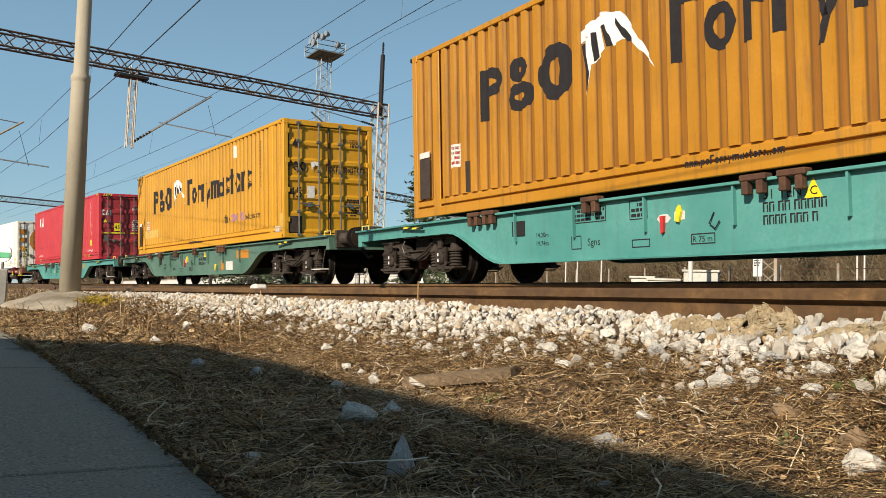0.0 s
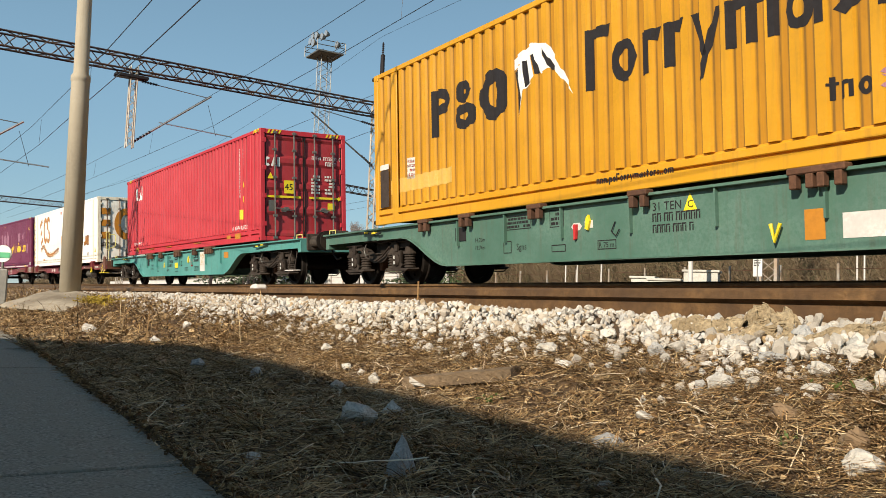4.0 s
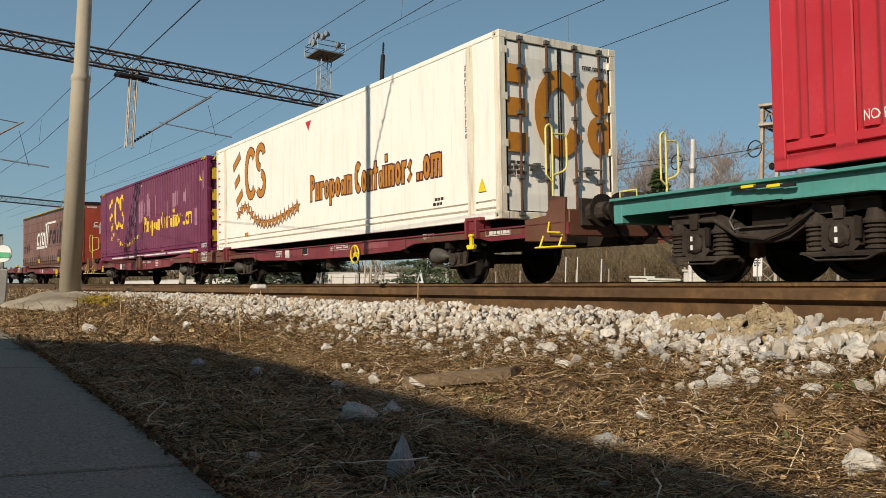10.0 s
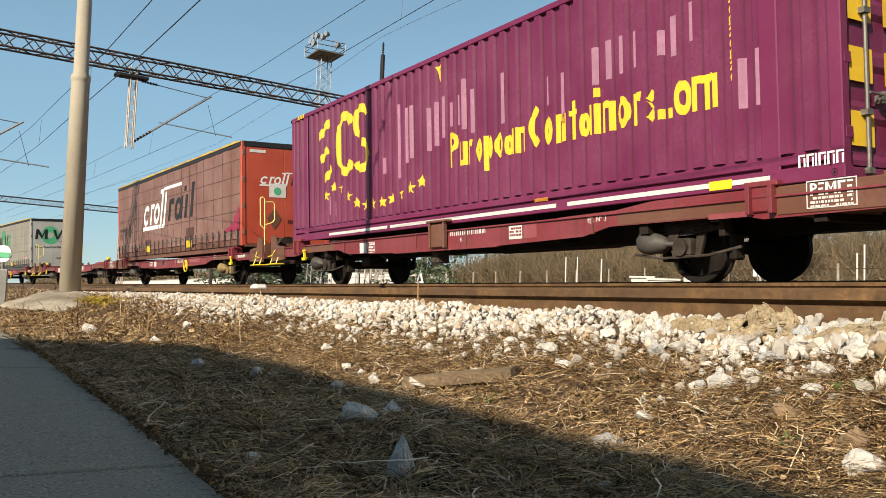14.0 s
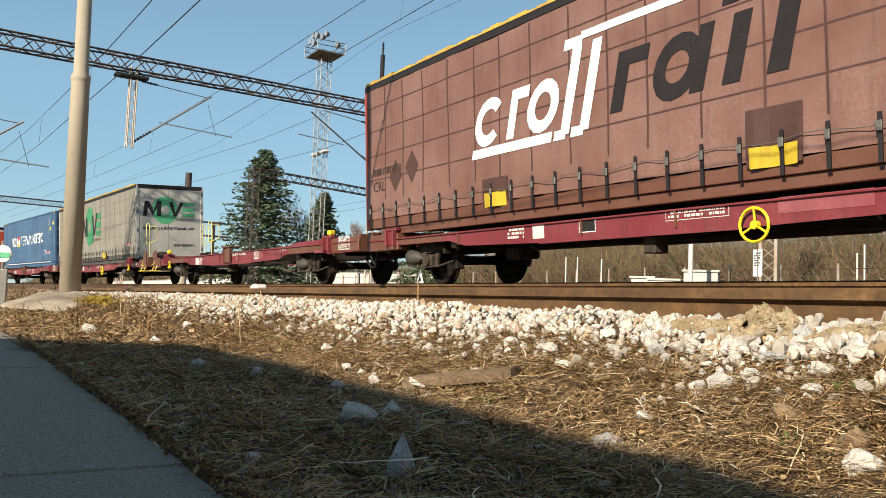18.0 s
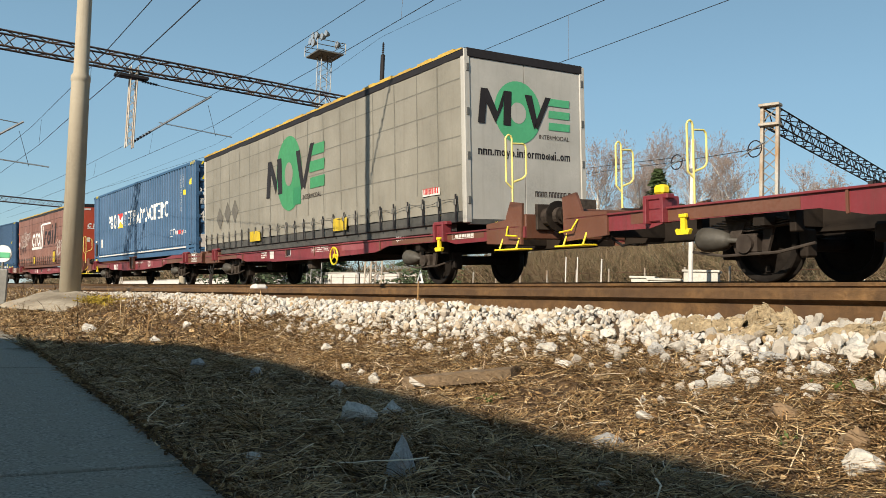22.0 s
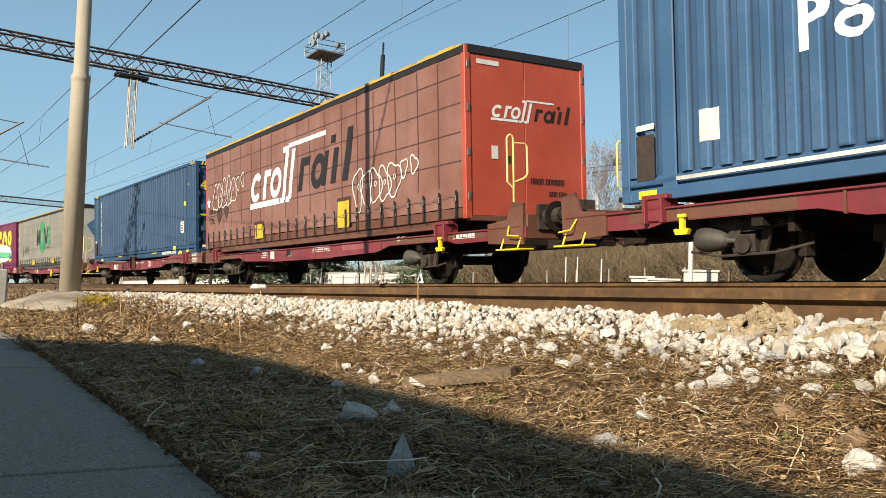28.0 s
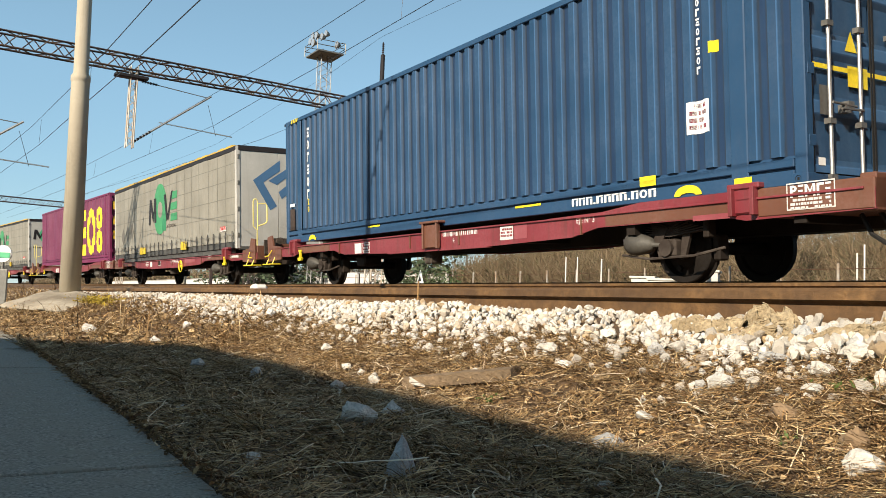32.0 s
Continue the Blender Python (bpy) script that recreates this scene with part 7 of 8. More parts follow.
on_side(t1, [q for q in ring(0, 0, 0.2, 0.12, 0.09, 12, 0, math.pi)], "signal", -5.3, 0.02, "lift_pad_mark", pressed=False, y=-HALF - 0.008)
on_side(t1, warn_triangle(0.22), "signal", 6.1, 2.2, "warning_triangle")
on_side(t1, [slab(0, 0.3, 0, 0.5)], "soot", -6.6, 0.3, "placard", pressed=False, y=-HALF - 0.002)
on_side(t1, [slab(0, 0.3, 0, 0.07)], "white", -6.6, 0.85, "sticker", pressed=False, y=-HALF - 0.002)
on_end(t1, text_bm("45", 0.32), "signal", -1.06, 2.0, 6.858)
on_end(t1, [slab(0, 2.0, 0, 0.05)], "signal", -1.06, 1.19, 6.858, "height_band", "yellow height band")
on_end(t1, [slab(0, 0.36, 0, 0.22)], "signal", -0.45, 1.05, 6.858, "sticker")
on_end(t1, warn_triangle(0.22), "signal", -0.38, 1.42, 6.858, "warning_triangle")
on_end(t1, [slab(0, 0.22, 0, 0.3)], "dullsteel", -0.95, 0.72, 6.858, "data_plate")
on_end(t1, [slab(-0.12, 0.12, 0.16, 0.22), slab(-0.03, 0.03, 0, 0.2)], "white", -0.45, 2.1, 6.858, "logo_mark", "white hook-shaped mark")
on_end(t1, [slab(0, 0.12, 0, 0.08)], "white", -1.0, 0.2, 6.858, "sticker")

# ---- marks on the wagons ----


def frame_mark(w, h, t=0.012):
    return [slab(0, w, 0, t), slab(0, w, h - t, h), slab(0, t, t, h - t), slab(w - t, w, t, h - t)]


for e, mat_ in ((s1, "ink"), (s2, "ink"), (s3, "ink")):
    Y = -1.215
    def lay_on(q, m_, x, z, name="lettering", label=""):
        bm = q if isinstance(q, bmesh.types.BMesh) else flat_bm(q)
        return lay(bm, name, m_, e, x, z, Y, label=label)
    tx = -1.5 if e is s3 else 0.34                    # where the running numbers stand
    lay_on(text_bm("31 TEN", 0.105), mat_, tx, 0.86)
    lay_on(scaled(blocks("TT TT TTTTT", 0.10), 0.72), mat_, tx, 0.73)
    lay_on(scaled(blocks("TTTT TTT T", 0.10), 0.62), mat_, tx, 0.60)
    lay_on(text_bm("Sgns", 0.10), mat_, tx if e is s3 else -2.36, 0.47 if e is s3 else 0.50)
    kx, kz = (-1.82, 0.60) if e is s3 else (0.92, 0.83)
    lay_on(warn_triangle(0.2), "signal", kx, kz, "warning_triangle", "yellow triangle with C")
    lay(text_bm("C", 0.09), "lettering", "ink", e, kx - 0.04, kz + 0.03, Y, proud=0.007)
    rx = 0.46 if e is s3 else -0.62
    lay_on(frame_mark(0.34, 0.12), mat_, rx, 0.44, "outline_mark")
    lay_on(text_bm("R 75 m", 0.07), mat_, rx + 0.02, 0.465)
    lay_on(frame_mark(0.62, 0.2), mat_, -2.62, 0.80, "outline_mark")
    lay_on(small_print(0.56, 3, 0.035), mat_, -2.59, 0.94, "small_print")
    lay_on(text_bm("A B C D", 0.07), mat_, -2.58, 1.0) if e is s3 else None
    lay_on(frame_mark(0.2, 0.18), mat_, -2.68, 0.46, "outline_mark")
    bx = -0.62 if e is s3 else -1.58
    lay_on(frame_mark(0.3, 0.24), mat_, bx, 0.78, "outline_mark")
    lay_on(small_print(0.25, 3, 0.04, seed=2), mat_, bx + 0.03, 0.94, "small_print")
    lay_on(frame_mark(0.3, 0.1), mat_, bx + 0.03, 0.44, "outline_mark")
    lay_on(text_bm("14.20m", 0.07), mat_, -3.45, 0.66)
    lay_on(text_bm("19.74m", 0.07), mat_, -3.45, 0.54)
    vr, vy = (1.25, 0.90) if e is s3 else (-1.02, -0.78)   # red and yellow valve levers
    lay_on([[(-0.11, 0.0), (-0.06, -0.05), (0.06, -0.05), (0.11, 0.0), (0.06, 0.05), (-0.06, 0.05)]], "white_worn", vr, 0.76, "valve_plate", "white valve plate")
    lay_on([slab(-0.08, 0.08, -0.05, 0.05)], "white_worn", vy, 0.78, "valve_plate", "white valve plate")
    part("valve_lever", prism([(vr - 0.03, 0.79), (vr + 0.03, 0.79), (vr + 0.015, 0.60), (vr - 0.02, 0.58)], -1.26, -1.222), "red", e, "red brake valve lever")
    bm = prism([(vy - 0.045, 0.72), (vy + 0.01, 0.70), (vy + 0.05, 0.82), (vy + 0.02, 0.90), (vy - 0.02, 0.86)], -1.255, -1.222)
    part("valve_lever", bm, "signal", e, "yellow brake valve lever")
    px_ = 0.48 if e is s3 else 0.0
    part("release_pull", tube([(px_ - 0.28, -1.23, 0.78), (px_ - 0.34, -1.24, 0.66), (px_ - 0.26, -1.24, 0.60), (px_ - 0.2, -1.24, 0.68)], 0.008, 5), "ink", e)
    if e is s3:
        lay_on([slab(0, 0.44, 0, 0.58)], "white_worn", 1.98, 0.42, "document_panel", "faded paper load panel")
        lay(flat_bm(small_print(0.34, 10, 0.022, 0.45)), "small_print", "timber", e, 2.03, 0.92, Y, proud=0.007)
        lay_on([slab(0, 0.36, 0, 0.17)], "orange", 4.1, 0.76, "sticker")
        lay_on(text_bm("<2\u00b030'", 0.08), mat_, 1.48, 0.47)
        lay_on(frame_mark(0.40, 0.13), mat_, 1.44, 0.445, "outline_mark")
        lay_on(frame_mark(0.5, 0.26), mat_, 1.36, 0.72, "outline_mark")
        lay_on(small_print(0.42, 3, 0.05), mat_, 1.40, 0.90, "small_print")
        lay_on([slab(0, 0.34, 0, 0.17)], "signal", -0.60, 0.56, "sticker", "yellow wedge sticker")
    if e is s2:
        lay_on([slab(0, 0.9, 0, 0.22)], "orange", 3.6, 0.72, "sticker", "faded orange panel")
        lay_on([slab(0, 0.55, 0, 0.24)], "white_worn", 2.75, 0.42, "document_panel", "faded load panel")
        lay_on([slab(0, 0.22, 0, 0.3)], "orange", 2.35, 0.42, "sticker")
        part("release_pull", tube([(2.0, -1.27, 0.6), (2.05, -1.28, 0.42), (2.12, -1.28, 0.6)], 0.02, 6), "signal", e)
for i, (e, loc) in enumerate(units):
    lead = i % 2 == 0
    Y = -1.27
    def lay_u(q, m_, x, z, name="lettering", label="", proud=0.004):
        bm = q if isinstance(q, bmesh.types.BMesh) else flat_bm(q)
        return lay(bm, name, m_, e, loc(x), z, Y, label=label, proud=proud)
    if not lead:
        lay(flat_bm(frame_mark(0.52, 0.27, 0.012)), "outline_mark", "white_worn", e, loc(-0.75), 0.725, -1.28, label="white framed panel")
        lay(flat_bm(scaled(shapes("PEMTE", 0.12, 0.2), 0.44, 0.12)), "lettering", "white", e, loc(-0.71), 0.85, -1.28)
        lay(flat_bm(small_print(0.44, 3, 0.025)), "small_print", "white_worn", e, loc(-0.71), 0.81, -1.28)
        lay_u(text_bm("EJE N\u00ba 3", 0.075), "white", -3.9, 0.80)
        lay_u(scaled(blocks("TT TT TTT T TTTT", 0.07), 1.0), "white", -7.2, 0.79)
        lay_u(text_bm("E-", 0.06), "white", -6.9, 0.69)
        lay_u([slab(0, 0.32, 0, 0.2)], "white_worn", -5.6, 0.66, "document_panel", "worn white panel")
        lay_u(small_print(0.28, 3, 0.03), "wine", -5.58, 0.80, "small_print", proud=0.007)
        lay_u([slab(0, 0.3, 0, 0.2)], "wine_pale", -5.25, 0.66, "patch", "paler repainted patch")
        lay_u([slab(0, 0.3, 0, 0.2)], "white_worn", -10.5, 0.62, "document_panel", "worn white panel")
        lay_u(frame_mark(0.3, 0.2), "white_worn", -10.15, 0.62, "outline_mark")
        lay_u(small_print(0.26, 3, 0.035), "white_worn", -10.12, 0.76, "small_print")
        lay_u([slab(0, 0.5, 0, 0.06)], "wine_pale", -1.95, 0.70, "patch")
    else:
        lay_u(text_bm("EJE N\u00ba 1", 0.075), "white", -3.75, 0.80)
        lay_u(frame_mark(0.62, 0.09, 0.01), "white_worn", -1.9, 0.74, "outline_mark")
        lay_u(small_print(0.56, 1, 0.05), "white_worn", -1.86, 0.76, "small_print")
        lay_u(frame_mark(0.9, 0.12, 0.008), "white_worn", -7.5, 0.72, "outline_mark")
        lay_u(small_print(0.8, 2, 0.03), "white_worn", -7.46, 0.80, "small_print")
        lay_u([slab(0, 0.3, 0, 0.16)], "ink", -9.0, 0.68, "board", "small black board with a white edge")
        lay_u(frame_mark(0.32, 0.18, 0.012), "white", -9.01, 0.67, "outline_mark", proud=0.006)
        lay_u([slab(0, 0.26, 0, 0.2)], "white_worn", -10.0, 0.64, "document_panel")
        lay_u(small_print(0.4, 3, 0.035), "white_worn", -10.6, 0.78, "small_print")
        lay_u([slab(0, 0.10, 0, 0.09)], "signal", -0.7, 0.86, "warning_triangle")
        lay_u([slab(0, 1.0, 0, 0.16)], "wine_pale", -6.0, 0.70, "patch", "brighter red repainted patch")


# ---- things beside and behind the line ----


def put_up(ob, x, y, z=None, turn=0.0):
    ob.matrix_world = Matrix.Translation((x, y, ground_z(x, y) if z is None else z)) @ Matrix.Rotation(turn, 4, "Z")
    return ob


e = put_up(thing("yard_pole", "tall weathered concrete pole with a dark top", "pole"), -54.1, 12.6)
part("shaft", cyl((0, 0, -0.02), (0, 0, 6.7), 0.24, 0.21, 14), "polepaint", e)
part("head", cyl((0, 0, 6.7), (0, 0, 7.6), 0.21, 0.2, 14), "mast", e)
e = put_up(thing("catenary_mast", "slim dark mast with two cross arms in the yard", "mast", "yard masts"), -64.7, 17.2)
part("shaft", box(-0.11, 0.11, -0.11, 0.11, -0.02, 5.5, 0.01), "mast", e)
for z, w in ((5.35, 0.85), (4.3, 1.4)):
    part("cross_arm", box(-0.06, 0.06, -w, w, z, z + 0.14, 0.01), "mast", e)
for w in (-4.2, 4.2):
    part("stay", cyl((0, 0, 1.6), (0, w, 4.2), 0.045, n=5), "mast", e)
e = put_up(thing("yard_post", "slim white painted post in the yard", "post", "white posts"), -20.55, 22.2)
part("shaft", cyl((0, 0, 0), (0, 0, 5.95), 0.085, 0.075, 12), "white_worn", e)
part("collar", cyl((0, 0, 4.75), (0, 0, 4.9), 0.12, n=12), "dullsteel", e)
for sx in (-0.8, 2.6):
    bm = tube([(sx + 0.27 * math.cos(k * math.tau / 20), 0.05, 5.25 + 0.27 * math.sin(k * math.tau / 20)) for k in range(21)], 0.022, 5)
    cyl((sx - 0.26, 0.05, 5.25), (sx + 0.26, 0.05, 5.25), 0.02, n=5, bm=bm)
    part("tension_wheel", bm, "ink", e)
    part("tension_bar", cyl((sx - 0.5, 0.0, 5.05), (sx + 0.45, 0.0, 5.42), 0.03, n=6), "steel", e)
part("stay", cyl((-1.0, 0, 5.25), (2.7, 0, 5.22), 0.012, n=4), "wire", e)
for x, y, w, h in ((-24.65, 24.0, 0.9, 1.12), (-23.50, 24.0, 1.2, 1.02), (-22.1, 24.5, 1.25, 1.36)):
    e = put_up(thing("equipment_cabinet", "white concrete equipment cabinet with a flat lid", "cabinet", "white cabinets"), x, y, None, radians(35))
    part("body", box(-w / 2, w / 2, -0.4, 0.4, -0.05, h, 0.02), "cabinet", e)
    part("lid", box(-w / 2 - 0.06, w / 2 + 0.06, -0.46, 0.46, h, h + 0.09, 0.02), "cabinet", e)
    part("door", box(-w / 2 + 0.1, -0.02, -0.415, -0.4, 0.1, h - 0.08, 0.004), "cabinet", e)
for x, y, h in ((-18.07, 28.0, 2.2), (-17.79, 28.0, 2.5), (-24.28, 21.4, 1.75), (-31.5, 25.5, 2.3), (-31.0, 25.8, 2.3)):
    e = put_up(thing("marker_post", "slim white post beside the far tracks", "post", "white posts"), x, y)
    part("shaft", cyl((0, 0, 0), (0, 0, h), 0.032, 0.03, 8), "white_worn", e)
e = put_up(thing("notice_board", "white board on a post beside the far tracks", "sign"), -18.28, 22.9)
part("shaft", cyl((0, 0, 0), (0, 0, 2.0), 0.04, n=8), "dullsteel", e)
bd = part("board", box(-0.18, 0.18, -0.03, 0.0, 1.1, 2.0, 0.01), "white", e)
lay(flat_bm(small_print(0.26, 6, 0.05)), "small_print", "ink", bd, -0.13, 1.85, -0.03)
e = put_up(thing("warning_sign", "small white triangular sign on a post", "sign"), -35.0, 19.4)
part("shaft", cyl((0, 0, 0), (0, 0, 1.3), 0.03, n=8), "dullsteel", e)
part("plate", prism([(-0.35, 0.75), (0.35, 0.75), (0, 1.4)], -0.03, 0.0), "white", e)
part("plate_mark", prism([(-0.16, 0.84), (0.16, 0.84), (0, 1.15)], -0.036, -0.031), "ink", e)
e = put_up(thing("parked_car", "small red car parked behind the far tracks", "car"), -38.8, 29.6, 0.30, radians(20))
part("body", prism([(-2.0, 0.35), (-2.0, 0.8), (-1.2, 0.92), (-0.7, 1.4), (0.9, 1.4), (1.5, 0.95), (2.0, 0.85), (2.05, 0.35)], -0.8, 0.8), "crimson_dark", e)
part("window", prism([(-1.05, 0.95), (-0.62, 1.33), (0.82, 1.33), (1.3, 0.97)], -0.812, -0.802), "lampglass", e)
for x in (-1.25, 1.25):
    for y in (-0.72, 0.72):
        wv = part("wheel", lathe([(0.002, -0.09), (0.3, -0.09), (0.31, 0.0), (0.3, 0.09), (0.002, 0.09)], y, 18, None, x, 0.30), "black", e)
        part("rim", lathe([(0.002, -0.1), (0.18, -0.1), (0.18, -0.092), (0.002, -0.092)], y, 14, None, x, 0.30), "steel", wv)
# low white wall and sheds behind the far tracks
for k in range(-11, 7):
    e = put_up(thing("wall_section", "low whitewashed wall section beyond the tracks", "wall", "wall beyond the tracks"), -90 + 6.2 * k, 26.0 + (0.6 if k > 0 else 0.1) * k, None, radians(4))
    part("panel", box(-3.0, 3.0, -0.1, 0.1, -0.05, 1.5, 0.02), "white_worn", e)
    part("coping", box(-3.05, 3.05, -0.15, 0.15, 1.5, 1.6, 0.02), "concrete", e)
fence = thing("wire_fence", "rusty wire fence with slim posts before the bushes", "fence")
fence.matrix_world = Matrix.Translation((0, 0, 0.5))
for k in range(22):
    x = -64 + 2.4 * k
    y = 27.0 + 0.02 * k
    part("fence_post", box(x - 0.04, x + 0.04, y - 0.04, y + 0.04, -0.05, 1.8, 0.01), "mastpale", fence)
for z in (0.4, 1.0, 1.6):
    part("strand", cyl((-64, 27, z), (-13.6, 27.4, z), 0.012, n=4), "rust", fence)

# ---- trees ----


def strips(name, segs, material, parent, label="", kind=""):
    """Many thin three-sided shoots in one mesh: each (p, q, r0, r1)."""
    n = len(segs)
    P = np.array([s[0] for s in segs], float)
    Q = np.array([s[1] for s in segs], float)
    R0 = np.array([s[2] for s in segs], float)[:, None]
    R1 = np.array([s[3] for s in segs], float)[:, None]
    D = Q - P
    D /= np.linalg.norm(D, axis=1)[:, None] + 1e-9
    A = np.cross(D, np.array([0.31, 0.52, 0.79]))
    A /= np.linalg.norm(A, axis=1)[:, None] + 1e-9
    B = np.cross(D, A)
    vs = []
    for k in range(3):
        o = A * math.cos(k * math.tau / 3) + B * math.sin(k * math.tau / 3)
        vs += [P + o * R0, Q + o * R1]
    V = np.stack(vs, 1).reshape(-1, 3)
    F = []
    for i in range(n):
        b = i * 6
        F += [(b, b + 1, b + 3, b + 2), (b + 2, b + 3, b + 5, b + 4), (b + 4, b + 5, b + 1, b)]
    me = bpy.data.meshes.new(name)
    me.from_pydata(V.tolist(), [], F)
    me.materials.append(M[material])
    ob = new(name, me)
    if parent is not None:
        ob.parent = parent
    tagged(ob, label, kind=kind)
    return ob


def leaf_cards(name, pts, size, material, parent, rnd, flat=0.5):
    V, F = [], []
    for (x, y, z) in pts:
        s = size * rnd.uniform(0.6, 1.3)
        a = Vector((rnd.uniform(-1, 1), rnd.uniform(-1, 1), rnd.uniform(-flat, flat))).normalized()
        b = a.cross(Vector((rnd.uniform(-1, 1), rnd.uniform(-1, 1), rnd.uniform(-1, 1)))).normalized()
        c = Vector((x, y, z))
        i = len(V)
        V += [tuple(c - a * s), tuple(c + b * s * 0.4), tuple(c + a * s), tuple(c - b * s * 0.4)]
        F.append((i, i + 1, i + 2, i + 3))
    me = bpy.data.meshes.new(name)
    me.from_pydata(V, [], F)
    me.materials.append(M[material])
    ob = new(name, me)
    ob.parent = parent
    return ob


def bare_tree(x, y, h, seed, bark="bark", spread=0.45, label="leafless tree with fine brown twigs"):
    rnd = random.Random(seed)
    e = put_up(thing("bare_tree", label, "tree", "trees beyond the tracks"), x, y)
    h -= ground_z(x, y) - 0.5
    limbs, twigs = [], []
    def grow(p, d, l, r, depth):
        n = 3
        for k in range(n):
            q = p + d * (l / n)
            (limbs if depth < 3 else twigs).append((tuple(p), tuple(q), r, r * 0.82))
            p, r = q, r * 0.82
            d = (d + Vector((rnd.uniform(-1, 1), rnd.uniform(-1, 1), rnd.uniform(-0.4, 0.7))) * 0.16).normalized()
            if depth < 5 and (depth > 0 or k > 0):
                for _ in range(2 if depth < 4 else 3):
                    o = Vector((rnd.uniform(-1, 1), rnd.uniform(-1, 1), rnd.uniform(-0.1, 0.8))).normalized()
                    dd = (d * 0.75 + o * spread * 1.6).normalized()
                    grow(p, dd, l * rnd.uniform(0.42, 0.62), r * 0.55, depth + 1)
        if depth < 5:
            grow(p, d, l * 0.6, r * 0.8, depth + 1)
    grow(Vector((0, 0, -0.05)), Vector((0, 0, 1)), h * 0.46, h * 0.016, 0)
    if len(twigs) > 9000:
        twigs = rnd.sample(twigs, 9000)
    twigs = [(p, q, max(r, 0.018), max(s, 0.011)) for p, q, r, s in twigs]
    strips("trunk", limbs, bark, e)
    strips("crown", twigs, "twig", e)
    return e


def spruce(x, y, h, wide, seed, material="needle", label="tall dark green spruce tree", taper=0.85, whorl=7):
    rnd = random.Random(seed)
    h -= ground_z(x, y) - 0.5
    e = put_up(thing("spruce_tree", label, "tree", "trees beyond the tracks"), x, y)
    part("trunk", cyl((0, 0, -0.05), (0, 0, h * 0.97), h * 0.013, 0.02, 8), "bark", e)
    boughs, pts = [], []
    z = h * 0.06
    while z < h * 0.985:
        f = z / h
        for k in range(whorl):
            a = rnd.uniform(0, math.tau)
            l = wide * (1 - f) ** taper * rnd.uniform(0.55, 1.25) + 0.12
            tip = Vector((l * math.cos(a), l * math.sin(a), z - l * rnd.uniform(0.05, 0.28) + 0.12 * l * f))
            root = Vector((0, 0, z))
            boughs.append((tuple(root), tuple(tip), 0.03, 0.008))
            for j in range(int(6 + 13 * l / wide)):
                t = rnd.uniform(0.18, 1.02)
                c = root.lerp(tip, t)
                w = 0.16 * l * (1.1 - t) + 0.07
                pts.append((c.x + rnd.uniform(-w, w), c.y + rnd.uniform(-w, w), c.z + rnd.uniform(-0.16, 0.06)))
        z += h * 0.022 * (1.15 - f * 0.5)
    strips("bough_work", boughs, "bark", e)
    leaf_cards("crown", pts, 0.23, material, e, rnd, 0.35)
    return e


def pine(x, y, h, seed):
    rnd = random.Random(seed)
    h -= ground_z(x, y) - 0.5
    e = put_up(thing("pine_tree", "round-headed green pine beyond the tracks", "tree", "trees beyond the tracks"), x, y)
    part("trunk", cyl((0, 0, -0.05), (0.2, 0, h * 0.9), h * 0.018, 0.04, 8), "bark", e)
    limbs, pts = [], []
    for k in range(26):
        a, f = rnd.uniform(0, math.tau), rnd.uniform(0.42, 0.98)
        l = h * 0.19 * math.sqrt(max(0.05, 1 - ((f - 0.68) / 0.36) ** 2)) * rnd.uniform(0.6, 1.1)
        tip = Vector((l * math.cos(a), l * math.sin(a), h * f + 0.1 * l))
        limbs.append(((0.15 * f, 0, h * f - 0.35 * l), tuple(tip), 0.06, 0.02))
        for j in range(90):
            s = h * 0.05
            pts.append((tip.x + rnd.gauss(0, s), tip.y + rnd.gauss(0, s), tip.z + rnd.gauss(0, s * 0.6)))
    strips("limb_work", limbs, "bark", e)
    leaf_cards("crown", pts, 0.24, "pine", e, rnd, 0.6)


spruce(-52.3, 29.3, 13.4, 3.5, 1)
spruce(-71.3, 23.2, 13.0, 5.0, 2, label="broad dark green spruce", taper=0.62, whorl=15)
spruce(-69.5, 28.3, 9.5, 2.8, 3, label="slim dark green spruce", taper=0.7, whorl=10)
spruce(-41.0, 41.0, 9.6, 2.6, 4, "pine", "olive green conifer among birches")
pine(-70.9, 46.9, 11.4, 5)
pine(-65.3, 46.2, 11.2, 6)
for k, (x, y, h) in enumerate(((-47.1, 40.4, 12.8), (-46.7, 46.6, 13.6), (-40.4, 44.4, 12.2), (-36.9, 44.8, 12.0), (-44.0, 43.0, 10.5))):
    bare_tree(x, y, h, 40 + k, "birch", 0.40, "leafless birch with a pale trunk and fine hanging twigs")
for k, (x, y, h) in enumerate(((-43.8, 60.9, 13.0), (-39.6, 60.1, 12.0), (-67.7, 42.6, 10.2), (-77.2, 35.6, 7.7), (-75.0, 28.0, 9.4), (-59.2, 46.0, 9.6), (-51.5, 47.0, 8.5))):
    bare_tree(x, y, h, 60 + k, "bark", 0.5)

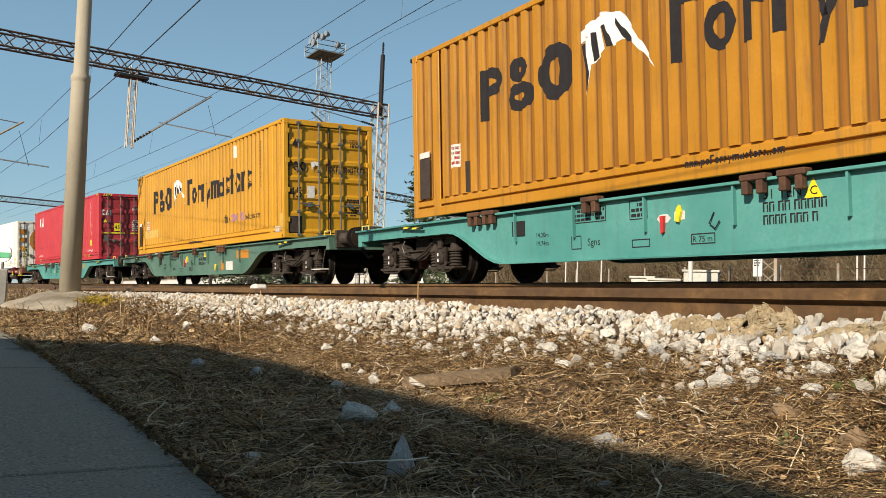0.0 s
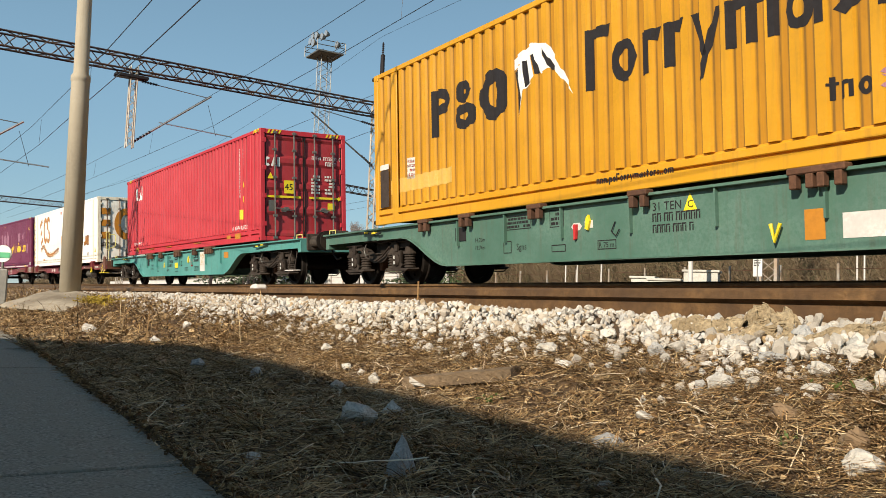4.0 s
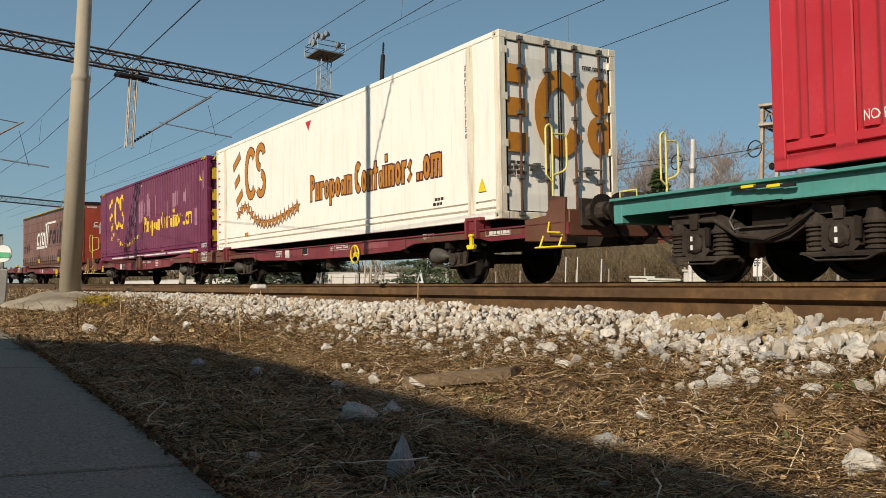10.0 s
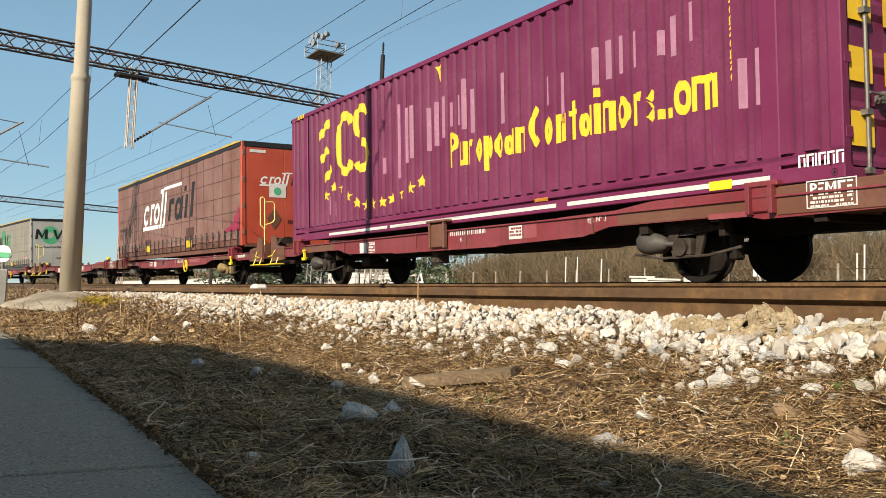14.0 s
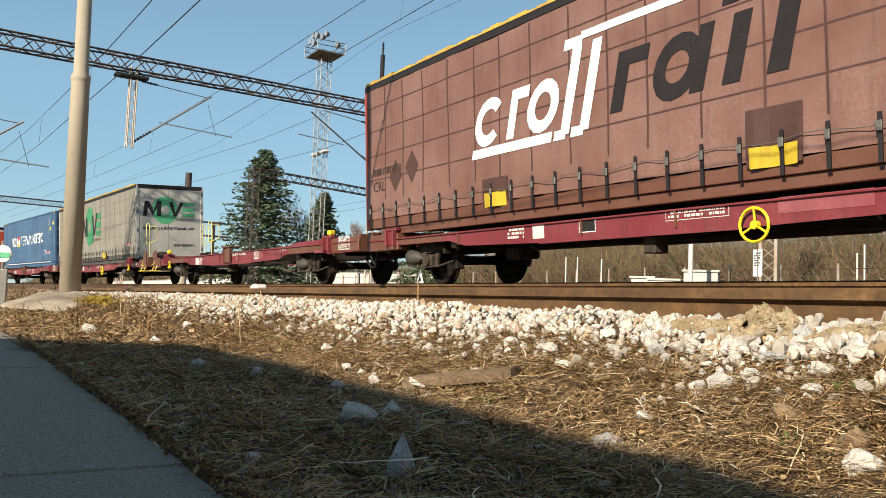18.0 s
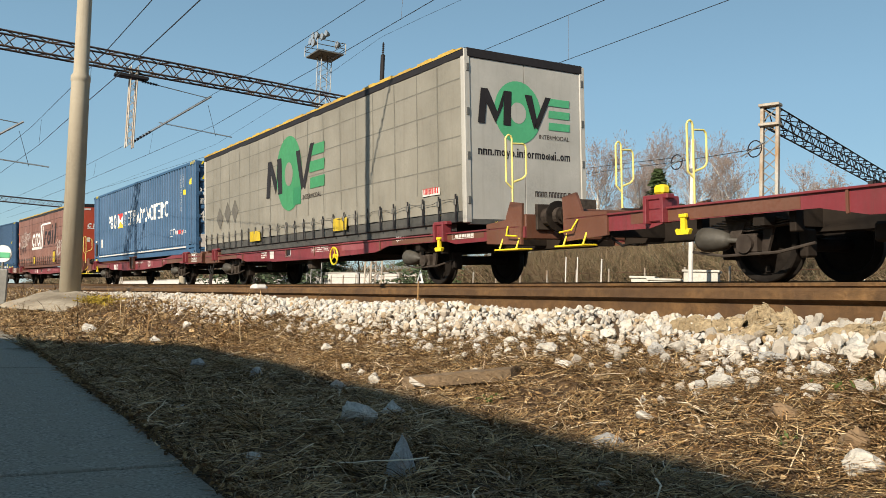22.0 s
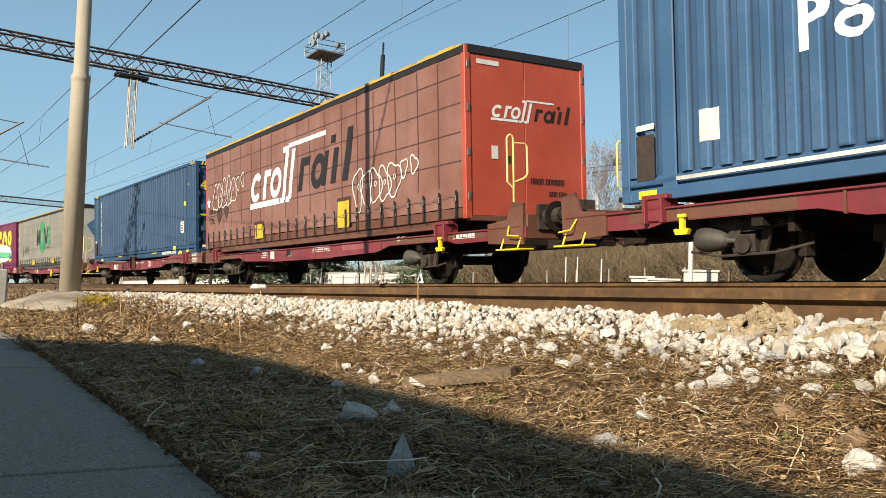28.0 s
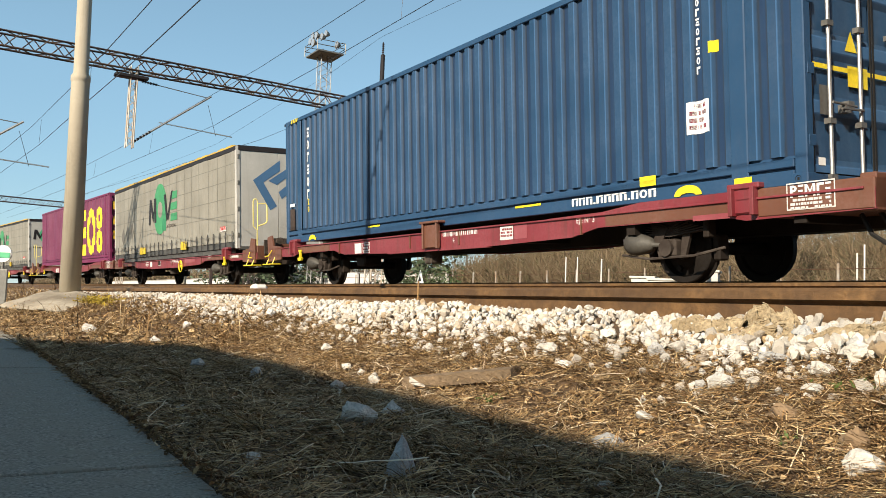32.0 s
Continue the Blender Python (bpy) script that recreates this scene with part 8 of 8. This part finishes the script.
def brush(name, label, xa, xb, ya, yb, n, h, seed, material="brush", thick=1.0):
    """A belt of leafless bushes."""
    rnd = random.Random(seed)
    segs = []
    for _ in range(n):
        x, y = rnd.uniform(xa, xb), rnd.uniform(ya, yb)
        hh = h * (0.55 + 0.5 * noise.noise((x * 0.25, y * 0.25, seed))) * rnd.uniform(0.6, 1.15)
        p = Vector((x, y, ground_z(x, y) - 0.05))
        d = Vector((rnd.uniform(-0.9, 0.9), rnd.uniform(-0.9, 0.9), 1)).normalized()
        r = rnd.uniform(0.012, 0.032) * thick
        for k in range(3):
            q = p + d * (hh / 3)
            segs.append((tuple(p), tuple(q), r, r * 0.7))
            for _b in range(3):
                o = (d * 0.5 + Vector((rnd.uniform(-1, 1), rnd.uniform(-1, 1), rnd.uniform(-0.4, 0.8)))).normalized()
                segs.append((tuple(q), tuple(q + o * hh * 0.28), r * 0.6, r * 0.25))
            p, r = q, r * 0.7
            d = (d + Vector((rnd.uniform(-1, 1), rnd.uniform(-1, 1), 0)) * 0.3).normalized()
    return strips(name, segs, material, None, label, "stuff")


tagged(brush("bushes", "belt of tangled leafless bushes behind the tracks", -50, -8, 30.5, 41, 13000, 5.0, 3), category="bushes")
tagged(brush("bushes", "belt of tangled leafless bushes behind the yard", -110, -46, 32, 46, 6000, 2.8, 5), category="bushes")
tagged(brush("bushes", "low dead bushes beyond the yard", -9, 22, 30, 40, 1500, 2.6, 8), category="bushes")
tagged(brush("bushes", "distant belt of bare bushes along the line", -420, -105, 27, 60, 4500, 5.5, 11, thick=4.0), category="bushes")
rnd = random.Random(9)
bush = put_up(thing("evergreen_bush", "green shrub beside the far fence", "bush"), -44.0, 25.5, 0.48)
strips("stems", [((rnd.uniform(-0.3, 0.3), rnd.uniform(-0.3, 0.3), 0), (rnd.uniform(-1.2, 1.2), rnd.uniform(-0.8, 0.8), rnd.uniform(0.8, 1.7)), 0.02, 0.01) for _ in range(40)], "bark", bush)
leaf_cards("foliage", [(rnd.gauss(0, 1.1), rnd.gauss(0, 0.7), abs(rnd.gauss(0.9, 0.5))) for _ in range(1500)], 0.09, "pine", bush, rnd, 0.8)
# wooded bank that closes the view
bank = bmesh.new()
xs = spaced([(-1200, -420, 60), (-420, 260, 90)])
prev = None
for x in xs:
    top = 6.0 + 7.5 * min(1, max(0, (x + 190) / 60)) + 3.0 * noise.noise((x * 0.02, 1, 4)) + 1.6 * noise.noise((x * 0.11, 2, 4)) + 0.8 * noise.noise((x * 0.5, 2, 4))
    y = 150 - 0.15 * x if x > -220 else max(48.0, 183 + 0.45 * (x + 220))
    cur = [bank.verts.new((x, y, 0.3)), bank.verts.new((x, y + 25, max(2.5, top))), bank.verts.new((x, y + 80, 0.3))]
    if prev:
        bank.faces.new((prev[0], cur[0], cur[1], prev[1]))
        bank.faces.new((prev[1], cur[1], cur[2], prev[2]))
    prev = cur
tagged(link("backdrop", bank, "hill"), "low brown wooded bank on the horizon", "backdrop", kind="structure")

# ---- ballast, stones and dead grass ----
_hulls = []
for k in range(10):
    rnd = random.Random(100 + k)
    bm = bmesh.new()
    for _ in range(17):
        v = Vector((rnd.gauss(0, 1), rnd.gauss(0, 1), rnd.gauss(0, 1))).normalized()
        bm.verts.new(Vector((v.x * 1.0, v.y * (0.62 + 0.03 * k), v.z * (0.50 + 0.03 * ((k * 7) % 10)))) * rnd.uniform(0.84, 1.10))
    r = bmesh.ops.convex_hull(bm, input=bm.verts[:])
    loose = [v for v in bm.verts if not v.link_faces]
    bmesh.ops.delete(bm, geom=loose, context="VERTS")
    bmesh.ops.recalc_face_normals(bm, faces=bm.faces[:])
    bm.verts.index_update()
    me = bpy.data.meshes.new("ballast_stone")
    bm.to_mesh(me)
    me.materials.append(M["stone"])
    _hulls.append((me, np.array([v.co[:] for v in bm.verts]), [tuple(v.index for v in f.verts) for f in bm.faces]))
    bm.free()


def turn_matrix(rnd):
    return np.array(Euler((rnd.uniform(0, 6.28), rnd.uniform(0, 6.28), rnd.uniform(0, 6.28))).to_matrix())


ballast = tagged(thing("ballast_bed", "pale limestone ballast heaped against the siding", "ballast"), kind="structure")
rnd = random.Random(21)
spots = []
for i in range(33500):
    x = 1.0 - 24 * rnd.random() ** 1.35 if i < 30000 else rnd.uniform(1.0, 7.0)
    d = rnd.uniform(1.5, 2.25)
    edge = 1.70 + 0.08 * noise.noise((x * 0.8, 3.3, 0)) + (0.09 * max(0, -7 - x) if x < -7 else 0)
    if d < edge and rnd.random() > 0.30 * max(0.0, 1 - (edge - d) / 0.42) ** 1.5 + 0.022:
        continue
    s = rnd.choice((0.007, 0.009, 0.010, 0.012, 0.014, 0.016, 0.018, 0.0215)) * (1.0 if x > -3 else 1.12) * rnd.uniform(0.85, 1.2)
    y = d - bend(x)
    lift = rnd.uniform(0.0, 0.022) if d > edge else 0.0
    spots.append((x, y, ground_z(x, y) + s * 0.3 + lift, s))
spots.sort(key=lambda q: -q[0])
V, F = [], []
count = 0
for i, (x, y, z, s) in enumerate(spots):
    me, hv, hf = _hulls[rnd.randrange(10)]
    if -5.2 < x < 0.2 and s > 0.0205 and count < 300:
        o = new("ballast_stone", me)
        o.parent = ballast
        o.matrix_world = Matrix.Translation((x, y, z + 0.008)) @ Euler((rnd.uniform(0, 6.28), rnd.uniform(0, 6.28), rnd.uniform(0, 6.28))).to_matrix().to_4x4() @ Matrix.Scale(s, 4)
        count += 1
        continue
    b = len(V)
    V += ((hv * s) @ turn_matrix(rnd).T + np.array((x, y, z))).tolist()
    F += [tuple(b + k for k in f) for f in hf]
me = bpy.data.meshes.new("ballast_gravel")
me.from_pydata(V, [], F)
me.materials.append(M["stones"])
o = new("ballast_gravel", me)
o.parent = ballast
tagged(o, "pale limestone gravel", kind="stuff")


def rock(x, y, w, h, seed, look_, label):
    """A broken stone, w wide and standing h above the ground."""
    rnd = random.Random(seed)
    pointed, flat = look_ == "P", look_ == "F"
    bm = bmesh.new()
    for _ in range(26):
        v = Vector((rnd.gauss(0, 1), rnd.gauss(0, 1), rnd.gauss(0, 1))).normalized() * rnd.uniform(0.82, 1.14)
        s = max(0.06, 1 - 0.88 * (0.5 + 0.5 * v.z)) * 1.45 if pointed else 1 - 0.30 * max(0, v.z)
        bm.verts.new((v.x * w / 2 * s, v.y * w * 0.42 * s, v.z * h * 0.62))
    if pointed:
        for v in list(bm.verts):
            bm.verts.remove(v)
        for k in range(9):
            a = k * math.tau / 9 + rnd.uniform(-0.2, 0.2)
            bm.verts.new((0.52 * w * math.cos(a), 0.40 * w * math.sin(a), -0.55 * h))
            bm.verts.new((0.30 * w * math.cos(a + 0.3), 0.24 * w * math.sin(a + 0.3), rnd.uniform(-0.1, 0.15) * h))
        bm.verts.new((-0.02 * w, 0.0, 0.60 * h))
        bm.verts.new((0.05 * w, 0.03 * w, 0.56 * h))
    bmesh.ops.convex_hull(bm, input=bm.verts[:])
    bmesh.ops.delete(bm, geom=[v for v in bm.verts if not v.link_faces], context="VERTS")
    bmesh.ops.subdivide_edges(bm, edges=bm.edges[:], cuts=3, use_grid_fill=True)
    for v in bm.verts:
        v.co += v.co.normalized() * w * ((0.03 if pointed else 0.09) * noise.noise(v.co * 3.2 / w + Vector((seed, 0, 0))) + 0.045 * noise.noise(v.co * 9 / w) + 0.02 * noise.noise(v.co * 22 / w))
    bmesh.ops.recalc_face_normals(bm, faces=bm.faces[:])
    mat_ = {"P": "greystone", "L": "whitestone", "W": "whitestone", "G": "greystone", "B": "brownstone", "F": "greystone"}[look_]
    ob = tagged(link("rock", bm, mat_), label, "rock", "loose rocks")
    ob.matrix_world = Matrix.Translation((x, y, ground_z(x, y) + h * 0.40)) @ Matrix.Rotation(rnd.uniform(-0.5, 0.5) if w > 0.06 else rnd.uniform(0, 6), 4, "Z")
    return ob


ROCK_WORDS = {"P": "pale pointed limestone rock in the shade", "L": "pale limestone lump in dead grass", "W": "white limestone piece in dead grass",
              "G": "grey stone in dead grass", "B": "earthy brown stone in dead grass", "F": "flat grey stone in dead grass"}
for k, (x, y, w, h, kind_) in enumerate((
        (-1.337, 0.716, 0.082, 0.069, 'P'),
        (-1.747, 0.818, 0.106, 0.057, 'L'),
        (-1.865, 0.968, 0.060, 0.040, 'L'),
        (-1.495, 0.494, 0.037, 0.021, 'W'),
        (-3.189, 0.819, 0.073, 0.034, 'G'),
        (-2.817, 0.925, 0.051, 0.035, 'G'),
        (-2.534, 1.112, 0.056, 0.033, 'W'),
        (-2.527, 1.239, 0.049, 0.038, 'W'),
        (-2.727, 1.286, 0.041, 0.020, 'W'),
        (-2.874, 1.292, 0.047, 0.023, 'W'),
        (-2.248, 1.260, 0.098, 0.042, 'W'),
        (-2.096, 1.361, 0.078, 0.034, 'W'),
        (-3.360, 1.412, 0.059, 0.034, 'W'),
        (-2.677, 1.528, 0.054, 0.031, 'W'),
        (-4.875, 0.999, 0.083, 0.032, 'W'),
        (-5.704, 1.373, 0.084, 0.046, 'W'),
        (-6.272, 0.831, 0.135, 0.063, 'W'),
        (-0.834, 1.316, 0.078, 0.043, 'W'),
        (-0.892, 1.376, 0.069, 0.040, 'B'),
        (-1.380, 1.245, 0.088, 0.029, 'F'),
        (-1.392, 1.368, 0.059, 0.022, 'W'),
        (-1.462, 1.427, 0.016, 0.017, 'W'),
        (-1.421, 1.446, 0.020, 0.017, 'W'),
        (-1.359, 1.576, 0.086, 0.032, 'W'),
        (-1.084, 1.450, 0.090, 0.036, 'B'),
        (-1.169, 1.685, 0.071, 0.033, 'W'),
        (-1.115, 1.574, 0.055, 0.024, 'W'),
        (-1.136, 1.760, 0.094, 0.041, 'W'),
        (-1.419, 1.959, 0.081, 0.045, 'G'),
        (-0.988, 1.614, 0.034, 0.041, 'W'),
        (-1.718, 1.727, 0.061, 0.038, 'G'),
        (-1.583, 1.867, 0.072, 0.031, 'W'),
        (-1.311, 1.785, 0.050, 0.030, 'W'),
        (-1.339, 1.741, 0.097, 0.025, 'G'),
        (-1.671, 1.774, 0.080, 0.035, 'W'),
        (-1.845, 1.680, 0.056, 0.030, 'W'),
        (-2.048, 1.597, 0.080, 0.035, 'W'),
        (-1.836, 1.494, 0.054, 0.022, 'W'),
        (-1.495, 1.679, 0.044, 0.017, 'W'),
        (-1.157, 1.901, 0.040, 0.027, 'W'),
        (-1.329, 1.647, 0.054, 0.019, 'W'),
        (-2.265, 1.612, 0.056, 0.030, 'W'),
        (-1.188, 1.322, 0.034, 0.011, 'B'),
        (-2.296, 0.550, 0.031, 0.015, 'G'),
        (-1.052, 1.116, 0.040, 0.014, 'G'),
        (-1.040, 0.936, 0.031, 0.015, 'W'),
        )):
    rock(x, y, w, h, 200 + k, kind_, ROCK_WORDS[kind_])

# torn sheets of old felt crumpled on the ballast; each with its folds (place along, height, width)
for (cx, cy, w, l, seed, lift, folds) in ((-1.62, 2.03, 0.24, 0.075, 1, 0.040, ((0.52, 0.075, 0.10), (0.80, 0.05, 0.10))),
                                          (-1.76, 1.94, 0.24, 0.075, 2, 0.026, ((0.35, 0.02, 0.12), (0.75, 0.03, 0.07))),
                                          (-1.52, 1.95, 0.18, 0.070, 4, 0.024, ((0.3, 0.03, 0.08), (0.7, 0.025, 0.07))),
                                          (-1.22, 1.895, 0.28, 0.050, 3, 0.026, ((0.4, 0.012, 0.2), (0.85, 0.02, 0.08)))):
    bm = bmesh.new()
    nx, ny = 46, 20
    g = []
    for j in range(ny + 1):
        row = []
        for i in range(nx + 1):
            u, v = i / nx, j / ny
            x = cx + (u - 0.5) * w + 0.03 * noise.noise((v * 5, seed, 1)) + 0.012 * noise.noise((v * 19, u * 3, seed))
            y = cy + (v - 0.5) * l + 0.03 * noise.noise((u * 6, seed, 2)) + 0.012 * noise.noise((u * 23, v * 3, seed))
            z = ground_z(x, y) + lift + 0.012 * noise.noise((u * 7, v * 4, seed)) + 0.011 * abs(noise.noise((u * 9 + v * 4, v * 3, seed))) + 0.004 * noise.noise((u * 60, v * 40, seed))
            for fu, fh, fw in folds:
                skew = u - fu - 0.12 * (v - 0.5)
                z += 0.8 * fh * math.exp(-(skew / fw) ** 2) * (0.5 + 0.5 * v)
            edge = max(abs(u - 0.5), abs(v - 0.5)) * 2
            row.append(bm.verts.new((x, y, z - 0.018 * edge ** 6)))
        g.append(row)
    for j in range(ny):
        for i in range(nx):
            bm.faces.new((g[j][i], g[j][i + 1], g[j + 1][i + 1], g[j + 1][i]))
    r = bmesh.ops.extrude_face_region(bm, geom=bm.faces[:])
    for v in r["geom"]:
        if isinstance(v, bmesh.types.BMVert):
            v.co.z += 0.006
    bmesh.ops.recalc_face_normals(bm, faces=bm.faces[:])
    tagged(link("felt_sheet", bm, "felt"), "crumpled torn grey-brown sheet lying on the ballast", "debris", "torn sheets")
# a rotten board in the grass
bm = bmesh.new()
g = []
for i in range(25):
    x = -0.195 + 0.39 * i / 24
    n1, n2 = 0.006 * noise.noise((x * 14, 0, 3)), 0.005 * noise.noise((x * 22, 4, 3))
    g.append([bm.verts.new((x, -0.030 + n2, -0.012)), bm.verts.new((x, -0.032 + n2, 0.020 + n1)), bm.verts.new((x, -0.004, 0.027 + n1)), bm.verts.new((x, 0.028 + n1, 0.024 - n2)), bm.verts.new((x, 0.03, -0.012))])
for a, b in zip(g, g[1:]):
    for k in range(5):
        bm.faces.new((a[k], b[k], b[(k + 1) % 5], a[(k + 1) % 5]))
bm.faces.new(g[0])
bm.faces.new(g[-1][::-1])
bmesh.ops.recalc_face_normals(bm, faces=bm.faces[:])
bd = tagged(link("wooden_board", bm, "oldwood"), "weathered grey board lying in dead grass", "board")
bd.matrix_world = Matrix.Translation((-2.12, 1.325, 0.5 * (ground_z(-2.3, 1.245) + ground_z(-1.95, 1.405)) + 0.010)) @ Matrix.Rotation(radians(25), 4, "Z") @ Matrix.Rotation(-math.atan2(ground_z(-1.95, 1.405) - ground_z(-2.3, 1.245), 0.39), 4, "Y")
# upright stake by the siding
stake = tagged(link("stake", cyl((0, 0, -0.1), (0.004, 0, 0.17), 0.006, 0.005, 6), "straw"), "thin pale stalk standing by the rail", "stake")
stake.matrix_world = Matrix.Translation((-3.72, 2.05, 0.24))
stone_m = tagged(link("marker_block", box(-0.10, 0.10, -0.08, 0.08, 0.0, 0.2, 0.03), "white_worn"), "small white painted block beside the rail", "marker")
stone_m.matrix_world = Matrix.Translation((-9.2, 3.0, 0.24))


def over(x, y):
    """The ground, or the paving where it lies higher."""
    z = ground_z(x, y)
    return max(z, 0.003) if y + bend(x) < 0.40 else z


def straw(name, count, x0, x1, d0, d1, l0, l1, seed, power=1.0, rise=(0.0, 0.5), width=0.0013, label="", grow=0.0, patch=0.5, tufts=0, joints=2, material="straw"):
    """A mat of broken stalks, thick in some places and thin in others, with loose tufts."""
    rnd = random.Random(seed)
    V, F = [], []
    hearts = [(x1 - (x1 - x0) * rnd.random() ** power, rnd.uniform(d0, d1), rnd.uniform(0.02, 0.06)) for _ in range(tufts)]
    while len(F) < count * joints:
        if hearts and rnd.random() < 0.22:
            hx, hd, hr = rnd.choice(hearts)
            a = rnd.uniform(0, math.tau)
            x, d = hx + hr * rnd.random() * math.cos(a), hd + hr * rnd.random() * math.sin(a)
            el = rnd.uniform(0.0, 0.55)
        else:
            x = x1 - (x1 - x0) * rnd.random() ** power
            d = rnd.uniform(d0, d1)
            if noise.noise((x * 2.1, d * 2.1, seed)) + 0.6 * noise.noise((x * 7, d * 7, seed)) < rnd.uniform(-0.9, 0.35) * patch * 2:
                continue
            a = rnd.gauss(0.3, 0.8) if rnd.random() < 0.4 else rnd.uniform(0, math.tau)
            el = rise[0] + (rise[1] - rise[0]) * rnd.random() ** 2.0
        y = d - bend(x)
        far = 1.0 + grow * max(0, -x - 2)
        l = l0 + (l1 - l0) * rnd.random() ** 1.8
        p = Vector((x, y, over(x, y) + 0.002 + 0.020 * rnd.random() ** 2))
        w = width * rnd.uniform(0.5, 1.7) * far
        turn = rnd.uniform(-0.5, 0.5)
        b = len(V)
        for k in range(joints + 1):
            sx, sy = -math.sin(a) * w, math.cos(a) * w
            V.append((p.x - sx, p.y - sy, p.z))
            V.append((p.x + sx, p.y + sy, p.z + w * rnd.uniform(-0.2, 1.4)))
            st = l / joints
            p = p + Vector((math.cos(a) * math.cos(el) * st, math.sin(a) * math.cos(el) * st, math.sin(el) * st))
            el -= rnd.uniform(-0.15, 0.45)
            a += turn * rnd.uniform(0.3, 1.4)
            p.z = max(p.z, over(p.x, p.y) + 0.002)
        for k in range(joints):
            F.append((b + 2 * k, b + 2 * k + 1, b + 2 * k + 3, b + 2 * k + 2))
    me = bpy.data.meshes.new(name)
    me.from_pydata(V, [], F)
    me.materials.append(M[material])
    return tagged(new(name, me), label, "grass", kind="stuff")


def litter(count, x0, x1, d0, d1, size, seed):
    """Dead leaves and crumbs between the stalks."""
    rnd = random.Random(seed)
    V, F = [], []
    for _ in range(count):
        x, d = rnd.uniform(x0, x1), rnd.uniform(d0, d1)
        y = d - bend(x)
        c = Vector((x, y, over(x, y) + rnd.uniform(0.0, 0.012)))
        m = Euler((rnd.gauss(0, 0.6), rnd.gauss(0, 0.6), rnd.uniform(0, 6.28))).to_matrix()
        s = size * (0.35 + 1.5 * rnd.random() ** 2.5)
        wide = rnd.uniform(0.35, 0.8)
        b = len(V)
        for u, v, h in ((-1, 0, 0.1), (-0.1, -wide, 0.45), (1, 0.1, 0.2), (0.1, wide, 0.3), (0, 0, -0.1)):
            V.append(tuple(c + m @ Vector((u * s, v * s, h * s))))
        F += [(b, b + 1, b + 4), (b + 1, b + 2, b + 4), (b + 2, b + 3, b + 4), (b + 3, b, b + 4)]
    me = bpy.data.meshes.new("leaf_litter")
    me.from_pydata(V, [], F)
    me.materials.append(M["litter"])
    return tagged(new("leaf_litter", me), "dark crumbled leaf litter among the dead grass", "leaf litter", kind="stuff")


litter(80000, -5.0, -0.5, 0.36, 1.74, 0.0052, 51)
litter(18000, -14, -5.0, 0.36, 1.85, 0.013, 52)
straw("dead_grass", 140000, -4.6, -0.52, 0.385, 1.80, 0.008, 0.085, 31, 1.45, (0.0, 0.35), 0.00062, "matted dead grass and broken stalks", tufts=420)
straw("dead_grass", 5000, -0.55, 0.3, 0.385, 1.80, 0.01, 0.09, 37, 1.0, (0.0, 0.7), 0.0009, "matted dead grass and broken stalks")
straw("dead_grass", 34000, -17, -4.4, 0.34, 1.85, 0.02, 0.11, 32, 1.4, (0.0, 0.5), 0.0012, "matted dead grass and broken stalks", 0.10, tufts=300)
straw("dead_grass", 3600, -30, -16, 0.3, 2.0, 0.06, 0.2, 33, 1.0, (0.1, 1.0), 0.004, "matted dead grass and broken stalks")
straw("dead_grass", 14000, 0.28, 7.0, 0.39, 1.72, 0.02, 0.12, 36, 1.0, (0.0, 0.9), 0.0016, "matted dead grass and broken stalks")
straw("dry_stalks", 3000, -4.2, 0.2, 0.385, 1.80, 0.04, 0.19, 34, 1.0, (0.0, 0.4), 0.0011, "longer bleached stalks", joints=5, material="twiglet")
straw("dry_stalks", 420, -12, -4, 0.5, 1.9, 0.10, 0.26, 35, 1.0, (0.6, 1.4), 0.0016, "upright dry weed stalks", joints=4)
rnd = random.Random(77)
for x, y in ((-1.86, 1.26), (-0.99, 1.33), (-1.02, 1.62), (-1.07, 1.60)):
    e = put_up(thing("weed", "small fresh green weed in dead grass", "weed", "green weeds"), x, y)
    leaf_cards("leaves", [(rnd.gauss(0, 0.018), rnd.gauss(0, 0.014), abs(rnd.gauss(0.012, 0.010))) for _ in range(26)], 0.007, "weed", e, rnd, 0.9)
e = put_up(thing("moss_patch", "yellow lichen patch at the foot of the mound", "moss"), -10.2, 1.45, None)
tagged(leaf_cards("moss", [(rnd.gauss(0, 0.55), rnd.gauss(0, 0.10), abs(rnd.gauss(0.03, 0.03)) + 0.02) for _ in range(700)], 0.02, "moss", e, rnd, 0.5), kind="stuff")


# ---- motion of the train ----
def motions():
    for ob, u, side, up in MOVERS:
        walk(ob, [(float(t), on_track(WAY[t] + u, side, up)) for t in range(33)])
    for ax, u, radius, x in AXLES:
        rows, last = [], None
        for k in range(321):
            t = k / 10
            s = way(t) + u
            if -75 < s < 3 or k in (0, 320):
                turn = (s if -75 < s < 3 else (-75 if s <= -75 else 3)) / radius
                rows.append((t, Matrix.Translation((x, 0, radius)) @ Matrix.Rotation(turn, 4, "Y")))
        walk(ax, rows)


motions()
